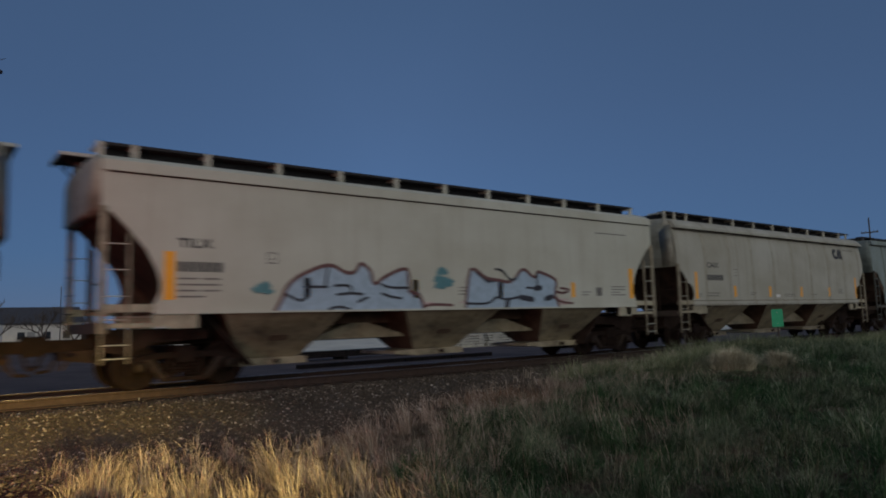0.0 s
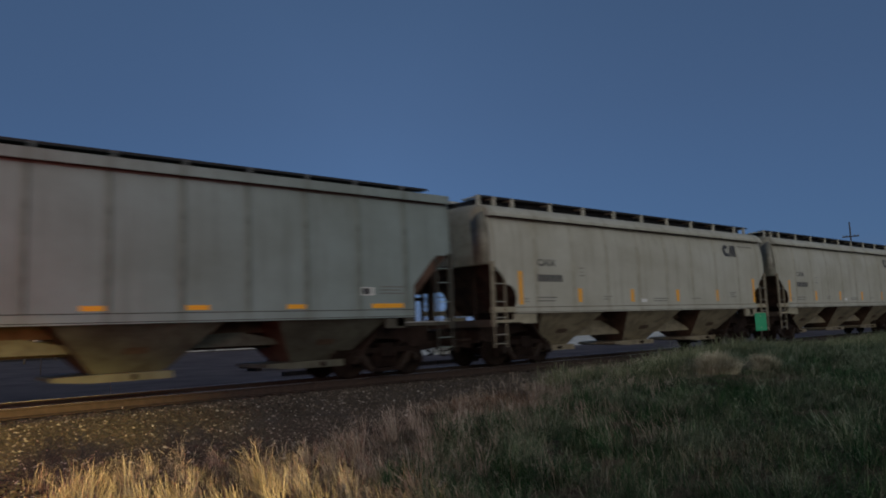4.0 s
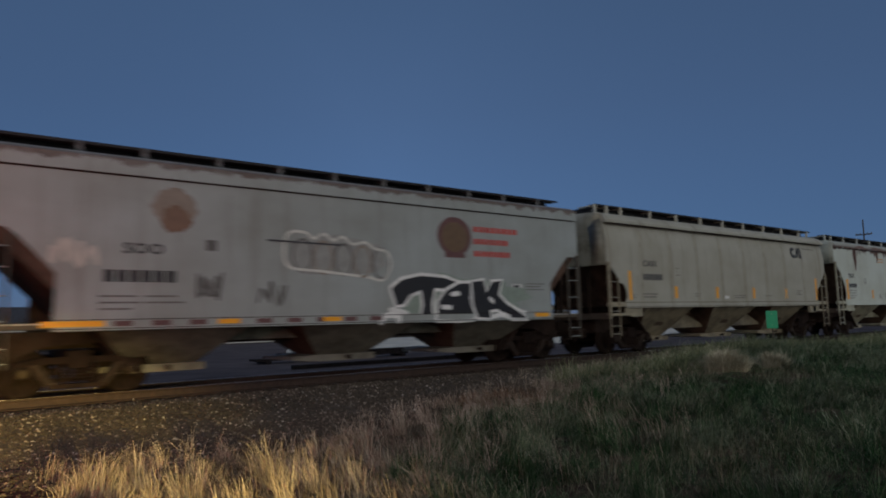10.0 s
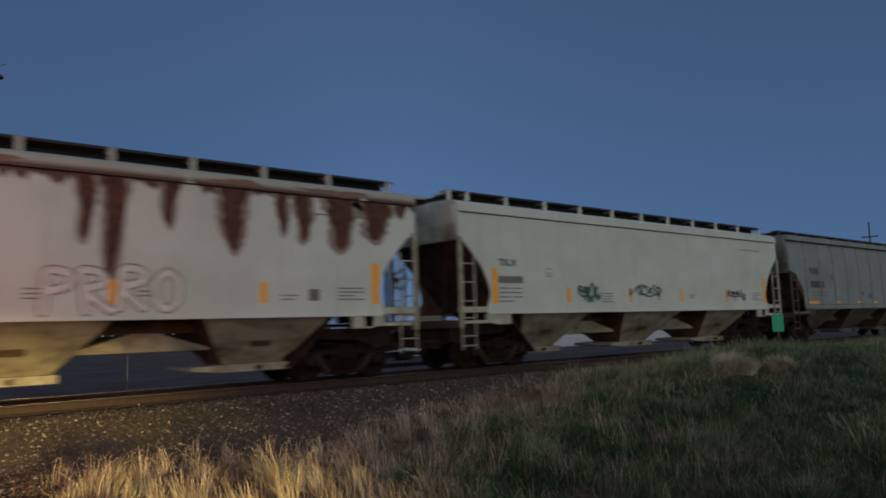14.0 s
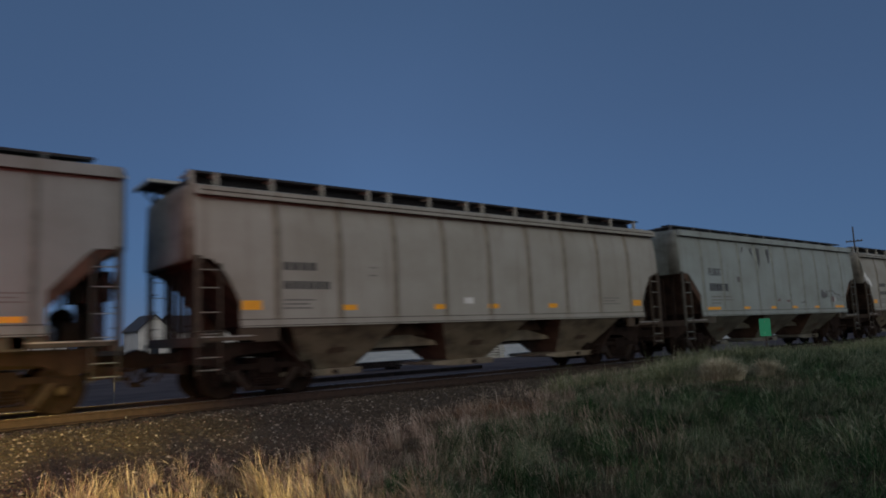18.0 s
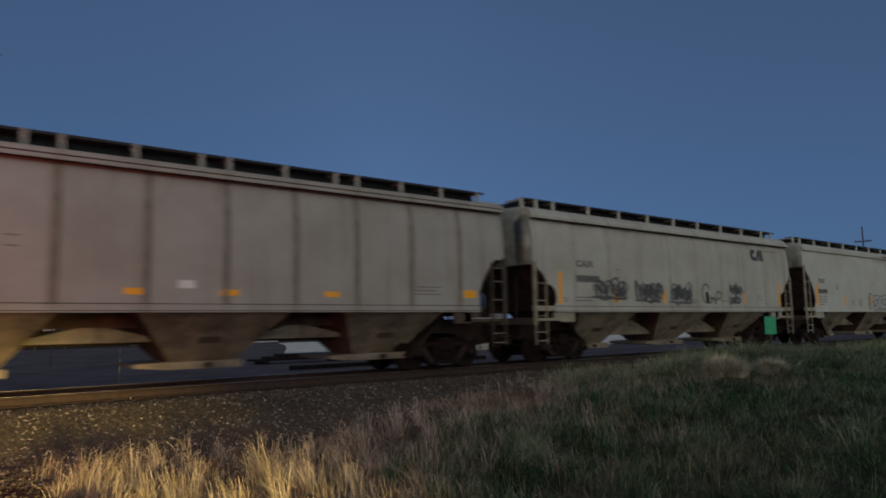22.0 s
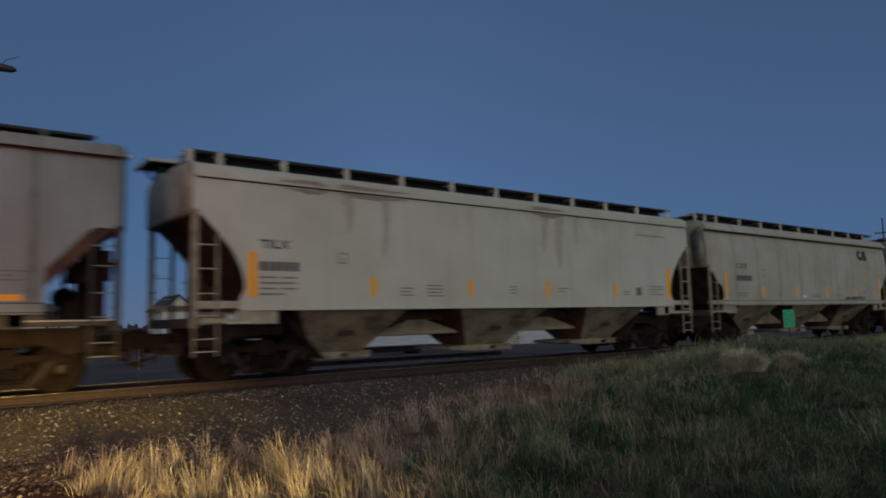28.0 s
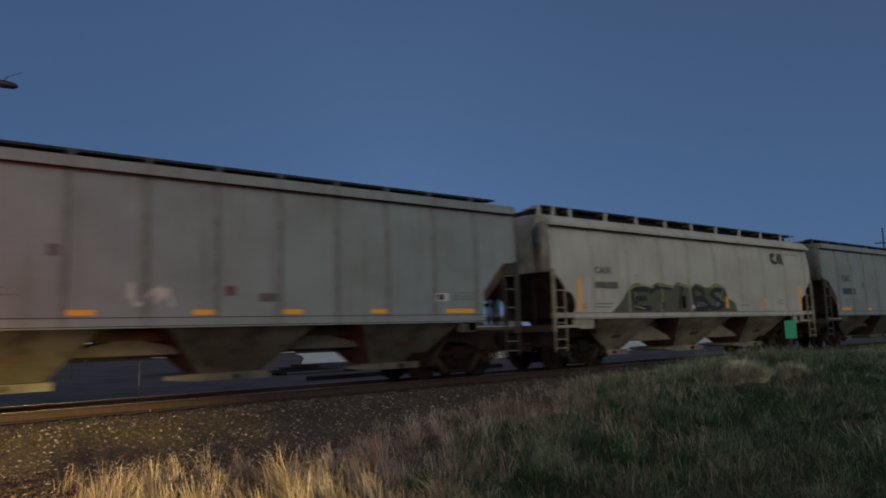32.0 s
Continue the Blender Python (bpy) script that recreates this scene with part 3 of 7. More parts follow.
    me = kept((key, "roof"), lambda: Shape().add([(x, y, z) for x in (0.02, n - 0.02) for y, z in cross],
              [(i, i + 1, i + m + 1, i + m) for i in range(m - 1)] + [(m - 1, 0, m, 2 * m - 1), tuple(range(m - 1, -1, -1)), tuple(range(m, 2 * m))]).mesh("roof", paint))
    part("roof", me, car)
    me = kept((kind, "hatch"), lambda: Shape().prism([(0.10, ridge - 0.14), (n - 0.55, ridge - 0.14), (n - 0.55, top - 0.07), (n - 0.65, top - 0.03), (0.20, top - 0.03), (0.10, top - 0.07)], -0.93, 0.93).mesh("hatch_cover", BOARD))
    part("hatch_cover", me, car, "dark trough hatch cover")
    for d in (1, -1):
        me = kept((kind, "board", d), lambda: Shape().box(-0.02, n - 0.42, -1.25 if d > 0 else 0.94, -0.94 if d > 0 else 1.25, top - 0.035, top)
                  .box(-0.02, n - 0.42, -1.265 if d > 0 else 1.25, -1.25 if d > 0 else 1.265, top - 0.05, top + 0.005).mesh("running_board", BOARD))
        part("running_board", me, car, "dark steel grating")
        for x in shape["stands"]:
            if x > n - 0.30:
                continue
            w = 0.055 if kind[0] in "AB" else 0.045
            low = ridge - 0.10
            me = kept((key, "bracket", d), lambda: Shape().box(-w, w, -1.275 * 1 if d > 0 else 1.215, -1.215 if d > 0 else 1.275, low, top - 0.003).box(-w, w, -1.215 if d > 0 else 0.6, -0.6 if d > 0 else 1.215, top - 0.075, top - 0.037).mesh("board_bracket", paint if kind[0] != "C" else BRACKET))
            part("board_bracket", me, car, m=pose(x, 0, 0))
    for flip in (0, 1):
        at = Matrix.Identity(4) if not flip else pose(n, 0, 0, 0, 0, 180)
        me = kept((kind, "crossover"), lambda: Shape().box(-0.46, 0.30, 0.02, 1.25, top - 0.015, top + 0.015).box(-0.46, 0.30, 0.02, 0.05, top - 0.07, top - 0.015)
                  .box(-0.46, -0.43, 0.05, 1.25, top - 0.09, top - 0.015).box(-0.20, -0.16, 0.05, 1.25, top - 0.09, top - 0.015).tube((-0.40, 0.30, top - 0.02), (0.05, 0.30, ridge - 0.10), 0.02, n=6).tube((-0.40, 1.0, top - 0.02), (0.05, 1.0, ridge - 0.22), 0.02, n=6).mesh("end_platform", BOARD))
        part("end_platform", me, car, "dark steel grating", m=at if not flip else Matrix.Translation((n, 0, 0)) @ Matrix.Diagonal((-1, 1, 1, 1)))
        me = kept("platform_edge", lambda: Shape().box(-0.48, 0.30, 0.00, 0.018, -0.05, 0.02).box(-0.48, -0.462, 0.018, 1.25, -0.05, 0.02).mesh("platform_edge", STEEL_EDGE))
        part("platform_edge", me, car, "pale worn edge of the crossover platform", m=(Matrix.Identity(4) if not flip else Matrix.Translation((n, 0, 0)) @ Matrix.Diagonal((-1, 1, 1, 1))) @ pose(0, 0, top))
        cut = arch[0][1]
        me = kept((key, "end"), lambda: end_cap([(-HALF + 0.004, cut - 0.02)] + cross + [(HALF - 0.004, cut - 0.02)], shape["bulge"], cut, kind, end or paint))
        part("end_sheet", me, car, m=at)
        c1 = 3.75 / 16.77 * n
        foot = c1 - 0.66
        bend = 0.14 + (cut - 1.45) * (foot - 0.12) / (cut - 0.34)
        me = kept((kind, "slope"), lambda: Shape().prism([(0.10, cut), (0.14, cut), (bend + 0.02, 1.452), (bend - 0.06, 1.452)], -1.556, 1.556).mesh("slope_sheet", INSIDE))
        part("slope_sheet", me, car, "rusty brown slope sheet", m=at)
        if kind[0] == "C":
            for y_ in (-1.568, 1.558):
                me = kept((kind, "corner_plate", y_), lambda: Shape().prism([(0.13, cut - 0.001), (bend - 0.03, 1.455), (2.4, 1.455), (2.4, cut - 0.001)], y_, y_ + 0.0095).mesh("corner_plate", INSIDE))
                part("corner_plate", me, car, "rusty brown plate beside the slope sheet", m=at)
        # the slope sheet goes on below in a darker brown
        me = kept((kind, "slope_foot"), lambda: Shape().prism([(bend - 0.06, 1.45), (bend + 0.02, 1.45), (foot + 0.02, 0.26), (foot - 0.06, 0.26)], -1.15, 1.15).mesh("slope_foot", GRIME_SHADE))
        part("slope_foot", me, car, "dark lower slope sheet", m=at)
        for y_ in (-0.62, 0.62) if light else (-1.05, -0.62, -0.20, 0.20, 0.62, 1.05):
            me = kept((kind, "end_post", y_), lambda: Shape().box(0.20, 0.27, y_ - 0.04, y_ + 0.04, 1.222, cut - 0.05).mesh("end_post", GRIME_SHADE))
            part("end_post", me, car, "grimy end post", m=at)
        grab = kept("grab", lambda: Shape().tube((0.0, -0.22, 0), (0.0, 0.22, 0), 0.012, n=6).tube((0.0, -0.22, 0), (0.06, -0.22, 0), 0.012, n=5).tube((0.0, 0.22, 0), (0.06, 0.22, 0), 0.012, n=5).mesh("grab_iron", GRIME_SHADE))
        for y_, zs in ((1.30, (1.45, 1.85, 2.25, 2.65)), (-1.30, (1.45, 1.95))):
            for z_ in zs:
                part("grab_iron", grab, car, m=at @ pose(-0.02, y_, z_))
        rod = kept("rod", lambda: Shape().tube((0.05, -1.35, 1.30), (0.05, -0.2, 0.98), 0.014, n=6).mesh("uncoupling_rod", GRIME_SHADE))
        part("uncoupling_rod", rod, car, m=at)
        valve = kept("valve", lambda: Shape().box(0.55, 0.80, 0.25, 0.60, 1.22, 1.60).tube((0.68, 0.25, 1.40), (0.68, -0.20, 1.40), 0.11, 0.11, 12).box(0.85, 1.05, -0.5, -0.2, 1.22, 1.42).mesh("brake_valve", GRIME_SHADE))
        if flip:
            part("brake_valve", valve, car, "grimy brake gear on the end platform", m=at)
        if flip and kind[0] in "BCD":
            me = kept("brake_cylinder", lambda: Shape().tube((0.62, -0.95, 1.72), (0.62, -0.30, 1.72), 0.19, 0.19, 14).tube((0.62, -0.30, 1.72), (0.62, 0.15, 1.72), 0.03, n=6).box(0.56, 0.68, -0.80, -0.70, 1.20, 1.56).box(0.56, 0.68, -0.50, -0.40, 1.20, 1.56).mesh("brake_cylinder", GRIME_SHADE))
            part("brake_cylinder", me, car, "grimy brake cylinder", m=at)
            me = kept("control_valve", lambda: Shape().box(0.42, 0.70, 0.30, 0.78, 1.95, 2.34).box(0.36, 0.42, 0.38, 0.56, 2.02, 2.28).box(0.46, 0.62, 0.06, 0.298, 2.05, 2.25).box(0.50, 0.56, 0.40, 0.48, 1.20, 1.95).box(0.50, 0.56, 0.62, 0.70, 1.20, 1.95)
                      .tube((0.55, 0.40, 2.34), (0.55, 0.30, 2.60), 0.022, n=6).tube((0.55, 0.30, 2.60), (0.55, -0.55, 2.52), 0.022, n=6).tube((0.55, -0.55, 2.52), (0.60, -0.62, 1.90), 0.022, n=6).mesh("control_valve", GRIME_SHADE))
            part("control_valve", me, car, "grimy brake control valve with its pipes", m=at)
            me = kept("brake_housing", lambda: Shape().box(0.02, 0.20, 0.55, 0.98, 1.98, 2.56).box(0.08, 0.14, 0.70, 0.78, 1.22, 1.98).box(0.02, 0.30, -0.60, 0.50, 1.80, 1.88).box(0.05, 0.25, -0.55, -0.10, 1.88, 2.20).mesh("brake_housing", GRIME_SHADE))
            part("brake_housing", me, car, "grimy hand brake housing on the car end", m=at)
        deck = kept((kind, "deck"), lambda: Shape().box(0.17, 1.9, -0.45, 0.45, 1.14, 1.20).mesh("end_deck", GRIME_SHADE))
        part("end_deck", deck, car, "grimy end platform deck", m=at)
        gear = kept("end_gear", lambda: Shape().prism([(0.22, 0.66), (0.70, 0.58), (1.20, 0.80), (2.30, 0.86), (2.30, 1.09), (0.22, 1.09)], -0.80, 0.80).mesh("end_underframe", GRIME_SHADE))
        part("end_underframe", gear, car, "grimy end underframe above the truck", m=at)
        me = kept("draft_gear", lambda: Shape().prism([(-0.42, 0.52), (0.215, 0.44), (0.215, 0.72), (-0.42, 0.68)], -0.42, 0.42).tube((-0.30, 0.46, 0.66), (-0.48, 0.50, 0.30), 0.035, n=6).tube((-0.48, 0.50, 0.30), (-0.72, 0.40, 0.28), 0.035, n=6)
                  .tube((-0.20, -0.50, 0.66), (-0.45, -0.52, 0.34), 0.03, n=6).box(-0.34, -0.26, -1.30, 1.30, 0.60, 0.66).mesh("draft_gear", GRIME_SHADE))
        part("draft_gear", me, car, "grimy draft gear and air hoses", m=at)
        # end sill, side sill stub, corner posts and ladders
        me = kept((key, "end_sill"), lambda: Shape().box(0.0, 0.16, -HALF, HALF, 1.02, 1.22).mesh("end_sill", STEP))
        part("end_sill", me, car, m=at)
        for y, d in ((-HALF, 1), (HALF, -1)):
            lo, hi = min(y, y + 0.08 * d), max(y, y + 0.08 * d)
            me = kept((key, "stub", y), lambda: (Shape().box(0.0, edge + 0.02, lo, hi, sill + 0.04, arch[-1][1] + 0.01) if light else Shape()).box(0.0, edge + 0.55, lo, hi, 1.12, 1.20)
                      .box(edge - 0.02, edge + 0.55, lo, hi, 1.20, sill - 0.012).box(edge + 0.30, edge + 0.86, lo - 0.004, hi, 1.08, sill - 0.014).mesh("sill_step", apron))
            part("sill_step", me, car, m=at)
            if not light:
                me = kept(("lip", edge, y), lambda: Shape().box(0.02, edge + 0.28, lo - 0.008, hi + 0.008, 1.201, 1.225).mesh("platform_lip", STEEL_EDGE))
                part("platform_lip", me, car, "pale worn lip of the end platform", m=at)
            inner = y + 0.046 * d
            me = kept((kind, "liner", y), lambda: Shape().prism(list(arch) + [(edge, sill + 0.03), (2.0, sill + 0.03), (2.0, cut - 0.10), (0.15, cut - 0.02)], min(inner, inner + 0.008 * d), max(inner, inner + 0.008 * d)).mesh("inner_sheet", INSIDE))
            part("inner_sheet", me, car, "rusty brown inside of the side sheet", m=at)
            o = y - 0.045 * d
            me = kept((key, "corner", y), lambda: Shape().box(-0.03, 0.10, min(o, o + 0.05 * d), max(o, o + 0.05 * d), 1.02, cut + 0.05).box(0.01, 0.05, min(o, o + 0.03 * d), max(o, o + 0.03 * d), 0.45, 1.02).mesh("corner_post", ladder))
            part("corner_post", me, car, m=at)
            me = kept((key, "stile", y), lambda: Shape().box(0.48, 0.515, min(o, o + 0.03 * d), max(o, o + 0.03 * d), 0.45, 1.12).box(0.47, 0.52, min(o, o + 0.05 * d), max(o, o + 0.05 * d), 1.12, cut - (0.45 if kind[0] in "AB" else 0.1)).mesh("ladder_stile", ladder))
            part("ladder_stile", me, car, m=at)
            rung = kept((paint.name, "rung"), lambda: Shape().tube((0.05, 0, 0), (0.50, 0, 0), 0.011, n=6).mesh("ladder_rung", paint))
            for z in (0.55, 0.80, 1.27, 1.71, 2.21, 2.70 if kind == "A" else 2.58):
                part("ladder_rung", rung, car, m=at @ pose(0, y - 0.025 * d, z))
        # running gear
        truck = part("truck", kept("truck", truck_mesh), car, "dark cast-steel truck", m=at @ pose(1.74, 0, RAIL))
        for x in (-0.889, 0.889):
            axle = part("wheelset", kept("wheelset", wheelset_mesh), truck, "worn steel wheels", m=pose(x, 0, 0.457))
            AXLES.append((axle, -x if flip else x, flip))
        cap = kept("bearing", lambda: Shape().lathe([(0.02, -0.045), (0.085, -0.04), (0.10, 0.0), (0.10, 0.05)], 12).mesh("bearing_cap", CAP))
        for x in (-0.889, 0.889):
            for y, turn in ((-1.09, 0), (1.09, 180)):
                part("bearing_cap", cap, truck, m=pose(x, y, 0.457, 0, 0, turn))
        for y in (-1.0, 1.0):
            for turn in (0, 180):
                part("sloping_brace", kept("braces", brace_mesh), truck, m=pose(0, y, 0, 0, 0, turn))
            part("spring_nest", kept("springs", spring_mesh), truck, m=pose(0, y, 0))
        part("coupler", kept("coupler", coupler_mesh), car, m=at @ pose(0, 0, -0.06))
    part("brake_wheel", kept("brake_wheel", brake_wheel_mesh), car, m=pose(n + 0.12, -0.75, 2.3, 0, 0, 180))
    me = kept((kind, "centre_sill"), lambda: Shape().box(0.1, n - 0.1, -0.16, 0.16, 0.74, 1.06).mesh("centre_sill", GRIME_SHADE))
    part("centre_sill", me, car)
    me = kept("reservoir", lambda: Shape().lathe([(0.02, 0.0), (0.16, 0.04), (0.19, 0.12), (0.19, 0.62), (0.16, 0.70), (0.02, 0.74)], 14).mesh("air_reservoir", GRIME_SHADE, True))
    part("air_reservoir", me, car, m=pose(n - 2.2, -0.75, 1.85))
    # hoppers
    # darker coat for the underside: grime with its shade mixed into the colour
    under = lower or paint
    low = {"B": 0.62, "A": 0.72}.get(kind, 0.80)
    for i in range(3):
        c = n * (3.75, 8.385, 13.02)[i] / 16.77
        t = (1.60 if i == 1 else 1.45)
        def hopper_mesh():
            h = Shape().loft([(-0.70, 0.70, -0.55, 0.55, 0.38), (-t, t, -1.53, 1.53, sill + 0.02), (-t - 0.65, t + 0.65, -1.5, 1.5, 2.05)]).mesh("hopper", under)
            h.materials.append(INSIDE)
            # faces that look along x take the darker brown material
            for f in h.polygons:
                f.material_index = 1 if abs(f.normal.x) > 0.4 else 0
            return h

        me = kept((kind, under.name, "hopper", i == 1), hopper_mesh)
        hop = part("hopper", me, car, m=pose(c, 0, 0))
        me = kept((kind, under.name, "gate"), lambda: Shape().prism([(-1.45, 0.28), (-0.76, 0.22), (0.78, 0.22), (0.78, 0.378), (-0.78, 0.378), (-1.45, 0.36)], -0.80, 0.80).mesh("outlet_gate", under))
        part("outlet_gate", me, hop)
        me = kept("gate_shaft", lambda: Shape().tube((0.0, -0.90, 0.30), (0.0, -0.801, 0.30), 0.035, n=8).box(-0.05, 0.05, -0.92, -0.90, 0.25, 0.35).mesh("gate_shaft", GRIME_SHADE))
        part("gate_shaft", me, hop)
        if i < 2:
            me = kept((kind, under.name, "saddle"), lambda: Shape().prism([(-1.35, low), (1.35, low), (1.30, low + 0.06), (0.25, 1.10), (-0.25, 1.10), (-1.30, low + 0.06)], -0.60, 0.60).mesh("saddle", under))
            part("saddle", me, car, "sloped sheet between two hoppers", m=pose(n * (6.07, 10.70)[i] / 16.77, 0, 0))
            # added filler sheet: closes the gap above the saddle so it stays dark
            me = kept((kind, "ridge"), lambda: Shape().prism([(-1.30, 1.085), (1.30, 1.085), (1.45, sill + 0.05), (-1.45, sill + 0.05)], -0.45, 0.45).mesh("cross_ridge", INSIDE))
            part("cross_ridge", me, car, "rusty brown filler sheet added above the saddle", m=pose(n * (6.07, 10.70)[i] / 16.77, 0, 0))
        me = kept((kind, "hatch_plate"), lambda: Shape().prism([(-0.24, -0.05), (-0.19, -0.09), (0.19, -0.09), (0.24, -0.05), (0.24, 0.05), (0.19, 0.09), (-0.19, 0.09), (-0.24, 0.05)], -0.012, 0.0).mesh("access_plate", PLATE))
        part("access_plate", me, hop, m=pose(0.0, -0.982, 0.82, 44, 0, 0))
    return car


# ---- lettering, reflectors and graffiti on the cars ----
FACE = -HALF


def plate(x0, x1, z0, z1, lift=0.0):
    return Shape().box(x0, x1, FACE - 0.005 - lift, FACE, z0, z1)


def words(text, x0, x1, z0, z1, material):
    """Words in the built-in font, as a mesh that fills the given box on the side of a car."""
    curve = bpy.data.curves.new("words", "FONT")
    curve.body, curve.resolution_u, curve.offset = text, 2, 0.028
    ob = bpy.data.objects.new("words", curve)
    me = bpy.data.meshes.new_from_object(ob)
    bpy.data.objects.remove(ob)
    xs, ys = [v.co.x for v in me.vertices], [v.co.y for v in me.vertices]
    w, h = max(xs) - min(xs), max(ys) - min(ys)
    ax, ay = min(xs), min(ys)
    for v in me.vertices:
        v.co = (x0 + (v.co.x - ax) / w * (x1 - x0), FACE - 0.005, z0 + (v.co.y - ay) / h * (z1 - z0))
    me.materials.clear()
    me.materials.append(material)
    return me


def bars(x0, x1, z0, z1, count, gap=0.28):
    """A row of blocks in place of signs."""
    w = (x1 - x0) / count
    return [Shape().box(x0 + i * w, x0 + (i + 1 - gap) * w, FACE - 0.005, FACE, z0, z1) for i in range(count)]


def blocks(car, row, label, material):
    for s in row:
        part("lettering_block", s, car, label, material=material)


def lines(x0, x1, z1, step, widths, thick=0.035):
    s = Shape()
    for i, w in enumerate(widths):
        s.box(x0, x0 + (x1 - x0) * w, FACE - 0.005, FACE, z1 - i * step - thick, z1 - i * step)
    return s


def ribbon(paths, width, lift):
    """Spray-can strokes along paths of (x, z): one unbroken strip a path, with rounded ends."""
    s = Shape()
    for k, path in enumerate(paths):
        pts = [Vector(path[0])]
        for q in path[1:]:
            if (Vector(q) - pts[-1]).length > 0.012:
                pts.append(Vector(q))
        if len(pts) < 2:
            continue
        vs, fs = [], []
        n = len(pts)
        for i, p in enumerate(pts):
            d = (pts[min(i + 1, n - 1)] - pts[max(i - 1, 0)]).normalized()
            e = Vector((-d.y, d.x)) * width / 2
            y = FACE - 0.003 - lift - 0.0006 * k - 0.00008 * (i % 60)
            vs += [(p.x + e.x, y, p.y + e.y), (p.x - e.x, y, p.y - e.y)]
            if i:
                fs.append((2 * i - 2, 2 * i - 1, 2 * i + 1, 2 * i))
        for end, back in ((0, 1), (n - 1, n - 2)):
            d = (pts[end] - pts[back]).normalized()
            e = Vector((-d.y, d.x)) * width / 2
            y = vs[2 * end][1]
            m = len(vs)
            arc = [pts[end] + e * math.cos(a) + d * (width / 2) * math.sin(a) for a in (math.pi * j / 6 for j in range(1, 6))]
            vs += [(p.x, y, p.y) for p in arc]
            left, right = (2 * end, 2 * end + 1) if end else (1, 0)
            fs.append((left, *range(m, m + 5), right))
        s.add(vs, fs)
    return s


def blob(x0, x1, z0, z1, seed, lift, n=44, rag=0.14, power=2.6):
    """A ragged cloud of paint."""
    r = random.Random(seed)
    ph = [r.uniform(0, math.tau) for _ in range(4)]
    cx, cz = (x0 + x1) / 2, (z0 + z1) / 2
    poly = []
    for i in range(n):
        a = i * math.tau / n
        c, d = math.cos(a), math.sin(a)
        f = (abs(c) ** power + abs(d) ** power) ** (-1 / power)
        f *= 1 - rag + rag * (0.5 * math.sin(3 * a + ph[0]) + 0.3 * math.sin(7 * a + ph[1]) + 0.35 * math.sin(13 * a + ph[2]))
        poly.append((min(max(cx + c * f * (x1 - x0) / 2, x0), x1), min(max(cz + d * f * (z1 - z0) / 2, z0), z1)))
    y = FACE - 0.002 - lift
    return Shape().add([(x, y, z) for x, z in poly], [tuple(range(n))])


def rust_run(x, w, low, seed, lift):
    """A ragged run of rust that hangs from the eave and thins out downwards, with a few fingers."""
    r = random.Random(seed)
    rows = 16
    left, right = [], []
    for i in range(rows + 1):
        f = i / rows
        z = 4.07 + (low - 4.07) * f
        half = w * (0.52 - 0.26 * f) * math.sqrt(max(0.0, 1 - f ** 5)) * (1 + 0.10 * math.sin(f * 9 + seed)) + 0.008
        left.append((x - half * r.uniform(0.84, 1.16) + 0.03 * math.sin(f * 5 + seed), z))
        right.append((x + half * r.uniform(0.84, 1.16) + 0.03 * math.sin(f * 5 + seed), z))
    s = Shape()
    y = FACE - 0.002 - lift
    n = rows + 1
    s.add([(a, y, b) for a, b in left] + [(a, y, b) for a, b in right], [(i, i + 1, n + i + 1, n + i) for i in range(rows)])
    return s


def smooth(points, steps=5):
    out = []
    p = [points[0]] + list(points) + [points[-1]]
    for i in range(1, len(p) - 2):
        for j in range(steps):
            t = j / steps
            out.append(tuple(0.5 * (2 * p[i][k] + (p[i + 1][k] - p[i - 1][k]) * t + (2 * p[i - 1][k] - 5 * p[i][k] + 4 * p[i + 1][k] - p[i + 2][k]) * t * t
                                    + (3 * p[i][k] - p[i - 1][k] - 3 * p[i + 1][k] + p[i + 2][k]) * t ** 3) for k in (0, 1)))
    return out + [tuple(points[-1])]


# strokes of fat sprayed letters, in a unit square
STROKES = {
    "c": [[(0.95, 0.85), (0.5, 1.0), (0.1, 0.7), (0.05, 0.3), (0.45, 0.0), (0.95, 0.15)]],
    "e": [[(0.9, 0.95), (0.2, 0.9), (0.1, 0.5), (0.15, 0.1), (0.95, 0.05)], [(0.15, 0.5), (0.75, 0.52)]],
    "s": [[(0.95, 0.9), (0.4, 1.0), (0.1, 0.75), (0.5, 0.5), (0.9, 0.25), (0.5, 0.0), (0.0, 0.12)]],
    "k": [[(0.15, 1.0), (0.12, 0.5), (0.1, 0.0)], [(0.9, 0.95), (0.5, 0.6), (0.2, 0.45), (0.6, 0.25), (1.05, 0.0)]],
    "i": [[(0.5, 1.0), (0.48, 0.5), (0.5, 0.0)]],
    "r": [[(0.1, 0.0), (0.12, 0.5), (0.1, 1.0), (0.7, 0.98), (0.8, 0.7), (0.2, 0.5), (0.95, 0.0)]],
    "o": [[(0.5, 1.0), (0.1, 0.75), (0.1, 0.25), (0.5, 0.0), (0.9, 0.25), (0.9, 0.75), (0.5, 1.0)]],
    "t": [[(-0.1, 0.75), (0.3, 0.98), (1.1, 1.0)], [(0.55, 0.95), (0.5, 0.5), (0.55, 0.0)]],
    "b": [[(0.15, 0.0), (0.2, 0.5), (0.15, 1.0), (0.75, 0.95), (0.7, 0.6), (0.25, 0.52), (0.9, 0.4), (0.85, 0.05), (0.15, 0.0)]],
    "p": [[(0.15, 0.0), (0.15, 0.5), (0.15, 1.0), (0.8, 0.95), (0.85, 0.65), (0.2, 0.5)]]}


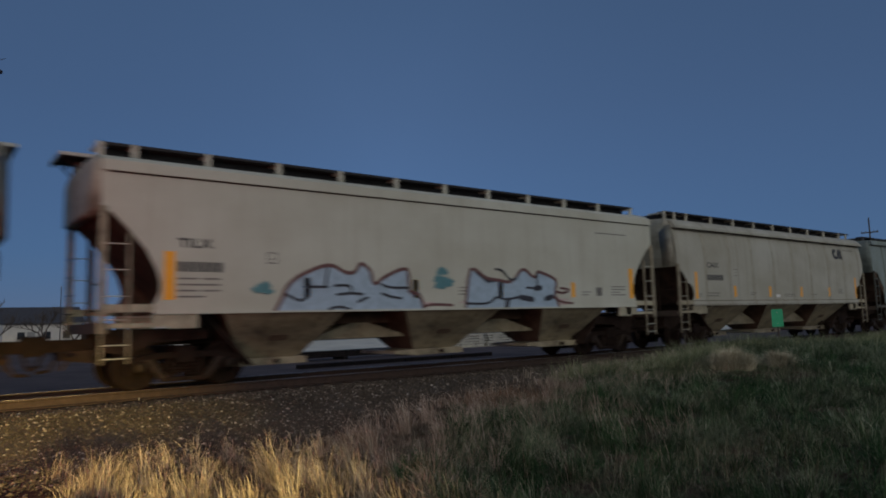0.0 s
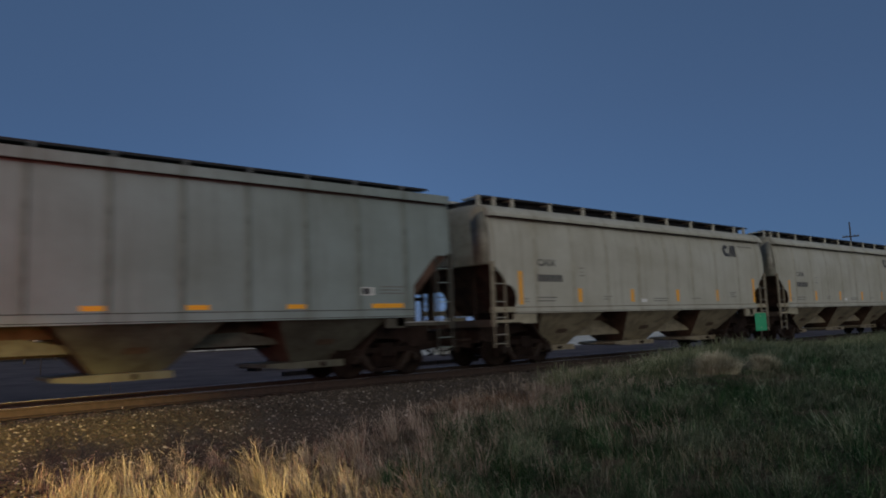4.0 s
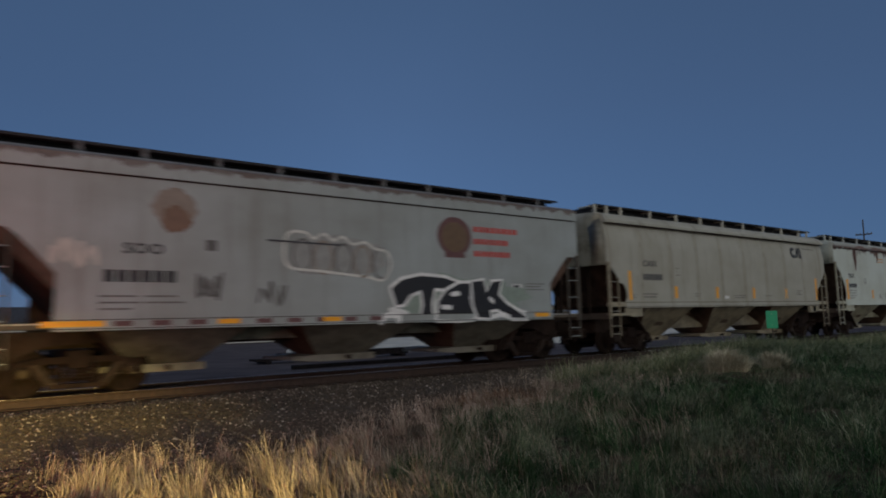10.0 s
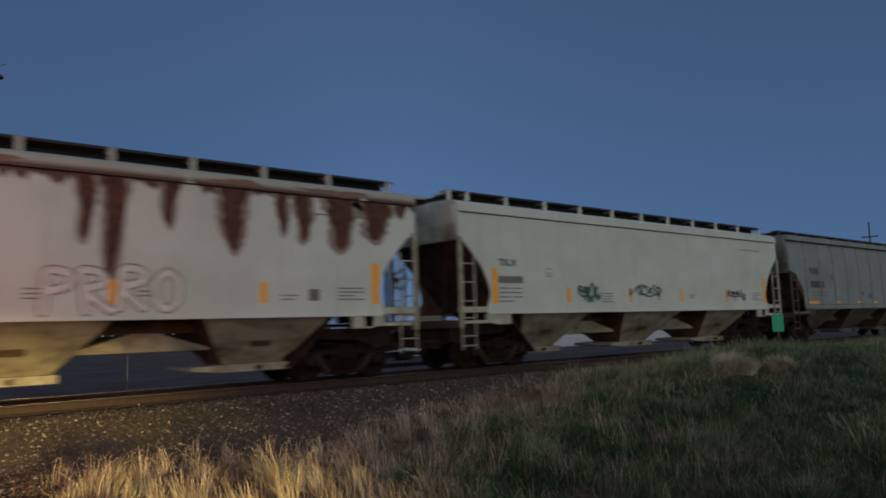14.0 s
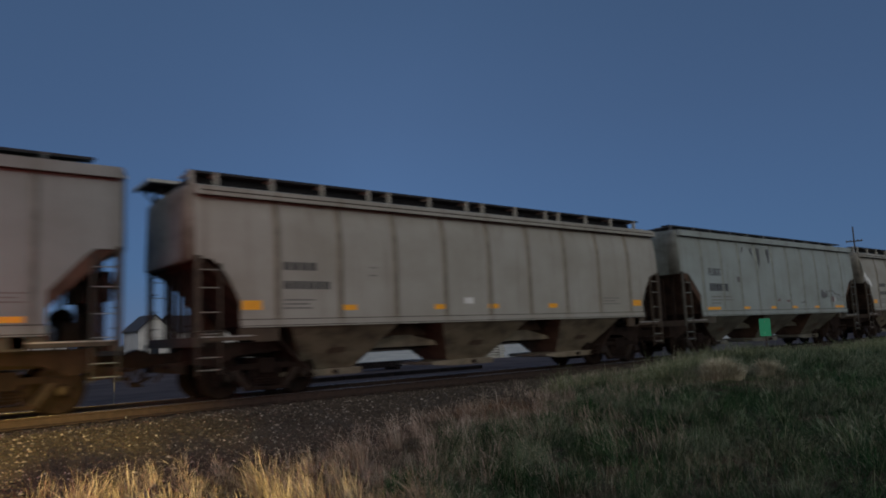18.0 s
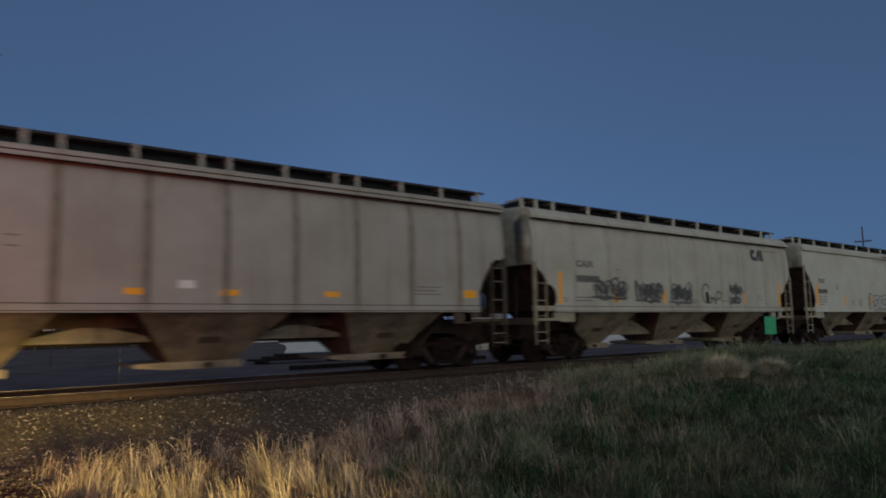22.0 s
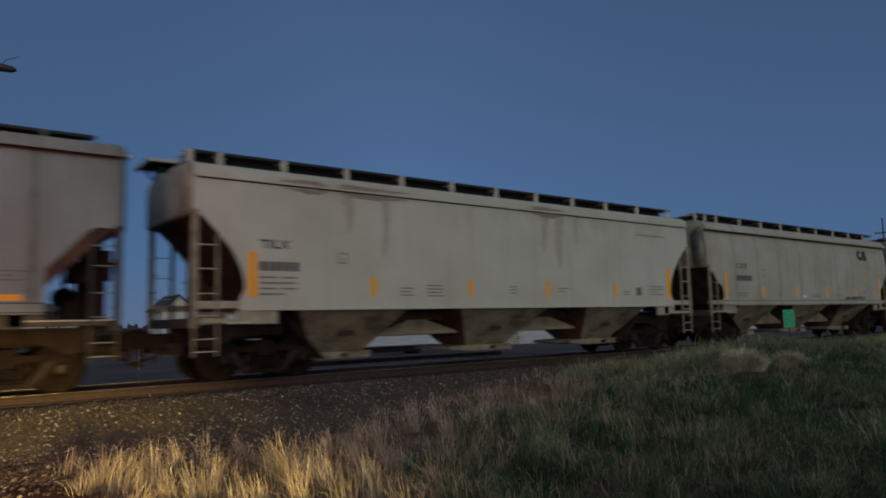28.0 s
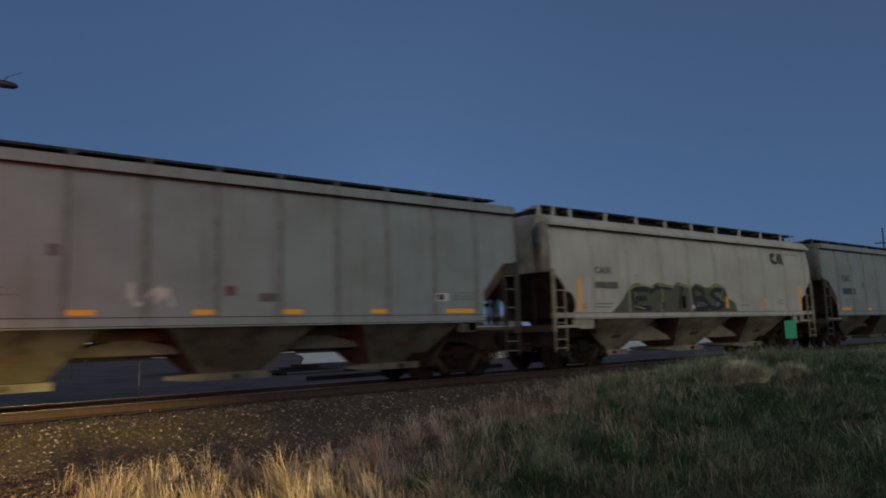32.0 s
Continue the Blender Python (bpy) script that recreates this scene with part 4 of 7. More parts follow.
def lettering(signs, x0, x1, z0, z1, squeeze=0.82):
    """The strokes of each fat letter in turn."""
    w = (x1 - x0) / len(signs)
    made_of = []
    for i, c in enumerate(signs):
        lean, drop = 0.16 * math.sin(i * 2.3 + x0), 0.05 * math.cos(i * 1.7 + x0)
        made_of.append([[(x0 + (i + 0.5 + (a - 0.5) * squeeze + lean * (b - 0.5)) * w, z0 + (b + drop) * (z1 - z0)) for a, b in smooth(path)] for path in STROKES[c]])
    return made_of


def scrawl(x0, x1, z0, z1, seed, turns=9):
    """A quick looping spray tag."""
    r = random.Random(seed)
    pts = []
    for i in range(turns):
        f = (i + 0.5) / turns
        pts.append((x0 + (x1 - x0) * min(1, max(0, f + r.uniform(-0.16, 0.10))), z0 + (z1 - z0) * (r.uniform(0.6, 1.0) if i % 2 else r.uniform(0.0, 0.4))))
    return [smooth(pts, 6)]


def loopy(x0, x1, z0, z1, seed, turns):
    """A cursive spray tag of uneven loops."""
    r = random.Random(seed)
    pts, n = [], int(turns * 9)
    size, lift = [r.uniform(0.35, 0.62) for _ in range(9)], [r.uniform(-0.22, 0.22) for _ in range(9)]
    for i in range(n + 1):
        u = i / n
        k = int(u * turns) % 9
        a = math.tau * u * turns
        pts.append((x0 + (x1 - x0) * (0.14 + 0.72 * u + size[k] * 0.30 * math.cos(a)), (z0 + z1) / 2 + (z1 - z0) * (lift[k] * 0.5 + size[k] * 0.8 * math.sin(a))))
    return [smooth(pts, 3)]


def fat(car, letters, w, fill, edge, label, rim=0.09):
    """Fat letters, each one a part: a fill on a wider outline."""
    for i, paths in enumerate(letters):
        piece = part("graffiti_letter", ribbon(paths, w + rim * 2, 0.004 + 0.003 * (i % 2)), car, label, material=edge)
        part("fill", ribbon(paths, w, 0.012 + 0.001 * (i % 2)), piece, material=fill)


def strokes(car, paths, w, label, material, lift=0.004):
    for i, path in enumerate(paths):
        part("graffiti", ribbon([path], w, lift + 0.0007 * i), car, label, material=material)


SPRAY = {n: spray(f"{n}_spray", c) for n, c in dict(
    pale_blue=(0.36, 0.47, 0.58), ink=(0.035, 0.035, 0.045), teal=(0.10, 0.24, 0.27), pink=(0.50, 0.36, 0.36), white=(0.80, 0.80, 0.78), black=(0.02, 0.02, 0.022),
    green=(0.27, 0.33, 0.28), dark_green=(0.035, 0.10, 0.075), mint=(0.42, 0.56, 0.48), purple=(0.13, 0.09, 0.22), lavender=(0.24, 0.21, 0.34), olive=(0.10, 0.095, 0.055), lemon=(0.34, 0.32, 0.09),
    dusty=(0.31, 0.315, 0.30), soot=(0.11, 0.105, 0.10), ghost=(0.52, 0.51, 0.46), tea=(0.27, 0.225, 0.185), faint_ink=(0.075, 0.072, 0.068), chalk=(0.66, 0.66, 0.61), rust=(0.20, 0.12, 0.08), maroon=(0.14, 0.065, 0.062), bronze=(0.16, 0.10, 0.055), umber=(0.40, 0.375, 0.31)).items()}


RUST_STAIN = plain("rust_stain", (0.085, 0.034, 0.020), 0.8, 0.0, 0.45, 7.0)


def reflect(car, spots, w, z0, z1, material=YELLOW, lift=0.0):
    me = Shape().box(0, w, FACE - 0.006 - lift, FACE - lift, z0, z1).mesh("reflector", material)
    for x in spots:
        part("reflector", me, car, "yellow reflector strip", m=pose(x, 0, 0))


def marks_a(car):
    """Stencils of the smooth-sided cars."""
    reflect(car, (1.14, 15.66), 0.21, 1.64, 2.60)
    reflect(car, (4.12, 7.08, 9.93, 12.88), 0.16, 1.67, 2.12)
    part("lettering", words("TILX", 1.40, 2.10, 2.68, 2.87, BLACK), car, "black stencilled lettering")
    blocks(car, bars(1.40, 2.34, 2.20, 2.40, 6), "black stencilled bars", BLACK)
    tagged(part("stencil", lines(1.40, 2.30, 2.08, 0.12, (0.45, 0.95, 0.45, 0.6)), car, material=FADED), kind="stuff")
    tagged(part("stencil", lines(1.90, 2.30, 2.08, 0.12, (0.9, 0.0, 0.9, 0.0)), car, material=FADED), kind="stuff")
    part("stencil", Shape().box(3.27, 3.50, FACE - 0.004, FACE, 2.63, 2.655).box(3.27, 3.50, FACE - 0.004, FACE, 2.41, 2.435).box(3.27, 3.29, FACE - 0.004, FACE, 2.435, 2.63).box(3.48, 3.50, FACE - 0.004, FACE, 2.435, 2.63).box(3.32, 3.44, FACE - 0.004, FACE, 2.50, 2.52), car, material=FADED)
    for x0, x1, z, rows in ((4.95, 5.35, 1.88, (1, 0.8, 1)), (5.75, 6.25, 1.95, (1, 1, 0.8, 1)), (8.55, 8.80, 1.95, (1, 1, 1)), (10.45, 10.85, 1.92, (1, 0.7)), (13.35, 13.75, 1.85, (1, 0.8)), (14.75, 15.45, 2.02, (1, 1, 0.6, 1))):
        tagged(part("stencil", lines(x0, x1, z, 0.085, rows, 0.028), car, material=FADED), kind="stuff")
    part("placard", plate(14.02, 14.28, 1.72, 1.98), car, "dark data plate", material=FADED)
    tagged(part("stencil", lines(14.1, 15.6, 3.70, 0.1, (1,), 0.03), car, material=FADED), kind="stuff")


def marks_b(car):
    """Stencils of the tan cars, with an owner's mark drawn as plain dark shapes."""
    reflect(car, (1.07, 14.56), 0.15, 1.62, 2.58, YELLOW)
    reflect(car, (3.66, 6.33, 9.02, 11.73), 0.17, 1.68, 2.10, YELLOW)
    part("lettering", words("CAIX", 1.88, 2.68, 2.75, 2.96, WORN_INK), car, "faded black stencilled lettering")
    blocks(car, bars(1.88, 2.98, 2.29, 2.50, 6, 0.16), "dark stencilled bars", WORN_INK)
    tagged(part("stencil", lines(1.84, 2.66, 1.84, 0.10, (1, 0.9)), car, material=FADED), kind="stuff")
    part("stencil", Shape().box(3.78, 3.99, FACE - 0.004, FACE, 2.72, 2.745).box(3.78, 3.99, FACE - 0.004, FACE, 2.48, 2.505).box(3.83, 3.94, FACE - 0.004, FACE, 2.60, 2.62), car, material=FADED)
    part("placard", plate(6.90, 7.22, 1.66, 1.78), car, "white data plate", material=WHITE)
    for x0, x1, z, rows in ((4.9, 5.3, 1.86, (1, 0.8)), (7.6, 8.5, 1.80, (1, 0.9)), (10.0, 10.6, 1.80, (1,)), (12.75, 13.2, 2.02, (1, 0.7, 1)), (1.25, 1.45, 1.80, (1, 1))):
        tagged(part("stencil", lines(x0, x1, z, 0.08, rows, 0.026), car, material=FADED), kind="stuff")
    arc = [0.8 + i * (math.tau - 1.6) / 16 for i in range(17)]
    curl = [(12.72 + 0.25 * math.cos(a), 3.655 + 0.235 * math.sin(a)) for a in arc] + [(12.73 + 0.09 * math.cos(a), 3.655 + 0.085 * math.sin(a)) for a in reversed(arc)]
    for outline in (curl, [(12.86, 3.43), (12.99, 3.43), (13.12, 3.70), (13.12, 3.43), (13.25, 3.43), (13.25, 3.885), (13.11, 3.885)], [(13.30, 3.43), (13.44, 3.43), (13.44, 3.885), (13.30, 3.885)]):
        part("owner_mark", Shape().prism(outline, FACE - 0.005, FACE), car, "dark painted owner's mark of plain shapes", material=BLACK)
    tagged(part("stencil", lines(13.65, 14.8, 3.88, 0.1, (1,), 0.03), car, material=FADED), kind="stuff")


def marks_c(car, text="", spots=(4.27, 6.50, 8.41, 10.60, 0), z=1.57, first=(1.58, 2.50), last=(12.80, 13.72)):
    lift = 0.031 if z < 1.5 else 0.0
    reflect(car, (first[0],), first[1] - first[0], z, z + 0.11, YELLOW, lift)
    reflect(car, (last[0],), last[1] - last[0], z, z + 0.11, YELLOW, lift)
    reflect(car, [s for s in spots if s], 0.46, z + 0.005, z + 0.105, YELLOW, lift)
    if text == "SOO":
        part("lettering", words("SOO", 2.35, 3.10, 2.52, 2.74, BLACK), car, "black stencilled lettering")
    elif text == "UCIR":
        part("lettering", words(text, 1.56, 2.34, 2.90, 3.17, BLACK), car, "faded black stencilled lettering")
    elif text:
        part("lettering", words(text, 1.84, 2.70, 2.86, 3.15, BLACK), car, "black stencilled lettering")
    else:
        blocks(car, bars(1.62, 2.50, 2.68, 2.90, 4, 0.18), "dark stencilled bars", WORN_INK)
        blocks(car, bars(1.62, 2.58, 2.20, 2.43, 5, 0.18), "dark stencilled bars", WORN_INK)
        tagged(part("stencil", lines(1.60, 2.75, 1.92, 0.13, (0.9, 1.0), 0.06), car, material=WORN_INK), kind="stuff")
    low = 1.98 if text == "SOO" else 2.33
    if text == "UCIR":
        blocks(car, bars(1.56, 2.84, 2.50, 2.75, 7, 0.26), "black stencilled bars", BLACK)
        for x0, x1, rows in ((2.05, 2.65, (0.9, 1.0, 0.8)), (2.85, 3.50, (1.0, 0.8, 0.9)), (3.75, 4.50, (1.0, 0.9, 0.9))):
            tagged(part("stencil", lines(x0, x1, 2.06, 0.13, rows, 0.045), car, material=WORN_INK), kind="stuff")
    elif text:
        blocks(car, bars(*((2.02, 3.37, 1.98, 2.21) if text == "SOO" else (1.86, 3.20, 2.28, 2.57)), 6, 0.20), "dark stencilled bars", BLACK)
        tagged(part("stencil", lines(1.95, 3.4, low - 0.25, 0.12, (0.45, 0.5, 0.4)), car, material=FADED), kind="stuff")
        tagged(part("stencil", lines(2.75, 3.5, low - 0.25, 0.12, (0.8, 1.0)), car, material=FADED), kind="stuff")
        part("placard", plate(3.92, 4.14, 2.64, 2.86), car, "dark data plate", material=SPRAY["soot"])
    part("placard", plate(12.50, 12.86, 1.88, 2.07), car, "dark data plate with pale rim", material=WHITE)
    part("placard", plate(12.54, 12.76, 1.90, 2.05, 0.003), car, "dark data plate", material=BLACK)
    tagged(part("stencil", lines(13.05, 13.75, 2.10, 0.08, (1, 0.8, 1), 0.026), car, material=FADED), kind="stuff")


def marks_d(car):
    reflect(car, (0.97, 14.45), 0.44, 1.75, 1.95)
    reflect(car, (3.40, 6.10, 7.95, 10.35), 0.38, 1.72, 1.85)
    blocks(car, bars(1.92, 2.76, 2.62, 2.80, 4, 0.18), "dark stencilled bars", WORN_INK)
    blocks(car, bars(1.92, 3.10, 2.20, 2.38, 6, 0.18), "dark stencilled bars", WORN_INK)
    tagged(part("stencil", lines(1.92, 2.68, 1.98, 0.09, (1, 0.8, 0.9)), car, material=FADED), kind="stuff")
    part("stencil", Shape().box(4.15, 4.36, FACE - 0.004, FACE, 2.72, 2.745).box(4.15, 4.36, FACE - 0.004, FACE, 2.53, 2.555), car, material=FADED)
    part("placard", plate(7.10, 7.42, 1.86, 2.02), car, "white data plate", material=WHITE)
    tagged(part("stencil", lines(12.9, 13.7, 2.02, 0.09, (1, 0.8, 1), 0.026), car, material=FADED), kind="stuff")


def art(number, car):
    """What sets single cars apart."""
    if number == 0:
        part("graffiti", blob(2.9, 7.9, 1.39, 1.72, 3, 0.0, 60, 0.25), car, "pink spray haze", material=SPRAY["pink"])
        part("graffiti", blob(8.4, 13.2, 1.39, 1.72, 6, 0.0, 60, 0.25), car, "pink spray haze", material=SPRAY["pink"])
        first = [(3.45, 1.40), (3.6, 1.65), (3.75, 1.95), (4.1, 2.2), (4.75, 2.42), (5.2, 2.25), (5.45, 2.3), (5.6, 2.48), (5.85, 2.3), (5.95, 2.0), (6.3, 2.2), (6.9, 2.38), (6.95, 1.85), (7.25, 1.75), (7.4, 1.40)]
        second = [(8.75, 1.40), (8.95, 2.42), (9.5, 2.2), (9.95, 2.15), (10.3, 2.1), (10.55, 2.2), (10.75, 2.4), (10.95, 2.46), (11.3, 2.25), (11.45, 2.38), (11.55, 2.4), (12.2, 2.18), (12.15, 1.8), (12.3, 1.40)]
        for outline in (first, second):
            piece = part("graffiti_fill", Shape().prism(outline, FACE - 0.006, FACE - 0.001), car, "pale blue fat graffiti letters", material=SPRAY["pale_blue"])
            part("outline", ribbon([smooth(outline, 3)], 0.09, 0.010), piece, "dark maroon spray outline", material=SPRAY["maroon"])
        strokes(car, [[(4.15, 1.92), (4.7, 1.92)], [(4.65, 1.95), (4.72, 2.35)], smooth([(3.7, 1.75), (4.0, 1.62), (4.15, 1.66)]), smooth([(4.9, 1.95), (5.25, 1.95), (5.3, 1.8), (4.95, 1.75)]), [(5.3, 1.78), (5.62, 1.76)],
                      [(5.5, 1.58), (5.75, 1.68)], smooth([(6.15, 2.0), (6.4, 1.92), (6.95, 1.92)]), smooth([(6.15, 1.78), (6.4, 1.70), (6.7, 1.66)]), smooth([(4.75, 1.42), (5.0, 1.47), (5.25, 1.42)])], 0.06, "black spray stroke", SPRAY["ink"], 0.014)
        part("graffiti", Shape().prism([(9.0, 2.40), (9.55, 2.06), (10.0, 2.13), (9.6, 2.18)], FACE - 0.013, FACE - 0.007), car, "black spray wedge", material=SPRAY["ink"])
        strokes(car, [smooth([(8.8, 1.52), (9.5, 1.52), (9.85, 1.68), (10.2, 1.62), (10.7, 1.69)]), [(11.0, 1.95), (11.5, 1.93)], [(11.41, 1.95), (11.43, 2.35)], smooth([(9.85, 2.45), (10.1, 2.40), (10.35, 2.18), (10.6, 2.2)])], 0.06, "black spray stroke", SPRAY["ink"], 0.014)
        strokes(car, [[(10.75, 1.68), (11.2, 1.62)], [(11.78, 1.64), (12.0, 1.69)], [(11.35, 1.93), (11.55, 1.95)], [(10.2, 1.42), (10.25, 1.6)]], 0.15, "black spray blot", SPRAY["ink"], 0.018)
        strokes(car, [smooth([(12.05, 1.7), (12.4, 1.55), (12.9, 1.50)]), smooth([(12.2, 1.85), (12.5, 1.80), (12.75, 1.9), (12.4, 1.95)]), smooth([(7.4, 1.45), (7.7, 1.5), (8.3, 1.48)])], 0.07, "faint maroon spray stroke", SPRAY["maroon"], 0.008)
        part("graffiti", blob(7.60, 8.42, 1.85, 2.28, 8, 0.016, 40, 0.25), car, "teal graffiti figure", material=SPRAY["teal"])
        part("graffiti", blob(7.78, 8.22, 2.22, 2.47, 9, 0.017, 30, 0.2), car, "teal graffiti figure", material=SPRAY["teal"])
        part("graffiti", blob(2.86, 3.48, 1.70, 2.05, 5, 0.016, 30, 0.3), car, "teal graffiti blot", material=SPRAY["teal"])
        reflect(car, (4.12, 7.08, 9.93), 0.16, 1.67, 2.12)
    elif number == 6:
        part("graffiti", blob(8.20, 13.30, 1.09, 2.35, 4, 0.010, 64, 0.18), car, "green graffiti background", material=SPRAY["green"])
        big = ([(8.38, 1.93), (8.70, 2.16), (9.30, 2.28), (10.07, 2.24), (10.51, 2.12), (10.36, 1.87), (9.76, 1.89), (9.67, 1.55), (9.68, 1.11), (9.24, 1.12), (9.34, 1.50), (9.30, 1.84), (9.01, 1.74), (8.79, 1.50), (8.54, 1.47)],
               [(9.75, 1.10), (9.83, 1.61), (10.07, 1.89), (10.54, 2.10), (11.02, 2.11), (11.12, 1.88), (10.92, 1.68), (11.10, 1.54), (11.14, 1.24), (10.98, 1.09), (10.48, 1.08)],
               [(11.15, 1.13), (10.98, 1.48), (10.95, 2.13), (11.40, 2.19), (11.50, 1.86), (11.68, 2.15), (12.08, 2.18), (11.95, 1.78), (12.26, 1.54), (12.82, 1.28), (13.06, 1.08), (12.39, 1.09), (11.85, 1.35), (11.62, 1.32), (11.63, 1.10)])
        for i, outline in enumerate(big):
            piece = part("graffiti_letter", Shape().prism(outline, FACE - 0.020 - 0.006 * i, FACE - 0.012 - 0.006 * i), car, "black fat graffiti letter with white outline", material=SPRAY["black"])
            part("outline", ribbon([outline + outline[:1]], 0.085, 0.021 + 0.006 * i), piece, "white spray outline", material=SPRAY["white"])
        strokes(car, [[(9.98, 1.45), (10.24, 1.44)], [(10.30, 1.78), (10.52, 1.80)], [(11.62, 1.66), (11.72, 1.58)]], 0.12, "white spray gap in a letter", SPRAY["white"], 0.030)
        strokes(car, [smooth([(8.10, 1.10), (8.25, 1.26), (8.6, 1.24), (8.62, 1.12)]), smooth([(11.72, 1.16), (12.0, 1.24), (12.3, 1.16)])], 0.14, "white spray marks", SPRAY["white"], 0.030)
        strokes(car, [smooth([(8.4, 1.40), (8.9, 1.28), (8.3, 1.22), (8.95, 1.20)]), smooth([(12.2, 1.42), (12.8, 1.30), (13.1, 1.18), (12.3, 1.20)])], 0.13, "white spray marks", SPRAY["white"], 0.024)
        part("graffiti", blob(5.62, 8.34, 2.16, 3.14, 44, 0.002, 48, 0.10, 3.2), car, "faded grey bubble letters", material=SPRAY["dusty"])
        loops = [smooth([(5.55 + 0.52 * i + 0.24 * math.cos(a), 2.66 - 0.03 * i + 0.36 * math.sin(a)) for a in [j * math.tau / 12 for j in range(13)]]) for i in range(1, 6)]
        strokes(car, loops[::2], 0.05, "grey inner stroke of the bubble letters", SPRAY["soot"], 0.005)
        strokes(car, loops[1::2], 0.06, "brown inner stroke of the bubble letters", SPRAY["tea"], 0.008)
        strokes(car, [smooth([(7.9, 2.16), (6.6, 2.28), (5.75, 2.36), (5.62, 2.75), (5.75, 3.12), (6.15, 3.14), (6.35, 3.02), (6.6, 3.14), (6.85, 3.0), (7.1, 3.10), (7.35, 2.94), (7.7, 3.0), (7.95, 2.86), (8.3, 2.80), (8.42, 2.45), (8.2, 2.12), (7.9, 2.14)])], 0.06, "white outline of the bubble letters", SPRAY["chalk"], 0.012)
        strokes(car, [[(5.25, 2.93), (7.05, 2.90)]], 0.035, "thin black spray line", SPRAY["ink"], 0.016)
        for i in range(14):
            part("tape", plate(2.15 + 0.42 * i, 2.37 + 0.42 * i, 1.13, 1.21), car, "dark red conspicuity tape", material=SPRAY["maroon"])
        part("stain", blob(2.80, 3.78, 3.10, 3.90, 12, 0.002, 40, 0.10, 2.0), car, "brown rust stain", material=SPRAY["tea"])
        part("stain", blob(2.98, 3.66, 2.92, 3.55, 16, 0.004, 40, 0.14, 2.0), car, "darker brown rust stain", material=SPRAY["rust"])
        strokes(car, scrawl(1.1, 1.9, 2.15, 2.80, 6, 11), 0.10, "white spray blotch", SPRAY["ghost"], 0.004)
        strokes(car, scrawl(3.75, 4.3, 1.60, 2.20, 9, 10) + loopy(3.7, 4.35, 1.65, 2.15, 12, 1.6) + scrawl(5.0, 5.7, 1.50, 2.05, 10, 10), 0.05, "grey spray tag", SPRAY["soot"], 0.004)
        emblem = Shape().add([(10.46 + 0.58 * math.cos(i * math.tau / 24), FACE - 0.005, 3.30 + 0.52 * math.sin(i * math.tau / 24)) for i in range(24)], [tuple(range(24))])
        disc = part("emblem", emblem, car, "round brown painted emblem", material=SPRAY["maroon"])
        part("emblem_centre", Shape().add([(10.46 + 0.45 * math.cos(i * math.tau / 24), FACE - 0.008, 3.28 + 0.40 * math.sin(i * math.tau / 24)) for i in range(24)], [tuple(range(24))]), disc, material=SPRAY["bronze"])
        part("emblem_ribbon", plate(10.12, 10.80, 2.74, 2.86, 0.002), disc, material=SPRAY["maroon"])
        for z, w in ((3.46, 1.66), (3.13, 1.28), (2.80, 1.36)):
            blocks(car, bars(11.12, 11.12 + w, z, z + 0.15, 8, 0.22), "red painted bars", RED)
        for i in range(9):
            part("sill_stripe", Shape().box(2.2 + i * 0.70, 2.2 + i * 0.70 + 0.34, FACE - 0.034, FACE - 0.030, 1.15, 1.25), car, "faded red stripe", material=SPRAY["maroon"])
    elif number == 8:
        strokes(car, lettering("p", 6.50, 6.95, 1.78, 2.28)[0] + [[(6.42, 1.70), (7.05, 1.72)], [(6.62, 1.8), (6.62, 2.25)]], 0.07, "dark outlined sprayed sign", SPRAY["ink"], 0.004)
        fat(car, lettering("prro", 8.75, 11.3, 1.55, 2.28, 0.80), 0.13, SPRAY["chalk"], SPRAY["soot"], "bubble graffiti letters outlined in faint grey", 0.026)
        for i, (a, w, low) in enumerate(((2.35, 0.34, 3.15), (5.1, 0.25, 3.6), (9.50, 0.30, 2.85), (9.98, 0.40, 2.15), (11.0, 0.30, 3.2), (12.30, 0.60, 2.75), (13.40, 0.28, 3.2), (13.90, 0.42, 3.05), (14.85, 0.72, 2.88), (15.80, 0.80, 3.15))):
            stain = part("rust_run", rust_run(a, w * 1.35, low - 0.12, 80 + i, 0.001), car, "faint brown edge of a rust run", material=SPRAY["tea"])
            part("rust_core", rust_run(a, w * 0.9, low, 60 + i, 0.004), stain, "dark rust run", material=RUST_STAIN)
        for i, (a, b) in enumerate(((2.2, 3.9), (4.0, 6.1), (7.4, 8.6), (11.6, 13.2), (13.6, 15.9))):
            part("stain", blob(a, b, 4.11, 4.30, 50 + i, 0.036, 40, 0.30), car, "rust smeared along the roof rail", material=SPRAY["rust"])
        tagged(part("stencil", lines(5.17, 5.88, 3.72, 0.14, (1, 1), 0.05), car, material=OLD_YELLOW), kind="stuff")
    elif number == 9:
        strokes(car, scrawl(4.6, 5.6, 1.85, 2.25, 2, 12) + scrawl(4.9, 5.7, 1.66, 2.0, 3, 10) + loopy(4.5, 5.5, 1.8, 2.15, 6, 2.3), 0.07, "green spray tag", SPRAY["dark_green"], 0.004)
        strokes(car, scrawl(7.1, 8.9, 1.85, 2.25, 4, 16) + loopy(7.3, 8.9, 1.85, 2.2, 8, 3.3), 0.05, "dark spray tag", SPRAY["dark_green"], 0.004)
